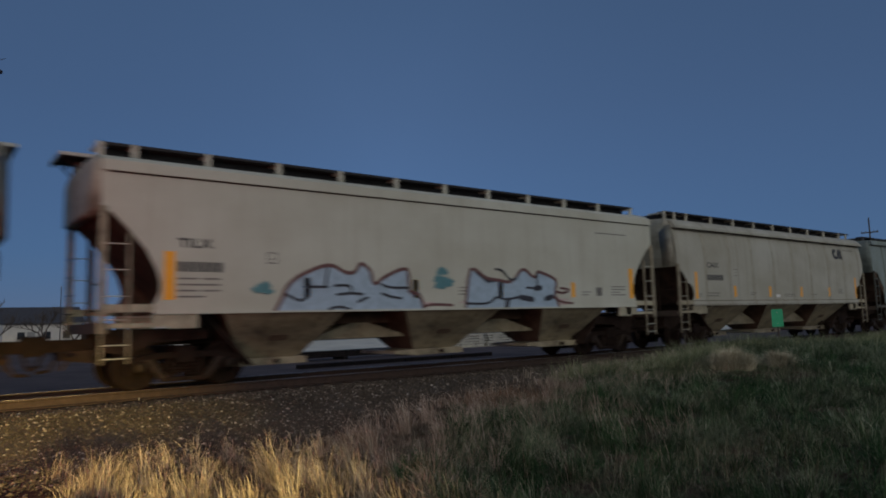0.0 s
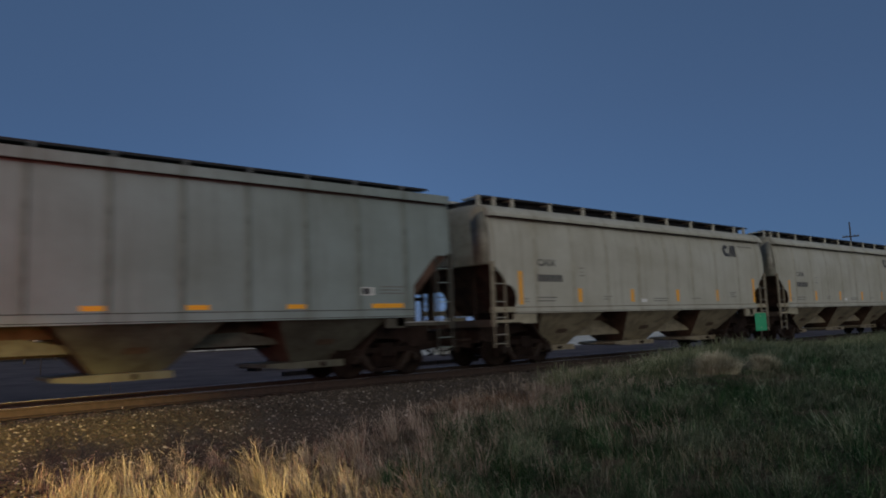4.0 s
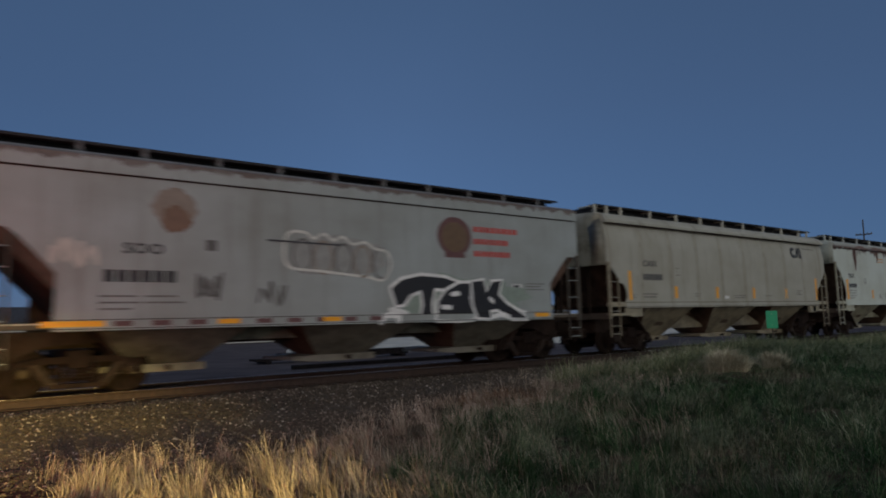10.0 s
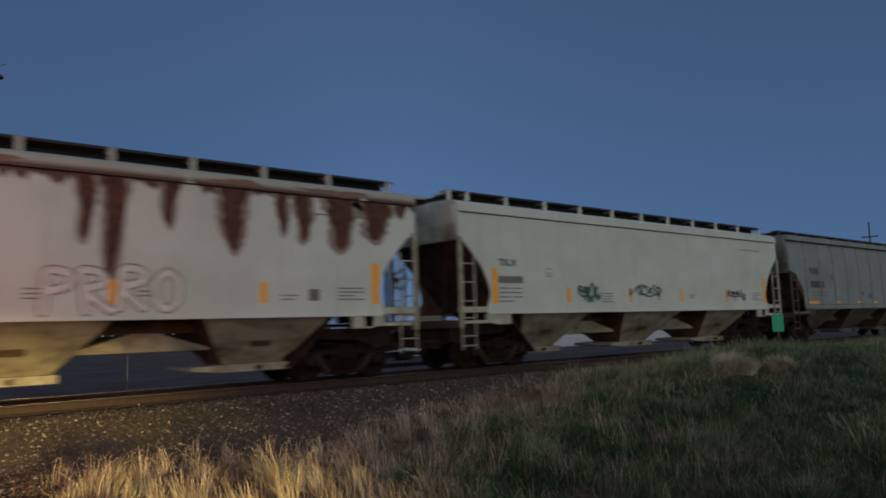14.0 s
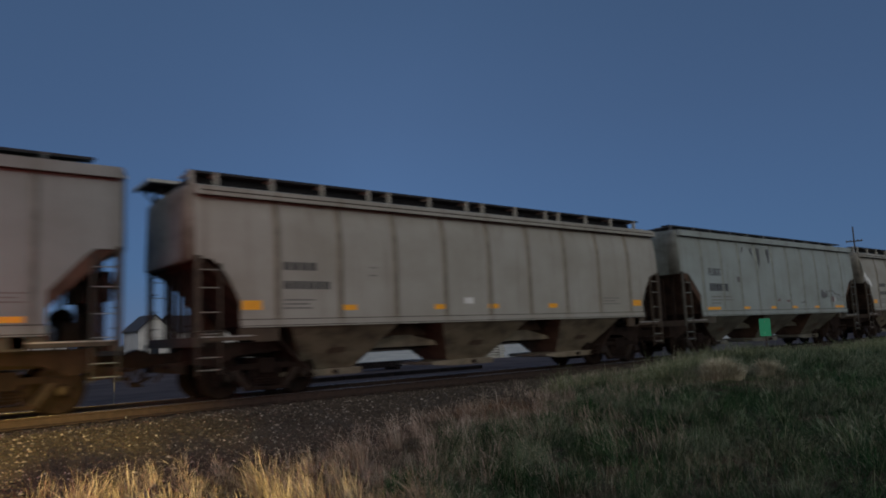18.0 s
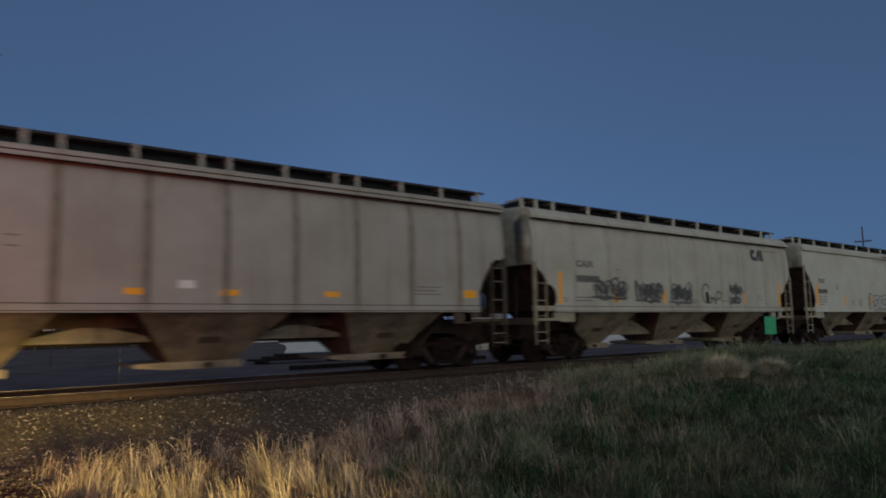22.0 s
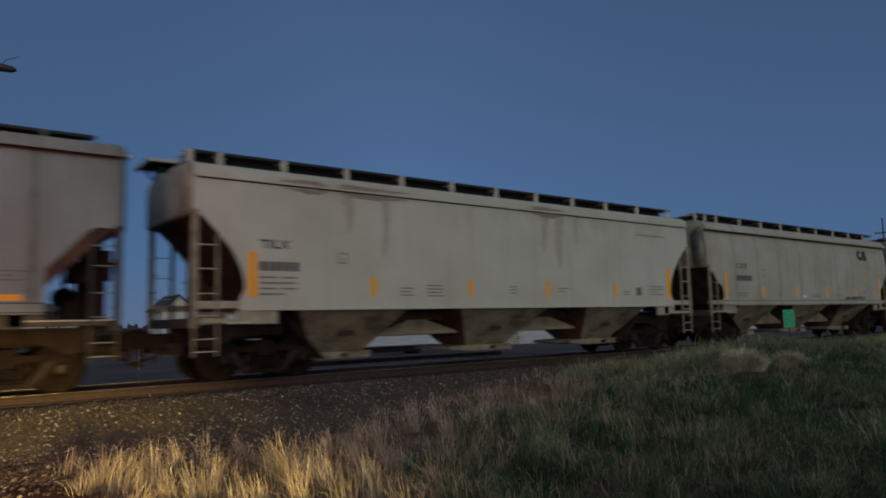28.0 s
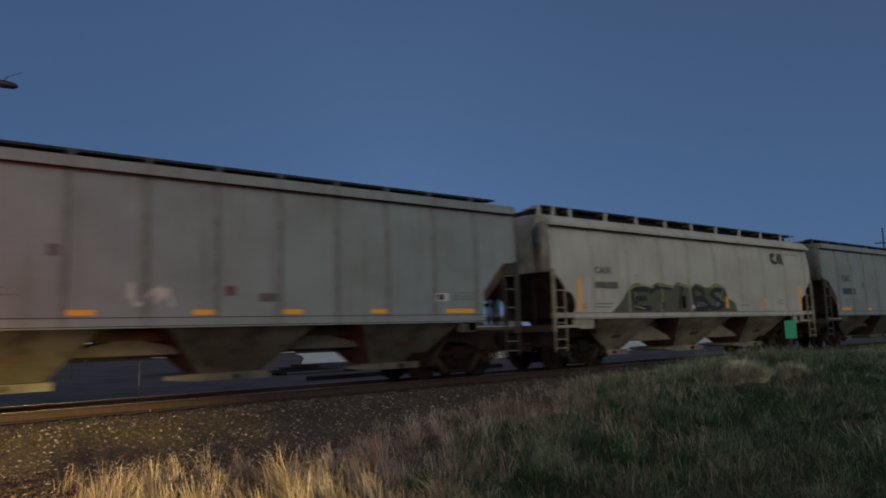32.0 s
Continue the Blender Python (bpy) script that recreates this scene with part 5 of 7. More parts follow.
        strokes(car, scrawl(12.9, 14.1, 1.84, 2.15, 7, 14) + loopy(12.9, 13.9, 1.84, 2.12, 9, 2.6), 0.05, "dark spray tag", SPRAY["ink"], 0.004)
    elif number in (10, 19):
        part("placard", plate(7.14, 7.36, 1.96, 2.16), car, "dark data plate", material=SPRAY["maroon"])
        part("placard", plate(7.86, 8.40, 1.84, 2.02), car, "dark data plate", material=SPRAY["soot"])
        if number == 19:
            strokes(car, scrawl(5.3, 6.3, 1.70, 2.25, 8, 9), 0.06, "white spray scrawl", SPRAY["ghost"], 0.004)
    elif number == 12:
        for i, (a, w, low) in enumerate(((5.22, 0.14, 3.78), (5.80, 0.20, 3.30), (6.62, 0.18, 3.45), (4.50, 0.08, 3.85))):
            part("scuff", rust_run(a, w, low, 110 + i, 0.002), car, "dark scuff below the roof rail", material=SPRAY["soot"])
        for i, (a, b, lo, hi, tint) in enumerate(((7.10, 7.42, 1.84, 2.02, "maroon"), (7.84, 8.36, 1.83, 1.95, "maroon"), (9.10, 10.0, 1.78, 1.88, "soot"))):
            part("smudge", blob(a, b, lo, hi, 120 + i, 0.003, 30, 0.35), car, "dark smudge above the sill", material=SPRAY[tint])
        strokes(car, scrawl(11.45, 12.05, 2.0, 2.36, 9, 11) + loopy(11.4, 12.0, 2.0, 2.34, 15, 2.2), 0.08, "dark spray tag", SPRAY["soot"], 0.004)
        part("placard", plate(12.36, 12.72, 1.84, 2.10, 0.006), car, "dark red data plate", material=SPRAY["maroon"])
        strokes(car, [smooth([(12.2, 2.34), (12.6, 2.36), (12.9, 2.22), (13.4, 2.16)])], 0.06, "dark spray stroke", SPRAY["soot"], 0.005)
    elif number == 13:
        part("peeled_patch", ribbon([smooth([(0.12, 3.25), (0.35, 3.02), (0.55, 2.98), (0.85, 2.70)])], 0.22, 0.002), car, "white peeled paint patch", material=SPRAY["white"])
    elif number == 14:
        for i, (a, b, lo, hi) in enumerate(((2.62, 4.45, 1.78, 2.42), (4.80, 6.35, 1.70, 2.42), (6.75, 8.15, 1.66, 2.40))):
            paths = scrawl(a, b, lo, hi, 70 + i, 13) + scrawl(a + 0.1, b - 0.1, lo, hi - 0.1, 90 + i, 15) + loopy(a, b, lo, hi, 20 + i, 3.4) + [[(a - 0.05, lo + 0.06), (b - 0.2, lo + 0.01)]]
            strokes(car, paths, 0.055, "black spray tag", SPRAY["faint_ink"], 0.006)
            strokes(car, scrawl(a + 0.05, b, lo + 0.05, hi - 0.05, 40 + i, 17), 0.05, "grey spray tag", SPRAY["soot"], 0.004)
        ring = [(9.02 + 0.27 * math.cos(u), 2.05 + 0.34 * math.sin(u)) for u in [0.4 + j * 5.6 / 14 for j in range(15)]]
        strokes(car, [ring, smooth([(9.05, 1.73), (9.3, 1.70), (9.5, 1.90), (9.62, 1.72)]), smooth([(9.66, 1.66), (9.74, 2.05), (9.96, 2.12), (10.06, 1.92), (9.78, 1.84)]), [(9.35, 1.88), (9.6, 1.86)]], 0.06, "black spray tag", SPRAY["faint_ink"], 0.006)
        strokes(car, scrawl(10.72, 11.66, 2.08, 2.44, 75, 9) + scrawl(10.72, 11.56, 2.02, 2.36, 76, 8) + scrawl(10.62, 11.46, 1.60, 1.98, 77, 9) + loopy(10.7, 11.5, 1.62, 1.96, 31, 2.3) + [[(11.1, 1.9), (11.2, 2.5)]], 0.075, "black spray tag", SPRAY["faint_ink"], 0.006)
        reflect(car, (3.74, 9.02), 0.16, 1.68, 2.10)
    elif number == 15:
        for i, (a, b) in enumerate(((8.6, 10.6), (12.6, 14.6), (14.2, 16.4))):
            part("stain", blob(a, b, 3.95, 4.085, 64 + i, 0.002, 40, 0.30), car, "soot under the roof rail", material=SPRAY["tea"])
            part("stain", blob(a, b + 0.2, 4.12, 4.27, 68 + i, 0.036, 40, 0.30), car, "rust smeared along the roof rail", material=SPRAY["rust"])
        part("graffiti", blob(9.75, 12.75, 1.45, 2.36, 14, 0.001, 48, 0.14), car, "pale spray haze behind the letters", material=SPRAY["ghost"])
        fat(car, lettering("pske", 6.95, 9.25, 1.55, 2.12, 0.80), 0.15, SPRAY["ghost"], SPRAY["dark_green"], "pale graffiti letters with dark green outline", 0.05)
        fat(car, lettering("cirok", 9.95, 12.55, 1.56, 2.30, 0.78), 0.13, SPRAY["mint"], SPRAY["ink"], "mint green fat graffiti letters with dark outline", 0.10)
        fat(car, lettering("ce", 12.85, 13.85, 1.54, 1.98, 0.8), 0.16, SPRAY["lavender"], SPRAY["purple"], "purple fat graffiti letters", 0.04)
        strokes(car, loopy(14.0, 14.75, 1.52, 1.72, 5, 3.0), 0.05, "black spray tag", SPRAY["ink"], 0.006)
        strokes(car, [[(9.25, 2.02), (9.95, 2.06)], [(9.35, 1.88), (9.9, 1.90)], [(9.6, 1.78), (9.65, 2.2)]], 0.06, "dark maroon spray tag", SPRAY["maroon"], 0.004)
        reflect(car, (7.08, 12.88), 0.16, 1.67, 2.12, YELLOW, 0.03)
    elif number == 17:
        for i, (a, b) in enumerate(((1.9, 3.2), (3.0, 5.4), (9.3, 10.9))):
            part("stain", blob(a, b, 3.93, 4.085, 54 + i, 0.002, 40, 0.30), car, "soot under the roof rail", material=SPRAY["tea"])
            part("stain", blob(a - 0.2, b, 4.12, 4.26, 58 + i, 0.036, 40, 0.30), car, "soot on the roof rail", material=SPRAY["tea"])
        for i, (a, w, low) in enumerate(((3.55, 0.30, 3.1), (4.55, 0.22, 2.6), (9.95, 0.26, 2.9), (10.55, 0.34, 2.5), (11.3, 0.18, 3.2))):
            part("stain", rust_run(a, w, low, 30 + i, 0.001), car, "faint brown streak down the side", material=SPRAY["umber"])
    elif number == 18:
        strokes(car, scrawl(10.7, 11.9, 1.56, 1.72, 31, 9) + scrawl(11.6, 12.85, 1.58, 1.74, 33, 9), 0.05, "black spray stroke across the sill", SPRAY["ink"], 0.060)
        for i, (a, b) in enumerate(((10.55, 11.1), (11.0, 11.6), (11.5, 12.0))):
            ob = part("graffiti", ribbon(loopy(a, b, 0.92, 1.28, 60 + i, 2.4), 0.05, 0.0), car, "black spray tag on the hopper", m=Matrix.Translation((0, -1.545, 1.39)) @ Matrix.Rotation(radians(44), 4, "X") @ Matrix.Translation((0, -FACE, -1.39)), material=SPRAY["ink"])
    elif number == 20:
        dark = smooth([(2.6, 1.56), (3.1, 1.92), (3.5, 2.33), (3.9, 2.48), (4.6, 2.40), (5.0, 2.53), (5.8, 2.43), (6.1, 2.56), (6.9, 2.43), (7.2, 2.54), (7.9, 2.40), (8.4, 2.56), (8.95, 2.43), (9.2, 2.05), (9.6, 1.88), (9.75, 1.56)], 4)
        part("graffiti", Shape().prism(dark, FACE - 0.004, FACE), car, "dark olive graffiti panel", material=SPRAY["olive"])
        strokes(car, sum(lettering("etibs", 3.5, 9.0, 1.68, 2.36, 0.86), []), 0.16, "dark graffiti letters", SPRAY["black"], 0.006)
        strokes(car, [smooth([(3.45, 2.28), (3.95, 2.42), (4.75, 2.36)]), smooth([(4.95, 2.46), (5.85, 2.38)]), smooth([(6.05, 2.49), (6.9, 2.38)]), smooth([(8.05, 2.38), (8.45, 2.50), (8.85, 2.36), (8.6, 2.05), (9.0, 1.90)]),
                      [(3.72, 2.2), (3.66, 1.75), (4.2, 1.66)], [(5.2, 2.3), (5.18, 1.9)]], 0.045, "yellow spray outline", SPRAY["lemon"], 0.024)
        reflect(car, (3.66, 6.33), 0.17, 1.68, 2.10)


# ---- the train ----
TRAIN = [
    (-1, "B", "tan", -14.70, "tan covered hopper car with weathered paint", {}),
    (0, "A", "cream", 2.60, "cream smooth-sided hopper car with pale blue graffiti", {}),
    (1, "B", "tan", 20.99, "tan covered hopper car with small dark stencils", {}),
    (2, "C", "blue_grey", 37.87, "grey ribbed hopper car with horizontal yellow reflectors", {}),
    (3, "B", "tan_light", 54.59, "tan covered hopper car with dusty sides", {}),
    (4, "B", "tan_light", 71.31, "tan covered hopper car with vertical yellow reflectors", {}),
    (5, "C_smooth", "pale_blue", 88.04, "pale blue-grey smooth hopper car", {}),
    (6, "C_low", "light_grey", 104.45, "grey hopper car with black and white graffiti", {"rust": 0.75, "rust_low": 4.15, "rust_top": 4.34, "rust_from": -1.0, "rust_to": 16.5, "rust_band": 0.9}),
    (7, "B", "tan", 121.14, "tan covered hopper car with faded lettering", {}),
    (8, "A", "cream_white", 137.90, "cream hopper car with heavy rust runs", {"rust": 0.97, "rust_low": 3.6, "rust_from": 2.0, "rust_top": 4.12}),
    (9, "A", "cream_white", 156.24, "off-white smooth-sided hopper car with green tags", {}),
    (10, "C", "grey", 174.24, "grey ribbed hopper car with dark stencils", {}),
    (11, "D", "taupe", 190.92, "taupe ribbed hopper car with yellow reflectors", {}),
    (12, "C", "mid_grey", 208.35, "blue-grey ribbed hopper car with scuffed paint", {}),
    (13, "D", "taupe", 224.96, "taupe ribbed hopper car with a peeled patch", {}),
    (14, "B", "tan_light", 242.04, "tan hopper car with black spray tags", {}),
    (15, "A", "cream", 258.98, "cream hopper car with green and white graffiti", {"rust": 0.30, "rust_low": 3.6, "rust_from": 7.0, "rust_band": 0.5, "rust_top": 4.10}),
    (16, "C", "blue_grey", 277.27, "blue-grey ribbed hopper car with dark stencils", {}),
    (17, "A", "cream", 293.88, "cream smooth-sided hopper car with brown streaks", {"rust": 0.10, "rust_low": 3.3, "rust_from": 6.0, "rust_band": 0.5, "rust_top": 4.10}),
    (18, "B", "tan", 312.04, "tan covered hopper car with yellow reflectors", {}),
    (19, "C", "grey", 328.75, "grey ribbed hopper car with white scrawl", {}),
    (20, "B", "tan_light", 345.39, "tan hopper car with a dark graffiti panel", {}),
    (21, "C", "grey", 362.16, "dark grey ribbed hopper car", {})]
CARS = []
for number, kind, tint, x, label, more in TRAIN:
    paint = car_paint(f"{tint}_paint_{number + 1}", PAINTS[tint], number + 2.0, dirt=0.26 if kind == "A" else 0.52, seams=KINDS[kind]["ribs"][:2] if kind in "BCD" else (0, 0), **more)
    # body colour darkened for hopper grime and for the shade of downward faces
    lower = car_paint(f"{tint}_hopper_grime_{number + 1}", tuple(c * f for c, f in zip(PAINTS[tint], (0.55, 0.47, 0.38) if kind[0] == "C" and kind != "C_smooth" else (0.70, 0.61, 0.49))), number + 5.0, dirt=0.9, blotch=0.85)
    end = car_paint(f"{tint}_end_grime_{number + 1}", tuple(c * 0.72 for c in PAINTS[tint]), number + 8.0, dirt=0.9, blotch=0.55)
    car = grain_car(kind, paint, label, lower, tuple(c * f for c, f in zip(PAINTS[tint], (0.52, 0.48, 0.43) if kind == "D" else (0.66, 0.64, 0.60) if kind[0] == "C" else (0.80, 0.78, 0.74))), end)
    car.matrix_basis = pose(x, 0, 0)
    if kind == "A":
        marks_a(car)
    elif kind == "B":
        marks_b(car)
    elif kind == "D":
        marks_d(car)
    elif kind == "C_smooth":
        marks_c(car, "UCIR", (3.96, 6.1, 8.25, 10.85), 1.385, (1.22, 2.17), (13.16, 14.04))
        for x_ in (6.30, 8.58):
            part("placard", Shape().add([(x_ + 0.17 + 0.16 * math.cos(i * math.tau / 16), FACE - 0.005, 1.85 + 0.13 * math.sin(i * math.tau / 16)) for i in range(16)], [tuple(range(16))]), car, "round white and red decal", material=WHITE)
    elif kind == "C_low":
        marks_c(car, "SOO", (4.17, 6.57), 1.15, (1.02, 2.05), (13.35, 13.9))
    else:
        marks_c(car, "FURX" if number != 2 else "")
    art(number, car)
    # what is painted high on a curved side follows its curve
    for ob in car.children_recursive:
        if ob.type == "MESH" and ob.name.split(".")[0] in ("owner_mark", "graffiti", "stencil", "stain", "peeled_patch"):
            for v in ob.data.vertices:
                v.co.y += inward(kind, v.co.z) - (0.018 if v.co.z > 3.2 and kind in BOW else 0.0)
    CARS.append((number, kind, car, x))


# ---- beyond the track and beside it ----
def utility_pole(place, tall, arms, label, turn=0.0, lean=0.0):
    p = thing("utility_pole", label, "utility pole", m=pose(*place, lean, 0, turn))
    part("pole", Shape().tube((0, 0, -0.5), (0, 0, tall), 0.11, 0.075, 10), p, material=WOOD)
    for z, w in arms:
        arm = part("crossarm", Shape().box(-w, w, -0.06, 0.06, z - 0.07, z + 0.07), p, material=WOOD)
        for x in (-w * 0.9, -w * 0.45, w * 0.45, w * 0.9):
            part("insulator", Shape().tube((x, 0, z + 0.07), (x, 0, z + 0.22), 0.05, 0.035, 8), arm, material=GLASSY)
    return p


WOOD = plain("weathered_pole_wood", (0.075, 0.060, 0.050), 0.9, 0.0, 0.3, 4.0, 0.2)
GLASSY = plain("glazed_insulator", (0.10, 0.11, 0.10), 0.3, 0.0, 0.1, 4.0)
utility_pole((91.5, 17.9, -0.78), 12.9, ((11.1, 0.9),), "distant wooden utility pole with a crossarm", 100, 0.8)

# unlit street lamp whose arm reaches in over the far side of the track
street = thing("street_lamp", "dark unlit street lamp on a long arm", "street lamp", m=pose(-3.2, 5.0, -0.78))
LAMP = plain("dull_lamp_metal", (0.07, 0.055, 0.055), 0.6, 0.5, 0.2, 5.0)
part("post", Shape().tube((0, 0, -0.3), (0, 0, 8.7), 0.13, 0.09, 12), street, material=LAMP)
part("arm", Shape().tube((0, 0, 8.62), (4.25, 0, 8.64), 0.055, 0.05, 10), street, material=LAMP)
head = Shape().lathe([(0.02, 4.05), (0.07, 4.08), (0.11, 4.25), (0.115, 4.55), (0.095, 4.76), (0.04, 4.86), (0.01, 4.87)], 14, "z")
head.v = [(z, y, 8.62 + x * 0.9 - (z - 4.05) * 0.03) for x, y, z in head.v]
part("lamp_head", head, street, "rounded dark lamp head", material=LAMP)
part("photocell", Shape().tube((4.55, 0, 8.72), (4.62, 0, 8.82), 0.012, n=6).tube((4.62, 0, 8.82), (4.92, 0, 8.98), 0.008, n=6), street, material=LAMP)
# green marker on a post in the grass
sign = thing("marker_sign", "bright green metal marker plate on a thin post", "sign", m=pose(24.95, -3.1, height(24.95, -3.1), 0, 0, -58))
part("plate", Shape().prism([(-0.19, 0.84), (-0.175, 0.82), (0.175, 0.82), (0.19, 0.84), (0.19, 1.44), (0.175, 1.46), (-0.175, 1.46), (-0.19, 1.44)], -0.035, -0.027), sign, "bright green reflective plate", material=plain("green_sheeting", (0.01, 0.36, 0.17), 0.4, 0.0, 0.12, 4.0))
part("post", Shape().box(-0.025, 0.025, -0.025, 0.025, -0.4, 1.40), sign, "weathered post", material=WOOD)
for z in (0.94, 1.34):
    part("bolt", Shape().tube((0, -0.045, z), (0, -0.03, z), 0.015, n=8), sign, material=BRIGHT)

# thin pale marker posts behind the track
POST = plain("pale_post", (0.27, 0.27, 0.27), 0.6, 0.0, 0.15, 5.0)
for i, (x, y, h) in enumerate(((5.30, 7.0, 1.2),)):
    p = thing("marker_post", "thin pale marker post in bare ground", "post", m=pose(x, y, -0.78))
    part("shaft", Shape().box(-0.014, 0.014, -0.014, 0.014, -0.2, h), p, material=POST)
    part("cap", Shape().box(-0.018, 0.018, -0.018, 0.018, h, h + 0.04), p, material=POST)
tall = thing("lamp_post", "tall thin pale post beyond the track", "post", m=pose(6.24, 25.0, -0.78))
part("shaft", Shape().tube((0, 0, -0.2), (0, 0, 4.2), 0.028, 0.02, 8), tall, material=LAMP)
part("cap", Shape().tube((0, 0, 4.2), (0, 0, 4.26), 0.05, 0.02, 8), tall, material=POST)
stake = thing("rail_stake", "small white stake beside the rail", "stake", m=pose(3.66, -0.90, -0.34))
part("shaft", Shape().box(-0.008, 0.008, -0.008, 0.008, -0.1, 0.07), stake, material=POST)
part("tip", Shape().box(-0.009, 0.009, -0.009, 0.009, 0.07, 0.08), stake, material=POST)

# track material laid out on the gravel beyond the track
DARK_TIMBER = plain("tarred_timber", (0.022, 0.018, 0.018), 0.85, 0.0, 0.35, 3.0, 0.2, sheen=0.12)
stack = thing("rail_stack", "stack of dark spare rails lying on timber bearers", "rail stack", m=pose(13.6, 17.0, -0.75))
for x in (0.6, 4.6, 8.6):
    part("bearer", Shape().box(x - 0.12, x + 0.12, -0.6, 0.6, 0.0, 0.14), stack, material=DARK_TIMBER)
for k, (x0, z) in enumerate(((0.0, 0.14), (0.75, 0.25), (1.4, 0.36))):
    for y in (-0.36, -0.12, 0.12, 0.36):
        part("rail", Shape().prism([(x0, z), (9.0 + x0, z), (9.0 + x0, z + 0.10), (x0, z + 0.10)], y - 0.07, y + 0.07), stack, material=DARK_TIMBER)
ties = thing("tie_stack", "low row of dark tarred timbers on the gravel", "timber stack", m=pose(13.0, 11.4, -0.75))
for i in range(4):
    part("timber", Shape().prism([(2.75 * i, 0.0), (2.75 * i + 2.65, 0.0), (2.75 * i + 2.65, 0.18), (2.75 * i, 0.18)], -0.12 + 0.03 * (i % 2), 0.12 + 0.03 * (i % 2)), ties, material=DARK_TIMBER)

# white buildings beyond the yard
SIDING = plain("white_siding", (0.58, 0.56, 0.53), 0.7, 0.0, 0.08, 1.5)
ROOFING = plain("dark_roofing", (0.055, 0.055, 0.065), 0.85, 0.0, 0.25, 3.0)
GLASS = plain("dark_window", (0.03, 0.035, 0.045), 0.1, 0.0, 0.1, 2.0)


PALE = plain("pale_concrete", (0.52, 0.50, 0.44), 0.85, 0.0, 0.2, 2.0, 0.2)
pile = thing("concrete_tie_stack", "stack of pale concrete ties with dark gaps between the layers", "tie stack", m=pose(29.6, 22.0, -0.745))
for layer in range(5):
    for seg in range(2):
        for y in (-0.45, -0.15, 0.15, 0.45):
            x0 = seg * 2.9 + 0.06 * ((layer * 3 + seg) % 4)
            part("tie", Shape().box(x0, x0 + 2.6, y - 0.12, y + 0.12, 0.18 * layer + 0.03, 0.18 * layer + 0.165), pile, material=PALE)
        for x in (0.5, 2.1):
            part("bearer", Shape().box(seg * 2.9 + x, seg * 2.9 + x + 0.1, -0.55, 0.55, 0.18 * layer - (0.015 if layer else 0.0), 0.18 * layer + 0.0295), pile, material=DARK_TIMBER)


def building(name, label, place, wide, deep, eave, ridge, along):
    """A gabled building; along: the ridge runs along x."""
    b = thing(name, label, "building", m=pose(*place))
    w, d = wide / 2, deep / 2
    if along:
        walls = Shape().add([(-w, -d, 0), (w, -d, 0), (w, d, 0), (-w, d, 0), (-w, -d, eave), (w, -d, eave), (w, d, eave), (-w, d, eave), (-w, 0, ridge), (w, 0, ridge)],
                            [(0, 1, 5, 4), (2, 3, 7, 6), (1, 2, 6, 9, 5), (3, 0, 4, 8, 7), (4, 5, 9, 8), (6, 7, 8, 9), (3, 2, 1, 0)])
        roof = Shape()
        for s in (-1, 1):
            roof.add([(x, y * s, z + o) for o in (0.02, 0.16) for x in (-w - 0.4, w + 0.4) for y, z in ((d + 0.4, eave - 0.4 * (ridge - eave) / d), (0, ridge))],
                     [(0, 1, 3, 2), (4, 6, 7, 5), (0, 2, 6, 4), (1, 5, 7, 3), (0, 4, 5, 1), (2, 3, 7, 6)])
    else:
        walls = Shape().prism([(-w, 0), (w, 0), (w, eave), (0, ridge), (-w, eave)], -d, d)
        roof = Shape()
        for s in (-1, 1):
            roof.prism([(s * (w + 0.3), eave - 0.3 * (ridge - eave) / w + 0.02), (0, ridge + 0.02), (0, ridge + 0.18), (s * (w + 0.3), eave - 0.3 * (ridge - eave) / w + 0.16)], -d - 0.3, d + 0.3)
    part("wall", walls, b, "white siding", material=SIDING)
    part("roof", roof, b, "dark shingled roof", material=ROOFING)
    for x in ((-w * 0.55, w * 0.1, w * 0.6) if along else (0.0,)):
        win = part("window", Shape().box(x - 0.5, x + 0.5, -d - 0.05, -d - 0.01, 1.0, 2.1), b, "white window frame", material=SIDING)
        part("pane", Shape().box(x - 0.42, x + 0.42, -d - 0.07, -d - 0.051, 1.08, 2.02), win, "dark glass", material=GLASS)
    part("door", Shape().box(-w * 0.2 - 0.9, -w * 0.2, -d - 0.045, -d - 0.01, 0.02, 2.05), b, "grey door", material=POST)
    return b


building("white_house", "white single-storey house with a dark gabled roof", (31.5, 69, -0.78), 11.5, 8, 3.45, 5.3, True)
building("white_shed", "small white shed with a dark gabled roof", (23.1, 68, -0.78), 3.5, 6, 3.75, 5.3, False)
building("farm_house", "white farm building with a dark roof", (14.0, 92, -0.78), 9, 8, 3.2, 5.2, True)

TWIG = plain("bare_bark", (0.085, 0.068, 0.058), 0.9, 0.0, 0.3, 8.0)


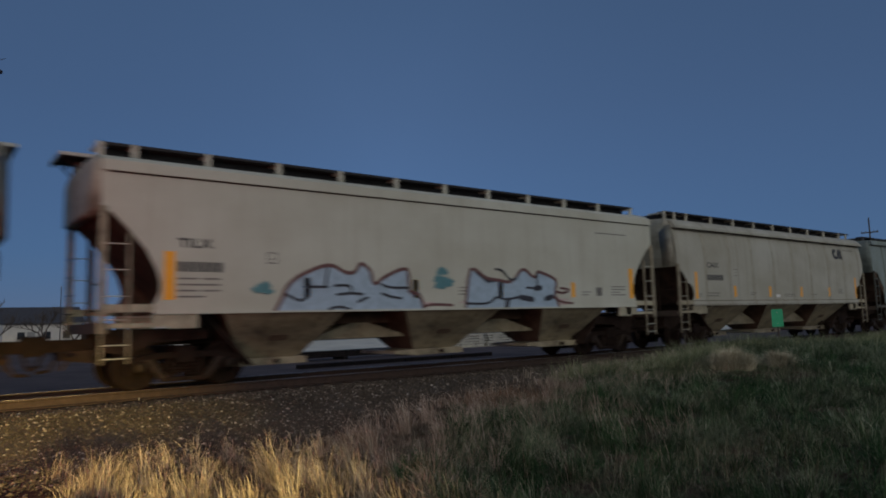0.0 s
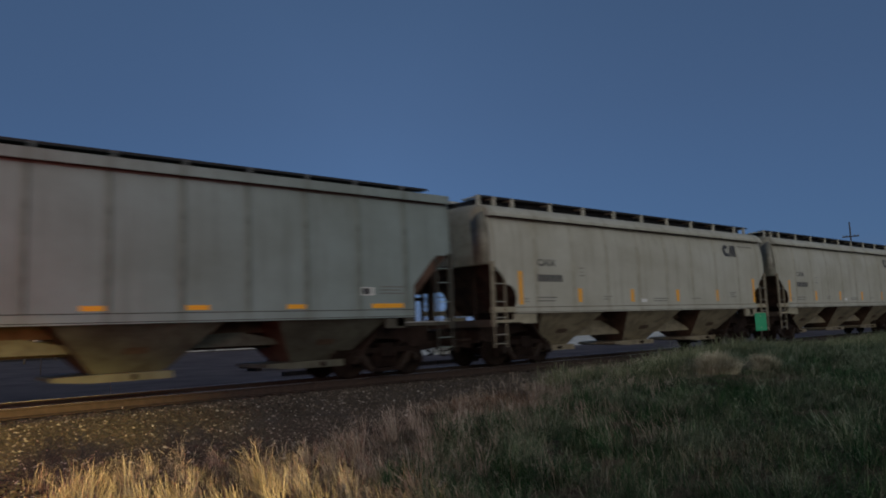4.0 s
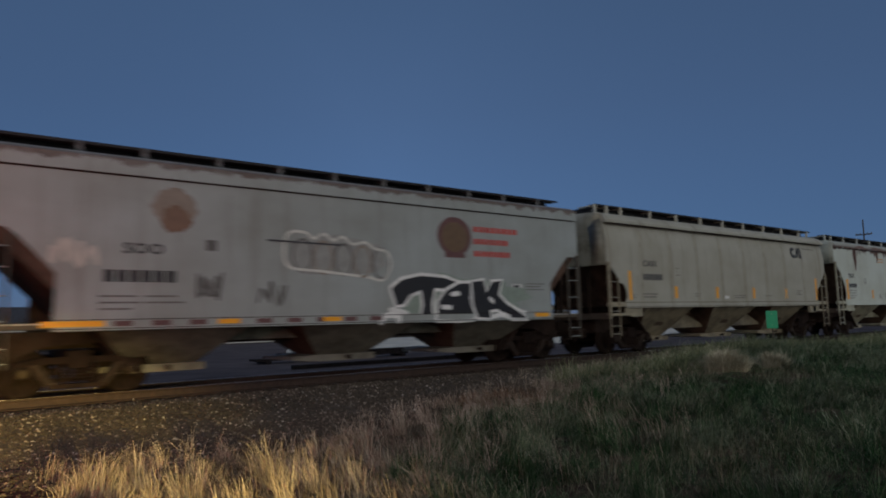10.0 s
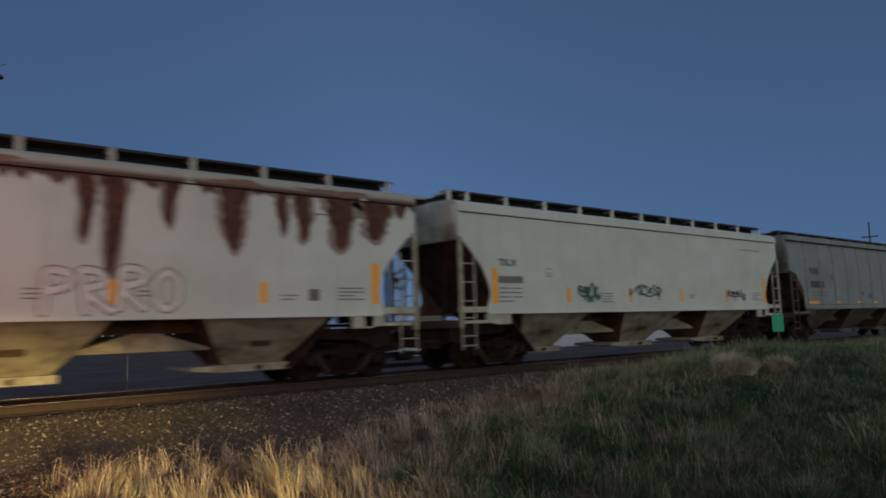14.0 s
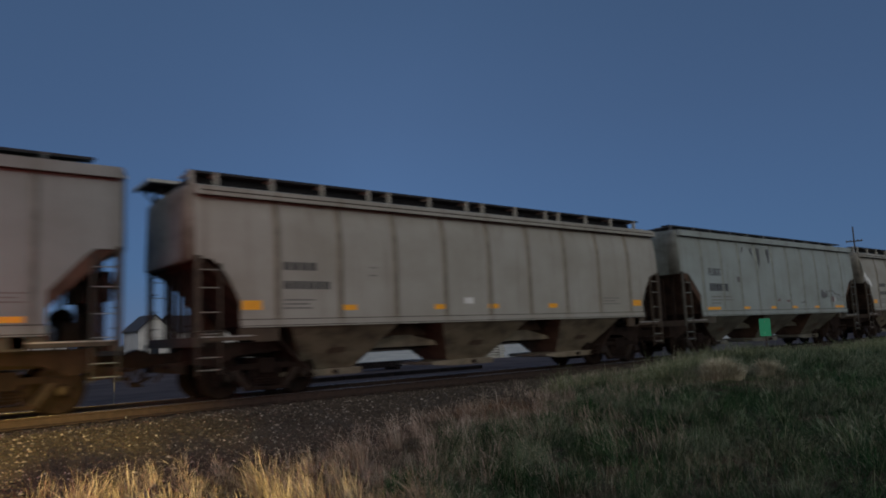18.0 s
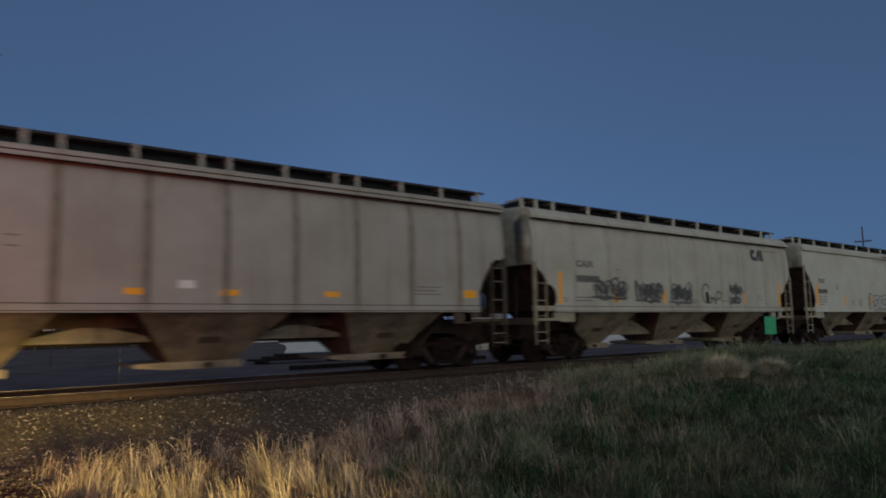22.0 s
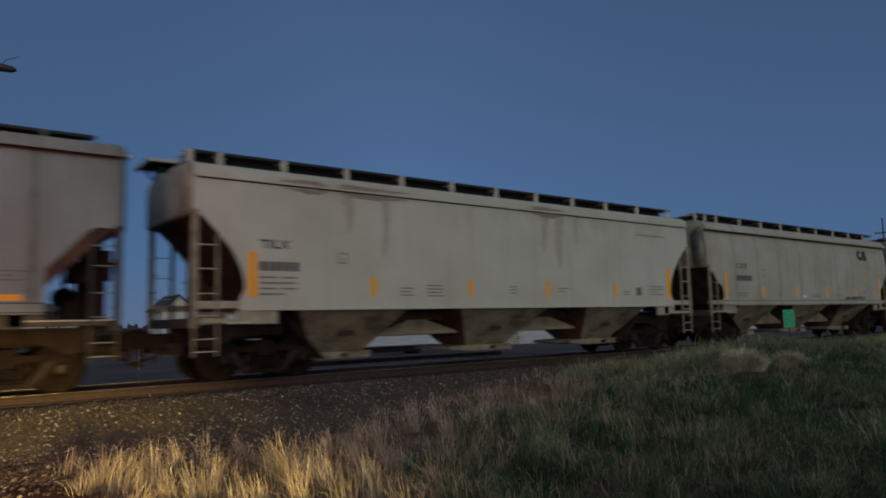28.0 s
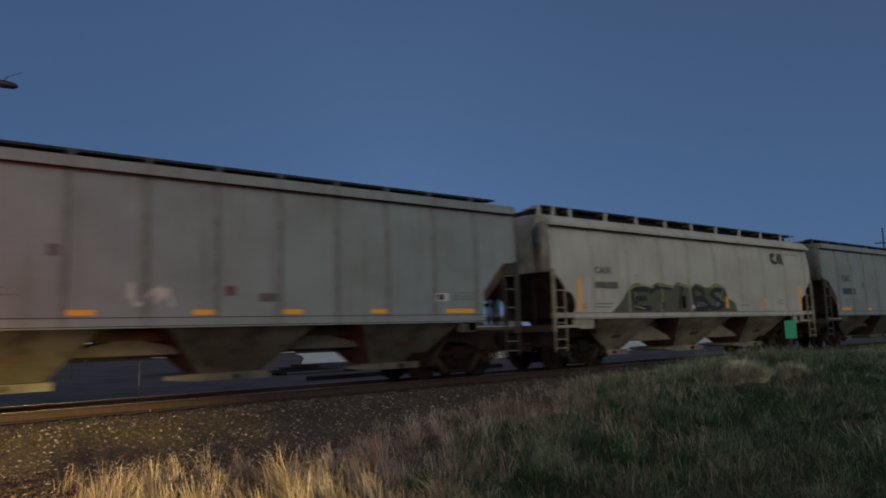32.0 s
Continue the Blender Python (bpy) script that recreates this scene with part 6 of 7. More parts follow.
def bare_tree(place, tall, seed):
    """A leafless tree: a tapered trunk with limbs that fork into twigs."""
    r = random.Random(seed)
    t = thing("bare_tree", "leafless tree with fine bare twigs", "tree", "bare trees beyond the track", m=pose(*place))
    trunk, twigs = Shape(), Shape()

    def grow(p, d, length, radius, level):
        q = p + d * length
        (trunk if level < 2 else twigs).tube(p, q, radius, radius * 0.7, 6 if level < 2 else 4)
        if level >= 5:
            return
        for _ in range(3 if level < 4 else 2):
            e = Vector((r.gauss(0, 1), r.gauss(0, 1), r.gauss(0.35, 0.6))).normalized()
            grow(q, (d + e * 0.75).normalized(), length * r.uniform(0.6, 0.85), radius * 0.62, level + 1)

    grow(Vector((0, 0, -0.2)), Vector((0.03, 0, 1)), tall * 0.27, 0.13, 0)
    part("trunk", trunk, t, "grey-brown trunk and limbs", material=TWIG)
    part("crown", twigs, t, "fine bare twigs", material=TWIG)


for i, (x, y, h) in enumerate(((8.9, 50, 5.0), (5.6, 54, 5.5), (12.5, 58, 4.6), (1.0, 62, 6.0))):
    bare_tree((x, y, -0.78), h, 30 + i)

# far belt of trees along the horizon
far = Shape()
rng = random.Random(77)
for i in range(260):
    a = rng.uniform(-0.5, 1.45)
    dist = rng.uniform(500, 760)
    x, y = math.sin(a) * dist, math.cos(a) * dist
    w, h = rng.uniform(5, 14), rng.uniform(2.5, 6.5)
    n = 9
    far.add([(x + math.cos(a) * w * (k / (n - 1) - 0.5), y - math.sin(a) * w * (k / (n - 1) - 0.5), -1 + (h * rng.uniform(0.55, 1) if j and 0 < k < n - 1 else 0)) for j in (0, 1) for k in range(n)]
            + [(x + math.sin(a) * 6, y + math.cos(a) * 6, -1)], [(k, k + 1, n + k + 1, n + k) for k in range(n - 1)] + [(n + k + 1, n + k, 2 * n) for k in range(n - 1)])
tagged(new("far_woods", far.mesh("far_woods", plain("far_foliage", (0.05, 0.05, 0.045), 0.95, 0.0, 0.3, 0.1))), "dark low belt of trees on the horizon", "woods", kind="stuff")


# ---- grass ----
def blade_material(name, stops, dull_by=0.40, clump_by=0.60):
    m, t, b = nodes(name, 0.75)
    g = t.nodes.new("ShaderNodeNewGeometry")
    r = t.nodes.new("ShaderNodeValToRGB")
    e = r.color_ramp.elements
    e[0].position, e[0].color = stops[0][0], (*stops[0][1], 1)
    e[1].position, e[1].color = stops[-1][0], (*stops[-1][1], 1)
    for place, c in stops[1:-1]:
        e.new(place).color = (*c, 1)
    t.links.new(g.outputs["Random Per Island"], r.inputs[0])
    patch, clump = grain(t, coords(t), 0.7, 3), grain(t, coords(t), 3.2, 3)
    dull = mix(t, ramp(t, patch, 0.35, 0.65, 0.0, dull_by), r.outputs[0], tuple(c * 0.45 for c in stops[0][1]))
    t.links.new(mix(t, ramp(t, clump, 0.42, 0.62, 0.0, clump_by), dull, tuple(c * 0.6 for c in stops[0][1])), b.inputs["Base Color"])
    b.inputs["Specular IOR Level"].default_value = 0.03
    return m


def level(x, y):
    return np.array([height(a, b) for a, b in zip(x, y)])


def blades(name, roots, tall, wide, bend, material, label, seed, comb=0.5, away=None):
    """Curved blades of grass, each of three faces, as one mesh; comb: how far neighbours lean the same way."""
    rs = np.random.RandomState(seed)
    n = len(roots)
    yaw = rs.uniform(0, math.tau, n)
    side = np.stack([np.cos(yaw), np.sin(yaw), np.zeros(n)], 1) * wide[:, None] * 0.5
    swirl = np.array([math.tau * noise.noise(Vector((p[0] * 0.8, p[1] * 0.8, 5.0))) for p in roots]) + 0.4
    lean_a = np.where(rs.uniform(0, 1, n) < comb, swirl + rs.normal(0, 0.6, n), rs.uniform(0, math.tau, n))
    if away is not None:
        lean_a = away
    lean = np.stack([np.cos(lean_a), np.sin(lean_a), np.zeros(n)], 1) * (np.abs(bend) * tall)[:, None]
    up = np.zeros((n, 3))
    up[:, 2] = tall
    drop = np.clip(1.0 - 0.35 * np.abs(bend), 0.35, 1.0)[:, None]
    a = roots
    p1 = a + up * 0.48 * (0.5 + 0.5 * drop) + lean * 0.20
    p2 = a + up * 0.84 * (0.35 + 0.65 * drop) + lean * 0.58
    p3 = a + up * drop + lean * 1.05
    v = np.stack([a - side, a + side, p1 - side * 0.85, p1 + side * 0.85, p2 - side * 0.6, p2 + side * 0.6, p3], 1).reshape(-1, 3)
    base = (np.arange(n) * 7)[:, None]
    quads = np.concatenate([base + np.array([[0, 1, 3, 2]]), base + np.array([[2, 3, 5, 4]])], 1).reshape(-1, 4)
    tris = base + np.array([[4, 5, 6]])
    me = bpy.data.meshes.new(name)
    me.vertices.add(len(v))
    me.vertices.foreach_set("co", v.ravel())
    loops = np.concatenate([quads.ravel(), tris.ravel()]).astype(np.int32)
    me.loops.add(len(loops))
    me.loops.foreach_set("vertex_index", loops)
    me.polygons.add(len(quads) + len(tris))
    me.polygons.foreach_set("loop_start", np.concatenate([np.arange(len(quads)) * 4, len(quads) * 4 + np.arange(len(tris)) * 3]).astype(np.int32))
    me.polygons.foreach_set("loop_total", np.concatenate([np.full(len(quads), 4), np.full(len(tris), 3)]).astype(np.int32))
    me.update(calc_edges=True)
    me.materials.append(material)
    return tagged(new(name, me), label, "grass", kind="stuff")


def stone_edge(x):
    """Where the grass begins beside the ballast."""
    return np.interp(x, [-5, 1, 5, 9, 14, 25, 60], [-6.1, -6.1, -6.0, -5.0, -4.1, -3.5, -3.4])


def green_edge(x):
    """Where the dry grass gives way to green."""
    return np.interp(x, [2.0, 3.0, 3.8, 4.6, 5.4, 9, 14, 25, 60], [-12.5, -11.2, -10.2, -8.6, -7.5, -5.9, -4.9, -4.1, -3.8])


DRY = blade_material("dry_grass_blade", [(0.0, (0.16, 0.130, 0.090)), (0.30, (0.42, 0.345, 0.275)), (0.65, (0.62, 0.535, 0.44)), (1.0, (0.83, 0.735, 0.62))], 0.35, 0.50)
GREEN = blade_material("green_grass_blade", [(0.0, (0.010, 0.030, 0.012)), (0.50, (0.042, 0.115, 0.044)), (0.82, (0.110, 0.220, 0.095)), (0.94, (0.26, 0.33, 0.20)), (1.0, (0.50, 0.52, 0.39))])
FADING = blade_material("fading_grass_blade", [(0.0, (0.040, 0.064, 0.034)), (0.5, (0.155, 0.205, 0.122)), (0.82, (0.34, 0.39, 0.26)), (1.0, (0.56, 0.59, 0.45))])
THATCH = blade_material("thatch_blade", [(0.0, (0.080, 0.067, 0.050)), (0.5, (0.19, 0.160, 0.125)), (0.85, (0.36, 0.305, 0.245)), (1.0, (0.60, 0.52, 0.43))])
STALK = blade_material("pale_stalk", [(0.0, (0.14, 0.14, 0.09)), (0.5, (0.28, 0.27, 0.185)), (0.85, (0.44, 0.42, 0.31)), (1.0, (0.60, 0.57, 0.45))])
CREST = blade_material("crest_blade", [(0.0, (0.09, 0.125, 0.065)), (0.5, (0.29, 0.335, 0.19)), (0.85, (0.50, 0.53, 0.35)), (1.0, (0.70, 0.69, 0.50))])
TUSSOCK = blade_material("tussock_blade", [(0.0, (0.36, 0.335, 0.235)), (0.5, (0.66, 0.615, 0.45)), (1.0, (0.82, 0.78, 0.60))])
RUSSET = blade_material("russet_blade", [(0.0, (0.10, 0.062, 0.040)), (0.5, (0.26, 0.165, 0.105)), (1.0, (0.46, 0.32, 0.22))])
rs = np.random.RandomState(5)


def tufts(count, spots, per, spread):
    """Roots of count tufts with centres drawn by spots(), the scale of each tuft, and the way each blade falls outwards."""
    cx, cy = spots(count)
    k = rs.randint(per[0], per[1], count)
    wide = np.repeat(rs.uniform(spread[0], spread[1], count), k)
    dx, dy = rs.normal(0, 1, k.sum()) * wide, rs.normal(0, 1, k.sum()) * wide
    size = np.repeat(rs.uniform(0.55, 1.2, count), k)
    out = np.arctan2(dy, dx) + rs.normal(0, 0.7, k.sum())
    return np.repeat(cx, k) + dx, np.repeat(cy, k) + dy, size, out


def wander(x, y):
    """A slow random offset that breaks up the edges of the grass."""
    return np.array([0.9 * noise.noise(Vector((a * 0.45, b * 0.45, 7.0))) + 0.5 * noise.noise(Vector((a * 1.7, b * 1.7, 2.0))) for a, b in zip(x, y)])


def dry_spots(n):
    x = rs.uniform(1.52, 24, n * 6)
    y = rs.uniform(-13, -3.2, n * 6)
    drift = wander(x, y)
    ok = (y < stone_edge(x) + drift * 0.6) & (y > np.maximum(green_edge(x) - 0.3 + drift * 1.4, -10.2)) & (y > -15.2 + 0.30 * x)
    gaps = np.array([noise.noise(Vector((a * 1.1, b * 1.1, 11.0))) for a, b in zip(x, y)])
    w = rs.uniform(0, 1, len(x)) < np.interp(x, [0, 8, 14, 24], [1, 0.8, 0.5, 0.25]) * np.interp(gaps, [-0.25, 0.15], [0.12, 1.0])
    i = np.flatnonzero(ok & w)[:n]
    return x[i], y[i]


def some(spots):
    return lambda n: tuple(np.resize(a, n) for a in spots(n))


def thin(x, y, near=1.0, far=2.4):
    return np.interp(np.hypot(x, y + 15.5), [6, 14, 26], [near, 1.5, far])


def grow(name, x, y, tall, wide, bend, material, label, seed, **more):
    return blades(name, np.stack([x, y, level(x, y) - 0.02], 1), tall, wide * thin(x, y), bend, material, label, seed, **more)


# matted thatch, then wispy tufts that fall outwards
x, y = dry_spots(30000)
x, y = np.repeat(x, 3) + rs.normal(0, 0.10, len(x) * 3), np.repeat(y, 3) + rs.normal(0, 0.10, len(y) * 3)
grow("dry_thatch", x, y, rs.uniform(0.04, 0.20, len(x)), rs.uniform(0.003, 0.006, len(x)), rs.normal(0, 1.2, len(x)), THATCH, "matted short dry grass over the soil", 19, comb=0.3)
PLUMES = [(1.56, -5.53, 0.41), (1.53, -6.70, 0.40), (1.73, -6.74, 0.61), (1.84, -7.00, 0.60), (1.92, -7.22, 0.32), (2.21, -6.89, 0.60), (2.11, -7.88, 0.48), (2.78, -5.84, 0.42), (2.28, -8.18, 0.49), (2.39, -8.28, 0.46), (2.68, -8.59, 0.42),
          (2.81, -8.67, 0.37), (3.65, -5.87, 0.40), (3.37, -8.01, 0.68), (3.08, -8.97, 0.54), (3.60, -8.25, 0.53), (3.57, -8.67, 0.54), (3.41, -9.30, 0.43), (4.78, -7.10, 0.43), (4.99, -7.37, 0.70), (3.62, -9.51, 0.37), (6.25, -6.37, 0.62),
          (7.12, -5.84, 0.51), (8.15, -5.33, 0.37), (8.41, -5.52, 0.30), (10.72, -5.74, 0.41), (10.82, -6.03, 0.41), (12.70, -5.63, 0.32), (4.61, -8.50, 0.41), (4.38, -9.48, 0.43), (4.03, -8.70, 0.45)]


def plume_spots(n):
    """Centres of separate clumps: those that stand out, then others that keep clear of them."""
    at = [(a, b) for a, b, h in PLUMES]
    xs, ys = dry_spots(n * 30)
    for a, b in zip(xs, ys):
        if len(at) >= n:
            break
        gap = 0.60 if a < 3.4 else 0.42
        if all((a - c) ** 2 + (b - d) ** 2 > gap ** 2 for c, d in at):
            at.append((a, b))
    return np.array([a for a, b in at]), np.array([b for a, b in at])


def plumes(count, per, spread):
    """Clumps of upright stems that bend over together at their tops."""
    cx, cy = plume_spots(count)
    count = len(cx)
    tall = np.array([h for a, b, h in PLUMES] + list(0.14 + 0.34 * rs.uniform(0, 1, count - len(PLUMES)) ** 1.5))
    k = np.maximum(14, rs.randint(per[0], per[1], count) * (tall / 0.42) ** 1.5).astype(int)
    dx, dy = rs.normal(0, 1, k.sum()) * np.repeat(rs.uniform(*spread, count), k), rs.normal(0, 1, k.sum()) * np.repeat(rs.uniform(*spread, count), k)
    size = np.repeat(tall, k) * np.clip(rs.normal(0.70, 0.28, k.sum()), 0.15, 1.12)
    fan = np.arctan2(dy, dx) + rs.normal(0, 0.5, k.sum())
    wind = np.where(cx < 2.0, -0.6, 2.5) + rs.normal(0, 0.45, count)
    out = np.where(rs.uniform(0, 1, k.sum()) < 0.38, fan, np.repeat(wind, k) + rs.normal(0, 0.45, k.sum()))
    return np.repeat(cx, k) + dx, np.repeat(cy, k) + dy, size, out


x, y, size, out = plumes(165, (80, 140), (0.03, 0.085))
grow("dry_grass", x, y, size, rs.uniform(0.0026, 0.0052, len(x)), rs.gamma(2.0, 0.27, len(x)), DRY, "separate clumps of tall straw-coloured grass along the ballast edge", 11, away=out)
x, y, size, out = tufts(200, some(dry_spots), (6, 22), (0.03, 0.12))
grow("low_straw", x, y, size * rs.uniform(0.08, 0.30, len(x)), rs.uniform(0.002, 0.0042, len(x)), rs.gamma(2.0, 0.30, len(x)), DRY, "low wisps of straw between the clumps", 25, away=out)

# short litter of dead blades over the soil
lx = rs.uniform(2.2, 26, 56000)
ly = rs.uniform(-13, -3.2, len(lx))
keep = (ly < stone_edge(lx) + 0.5 * rs.normal(0, 1, len(lx))) & (ly > -15.2 + 0.30 * lx) & (np.hypot(lx - 0.4, ly + 7.6) > 1.0)
lx, ly = lx[keep], ly[keep]
grow("grass_litter", lx, ly, rs.uniform(0.02, 0.12, len(lx)), rs.uniform(0.003, 0.006, len(lx)), rs.normal(0, 1.3, len(lx)), FADING, "short dead grass litter on the soil", 18)


def green_spots(n):
    x = rs.uniform(2.5, 48, n * 5)
    y = rs.uniform(-14.8, -3.2, n * 5)
    ok = (y < green_edge(x) + wander(x, y) * 1.4) & (y > -15.6 + 0.31 * x) & (rs.uniform(0, 1, len(x)) < np.interp(np.hypot(x, y + 15.5), [4, 12, 22, 48], [1, 1, 0.55, 0.3]))
    i = np.flatnonzero(ok)[:n]
    return x[i], y[i]


gx, gy = green_spots(260000)
hollow = np.array([noise.noise(Vector((a * 2.2, b * 2.2, 9.0))) for a, b in zip(gx, gy)])
keep = rs.uniform(0, 1, len(gx)) < np.interp(hollow, [-0.25, 0.10], [0.16, 1.0])
gx, gy = gx[keep], gy[keep]
broad = np.array([noise.noise(Vector((a * 0.5, b * 0.5, 3.0))) for a, b in zip(gx, gy)])
tuss = np.array([noise.noise(Vector((a * 2.2, b * 2.2, 9.0))) for a, b in zip(gx, gy)])
dist = np.hypot(gx, gy + 15.5)
tall = rs.uniform(0.04, 0.24, len(gx)) * np.clip(1 + 0.6 * broad + 1.9 * tuss, 0.12, 2.3) * np.where(np.hypot(gx - 13.6, gy + 8.0) < 1.5, 0.35, 1.0)
wide = rs.uniform(0.003, 0.0055, len(gx)) * np.interp(dist, [5, 14, 40], [1.0, 1.9, 4.5])
pale = np.array([noise.noise(Vector((a * 0.8, b * 0.8, 21.0))) for a, b in zip(gx, gy)])
faded = rs.uniform(0, 1, len(gx)) < np.clip(0.13 + 1.4 * pale + 0.5 * tuss + np.interp(gx, [9, 18], [0.0, 0.55]), 0.02, 0.88)
root = np.stack([gx, gy, level(gx, gy) - 0.02], 1)
bend = rs.gamma(2.2, 0.48, len(gx))
blades("green_grass", root[~faded], tall[~faded], wide[~faded], bend[~faded], GREEN, "dense green meadow grass on the bank", 13)
blades("faded_grass", root[faded], tall[faded] * 1.15, wide[faded] * 0.8, bend[faded], FADING, "grey-green fading grass among the green", 17)


def stalk_spots(n):
    """Dry stalks stand in patches in the meadow, thinning out to the east."""
    x, y = green_spots(n * 6)
    patch = np.array([noise.noise(Vector((a * 0.75, b * 0.75, 31.0))) for a, b in zip(x, y)])
    ok = rs.uniform(0, 1, len(x)) < np.interp(patch, [-0.05, 0.25], [0.10, 1.0]) * np.interp(x, [4, 9, 16], [1.0, 0.7, 0.3])
    return x[ok][:n], y[ok][:n]


x, y, size, out = tufts(1200, some(stalk_spots), (3, 12), (0.04, 0.16))
grow("seed_stalks", x, y, size * rs.uniform(0.12, 0.40, len(x)), rs.uniform(0.0022, 0.0042, len(x)), rs.gamma(2.0, 0.45, len(x)), STALK, "thin dry stalks leaning in the green grass", 14, away=out)


def edge_spots(n):
    x, y = green_spots(n * 14)
    ok = (y > green_edge(x) - 2.6 * rs.uniform(0, 1, len(x)) ** 1.5) & (x < 14)
    return x[ok][:n], y[ok][:n]


x, y, size, out = tufts(420, some(edge_spots), (6, 26), (0.03, 0.14))
grow("edge_straw", x, y, size * rs.uniform(0.10, 0.42, len(x)), rs.uniform(0.0025, 0.005, len(x)), rs.gamma(2.0, 0.35, len(x)), DRY, "straw standing among the green where the meadow begins", 24, away=out)


def stand_spots(n):
    """Groups of long stalks in the near meadow."""
    x, y = rs.uniform(4.2, 11.0, n * 12), rs.uniform(-11.4, -5.6, n * 12)
    ok = (y < green_edge(x) + 0.4) & (y > -15.4 + 0.62 * x) & (wander(x, y) > -0.05)
    return x[ok][:n], y[ok][:n]


x, y, size, out = tufts(60, some(stand_spots), (4, 16), (0.03, 0.11))
grow("leaning_stalks", x, y, size * rs.uniform(0.22, 0.66, len(x)), rs.uniform(0.0022, 0.0042, len(x)), rs.gamma(2.5, 0.22, len(x)), DRY, "long pale stalks leaning together out of the green grass", 28, away=2.4 + rs.normal(0, 0.55, len(x)))
spots = (rs.uniform(8.6, 10.2, 34), rs.uniform(-6.1, -4.6, 34))
x, y, size, out = tufts(34, lambda n: spots, (50, 110), (0.08, 0.20))
grow("russet_grass", x, y, size * rs.uniform(0.10, 0.34, len(x)), rs.uniform(0.0022, 0.0042, len(x)), rs.gamma(2.0, 0.40, len(x)), RUSSET, "low russet grass at the foot of the ballast", 29, away=out)
# pale tussocks on the crest of the bank
spots = (np.array([14.18, 14.30, 14.42, 14.26, 14.50, 15.20, 15.36]), np.array([-7.12, -7.22, -7.36, -7.34, -7.48, -7.86, -7.92]))
x, y, size, out = tufts(7, lambda n: spots, (420, 520), (0.05, 0.10))
grow("pale_tussock", x, y, np.clip(size, 0.8, 1.0) * rs.uniform(0.34, 0.64, len(x)) * np.where(x > 14.9, 0.8, 1.0), rs.uniform(0.004, 0.008, len(x)), rs.gamma(2.0, 0.36, len(x)), TUSSOCK, "pale dry tussocks on the crest of the bank", 15, away=out)
spots = (rs.uniform(12, 36, 230), rs.uniform(-1, 1, 230))
spots = (spots[0], np.interp(spots[0], [11, 18, 34], [-4.9, -5.6, -4.4]) + 0.7 * spots[1])
x, y, size, out = tufts(230, lambda n: spots, (60, 150), (0.10, 0.34))
grow("crest_grass", x, y, size * rs.uniform(0.18, 0.66, len(x)), rs.uniform(0.003, 0.006, len(x)), rs.gamma(2.0, 0.45, len(x)), CREST, "soft tall grass tufts along the crest of the bank", 20, away=out)
spots = (rs.uniform(12.6, 15.8, 46), rs.uniform(-6.75, -5.6, 46))
x, y, size, out = tufts(46, lambda n: spots, (140, 220), (0.12, 0.26))
grow("mound_grass", x, y, size * rs.uniform(0.16, 0.46, len(x)), rs.uniform(0.003, 0.006, len(x)), rs.gamma(2.0, 0.42, len(x)), CREST, "soft rounded tufts on the mound of the bank", 27, away=out)
# sparse weeds at the foot of the ballast
x, y, size, out = tufts(170, lambda n: (lambda a: (a, stone_edge(a) + np.abs(rs.normal(0, 0.55, n))))(rs.uniform(2.2, 20, n)), (4, 26), (0.02, 0.10))
grow("weeds", x, y, size * rs.uniform(0.10, 0.42, len(x)), rs.uniform(0.0022, 0.005, len(x)), rs.gamma(2.0, 0.25, len(x)), DRY, "sparse dry weeds at the foot of the ballast", 16, away=out)


# ---- ballast stones ----
def stones(name, x, y, size, label, seed, dz=0.035):
    """Broken stones, eight faces each, as one mesh."""
    r = np.random.RandomState(seed)
    n = len(x)
    octa = np.array([(1, 0, 0), (0, 1, 0), (-1, 0, 0), (0, -1, 0), (0, 0, 1), (0, 0, -1)], float)
    v = octa[None] * r.uniform(0.55, 1.25, (n, 6, 1)) + r.normal(0, 0.18, (n, 6, 3))
    v[:, :, 2] *= 0.62
    v[:, :, 0] *= r.uniform(0.9, 1.7, (n, 1))
    a = r.uniform(0, math.tau, n)
    c, s = np.cos(a)[:, None], np.sin(a)[:, None]
    v = np.stack([v[:, :, 0] * c - v[:, :, 1] * s, v[:, :, 0] * s + v[:, :, 1] * c, v[:, :, 2]], 2) * size[:, None, None]
    v += np.stack([x, y, level(x, y) + dz + size * 0.15], 1)[:, None]
    f = np.array([(0, 1, 4), (1, 2, 4), (2, 3, 4), (3, 0, 4), (1, 0, 5), (2, 1, 5), (3, 2, 5), (0, 3, 5)])
    f = (np.arange(n) * 6)[:, None, None] + f[None]
    me = bpy.data.meshes.new(name)
    me.from_pydata(v.reshape(-1, 3).tolist(), [], f.reshape(-1, 3).tolist())
    me.materials.append(STONE)
    return tagged(new(name, me), label, "gravel", kind="stuff")


x = np.concatenate([rs.uniform(-1.5, 9, 22000), rs.uniform(9, 26, 15000)])
y = rs.uniform(-3.75, -1.05, len(x))
stones("ballast_stones", x, y, rs.uniform(0.014, 0.036, len(x)), "loose grey crushed stone beside the rail", 21)
x = np.concatenate([rs.uniform(-1.5, 16, 22000), rs.uniform(-1.5, 6.5, 20000)])
y = np.concatenate([-3.3 - np.abs(rs.normal(0, 1.15, 22000)), rs.uniform(-6.6, -3.4, 20000)])
bare = (np.hypot(x - 0.5, (y + 6.9) * 0.8) > 1.1) | (rs.uniform(0, 1, len(x)) < 0.2)
x, y = x[bare], y[bare]
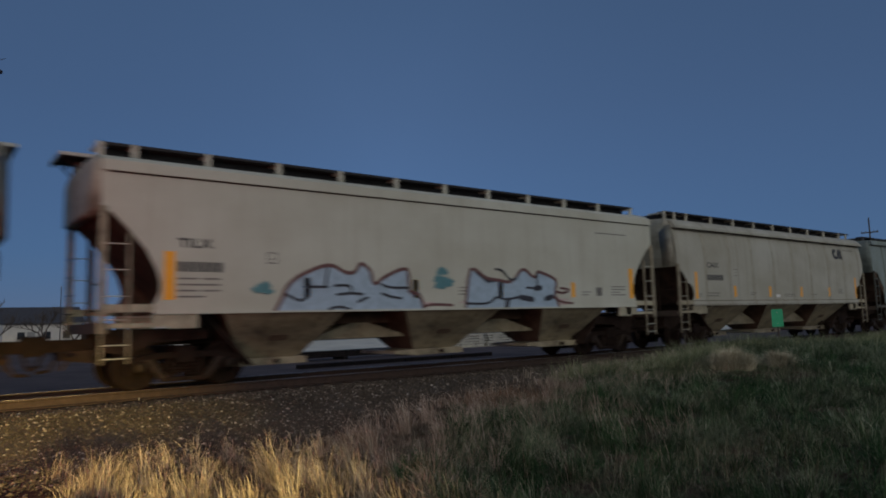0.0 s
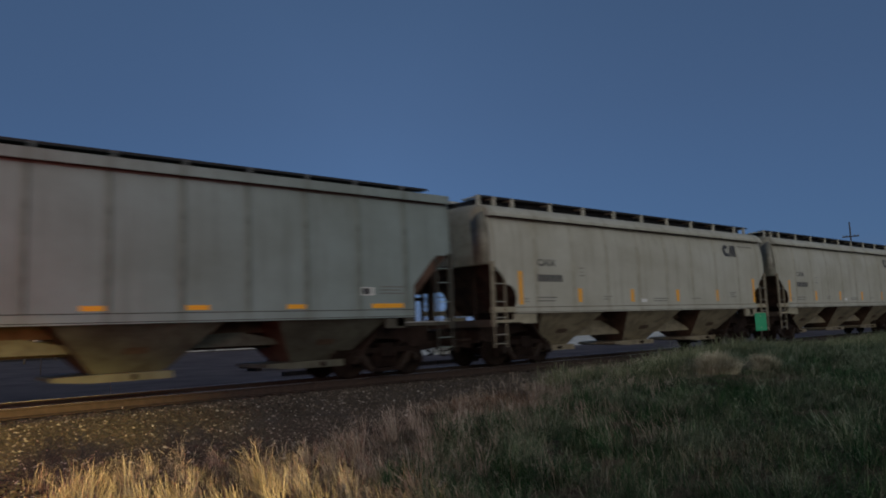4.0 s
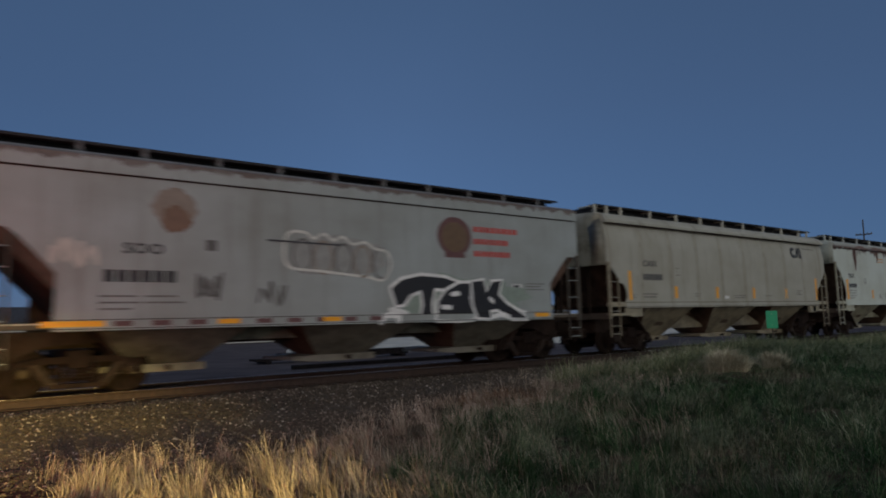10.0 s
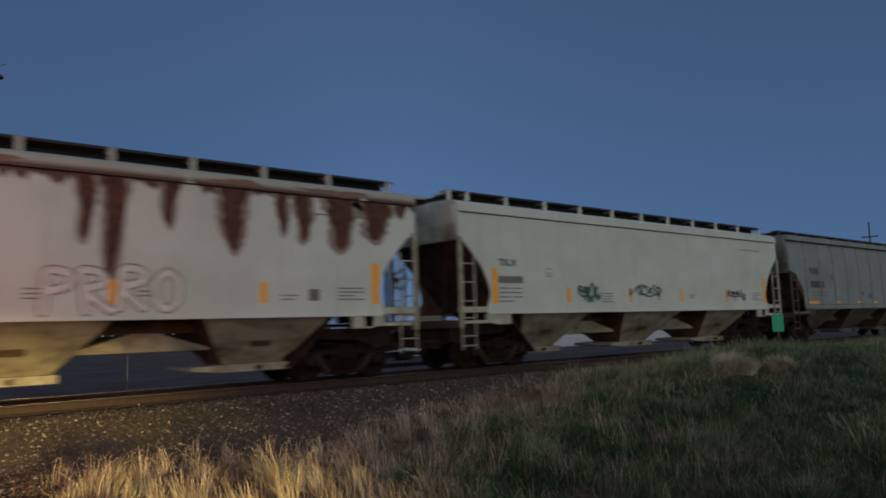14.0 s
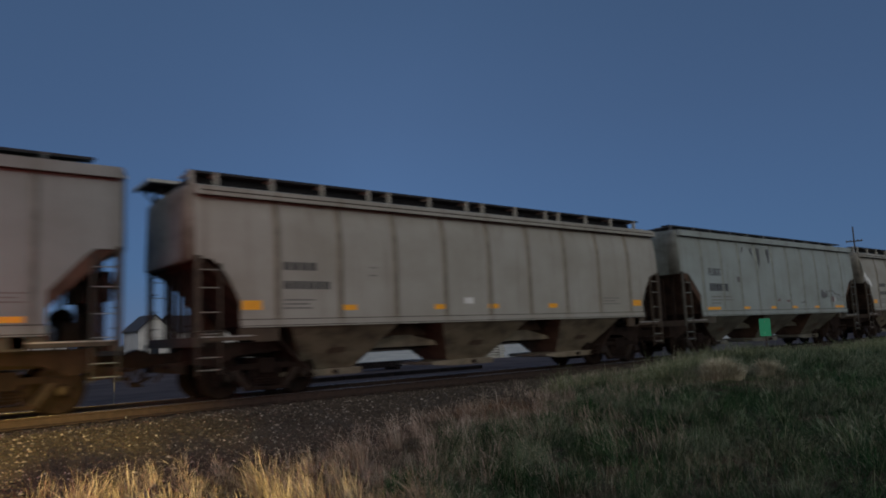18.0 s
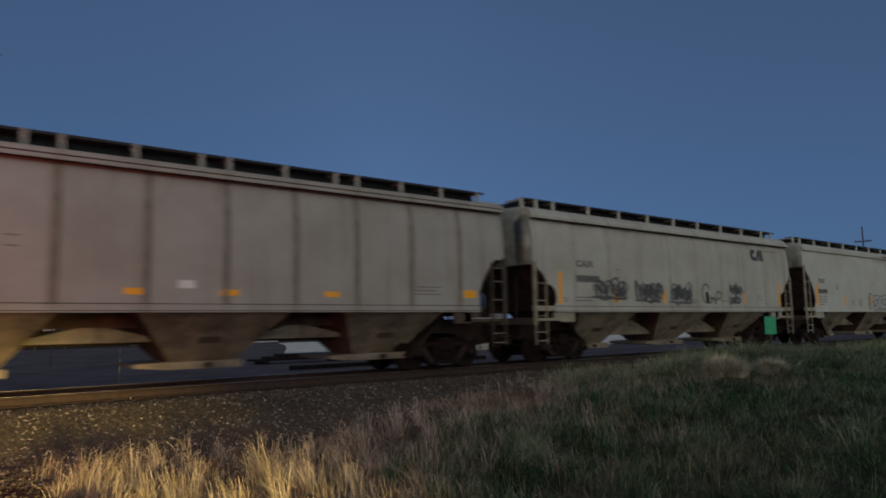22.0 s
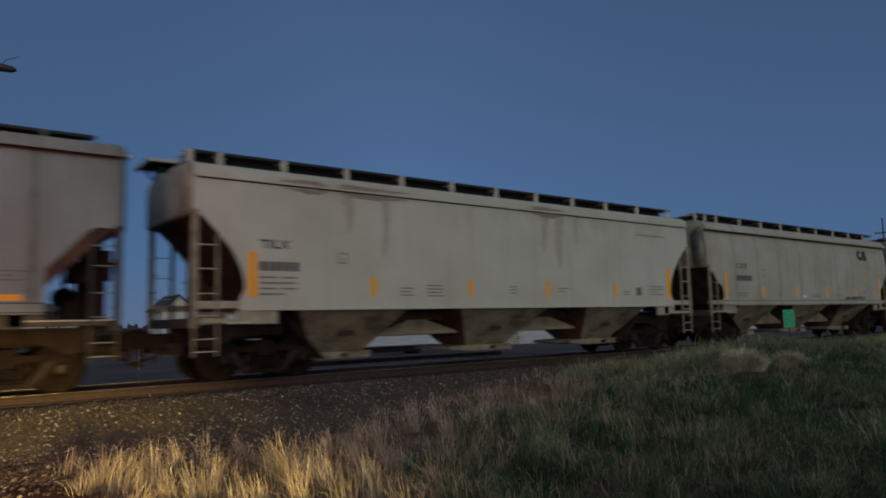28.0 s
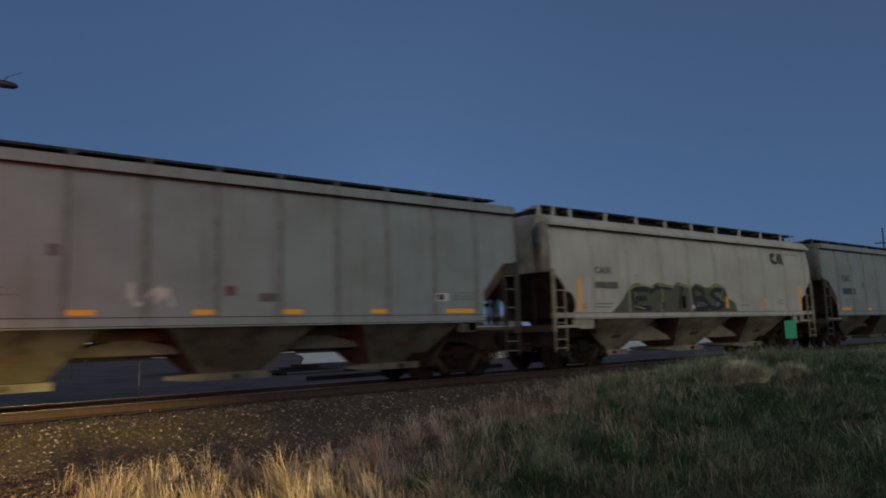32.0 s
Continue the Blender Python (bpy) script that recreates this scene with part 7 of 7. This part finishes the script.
stones("scattered_gravel", x, y, 0.008 + 0.030 * rs.uniform(0, 1, len(x)) ** 1.6, "gravel scattered over the dirt below the ballast", 22, np.interp(y, [-4.6, -3.9, -3.3], [0.012, 0.032, 0.045]))
x = rs.uniform(-1.5, 30, 7000)
y = rs.uniform(-0.66, 2.6, len(x))
stones("crib_stones", x, y, rs.uniform(0.018, 0.042, len(x)), "crushed stone between the ties", 23)

# ---- ties, one by one where the camera stands near ----
tie = Shape().box(-0.115, 0.115, -1.30, 1.30, -0.40, -0.187).mesh("tie", TIE)
tie_plate = Shape().box(-0.10, 0.10, -0.19, 0.19, -0.187, -0.1855).box(-0.10, 0.10, -0.13, -0.079, -0.1855, -0.172).box(-0.10, 0.10, 0.079, 0.13, -0.1855, -0.172).mesh("tie_plate", RAIL_RUST)
jit = random.Random(9)
for i in range(130):
    t = part("tie", tie, track, m=pose(-9.75 + 0.52 * i, jit.uniform(-0.04, 0.04), 0, 0, 0, jit.uniform(-0.8, 0.8)))
    if -2 < -9.75 + 0.52 * i < 24:
        for s in (-0.7525, 0.7525):
            part("tie_plate", tie_plate, t, m=pose(0, s, 0))
rest = Shape()
for i in range(420):
    x0 = -9.75 + 0.52 * (130 + i)
    rest.box(x0 - 0.115, x0 + 0.115, -1.3, 1.3, -0.40, -0.187)
tagged(part("far_ties", rest, track, material=TIE), kind="stuff")


# ---- what moves ----
# how far the train lags behind an even run, by slack and throttle
SURGE = [(0, 0.163), (1, 0.242), (2, 0.025), (3, -0.064), (4, -0.12), (5, -0.16), (6, -0.218), (7, -0.068), (8, 0.072), (9, 0.055), (10, 0.117), (11, 0.085), (12, -0.181), (13, -0.124), (14, 0.101), (15, 0.12), (16, 0.22), (17, 0.21), (18, 0.128), (19, 0.044), (20, -0.054), (21, -0.119), (22, -0.219), (23, -0.093), (24, -0.067), (25, -0.188), (26, -0.22), (27, -0.22), (28, -0.136), (29, -0.175), (30, -0.047), (31, 0.08), (32, 0.056)]
SPEEDS = [(0, 10.386), (8, 10.356), (16, 10.316), (24, 10.311), (32, 10.412)]


def travelled(t):
    """Metres that the train has gone by t seconds."""
    way = 0.0
    for (t0, v0), (t1, v1) in zip(SPEEDS, SPEEDS[1:]):
        s = min(max(t - t0, 0.0), t1 - t0)
        way += v0 * s + (v1 - v0) * s * s / (2 * (t1 - t0))
    i = min(int(t), 31)
    f = t - i
    f = f * f * (3 - 2 * f)
    return way - SURGE[i][1] * (1 - f) - SURGE[i + 1][1] * f


def motions():
    steps = [i * 0.5 for i in range(65)]
    for number, kind, car, x in CARS:
        walk(car, [(t, pose(x - travelled(t), 0, 0)) for t in steps])
    # wheels roll without slipping; wheelsets at the same place of a truck share one action
    first = {}
    for axle, x, flip in AXLES:
        spot = (round(axle.matrix_basis.translation.x, 3), flip)
        if spot not in first:
            rows = []
            for i in range(0, 961):
                a = -math.degrees(travelled(i / FPS) / 0.457) * (-1 if flip else 1)
                rows.append((i / FPS, pose(spot[0], 0, 0.457) @ Matrix.Rotation(radians(a % 360), 4, "Y")))
            walk(axle, rows)
            first[spot] = axle
        else:
            source = first[spot].animation_data
            data = axle.animation_data_create()
            axle.rotation_mode = "QUATERNION"
            data.action = source.action
            data.action_slot = source.action_slot


motions()
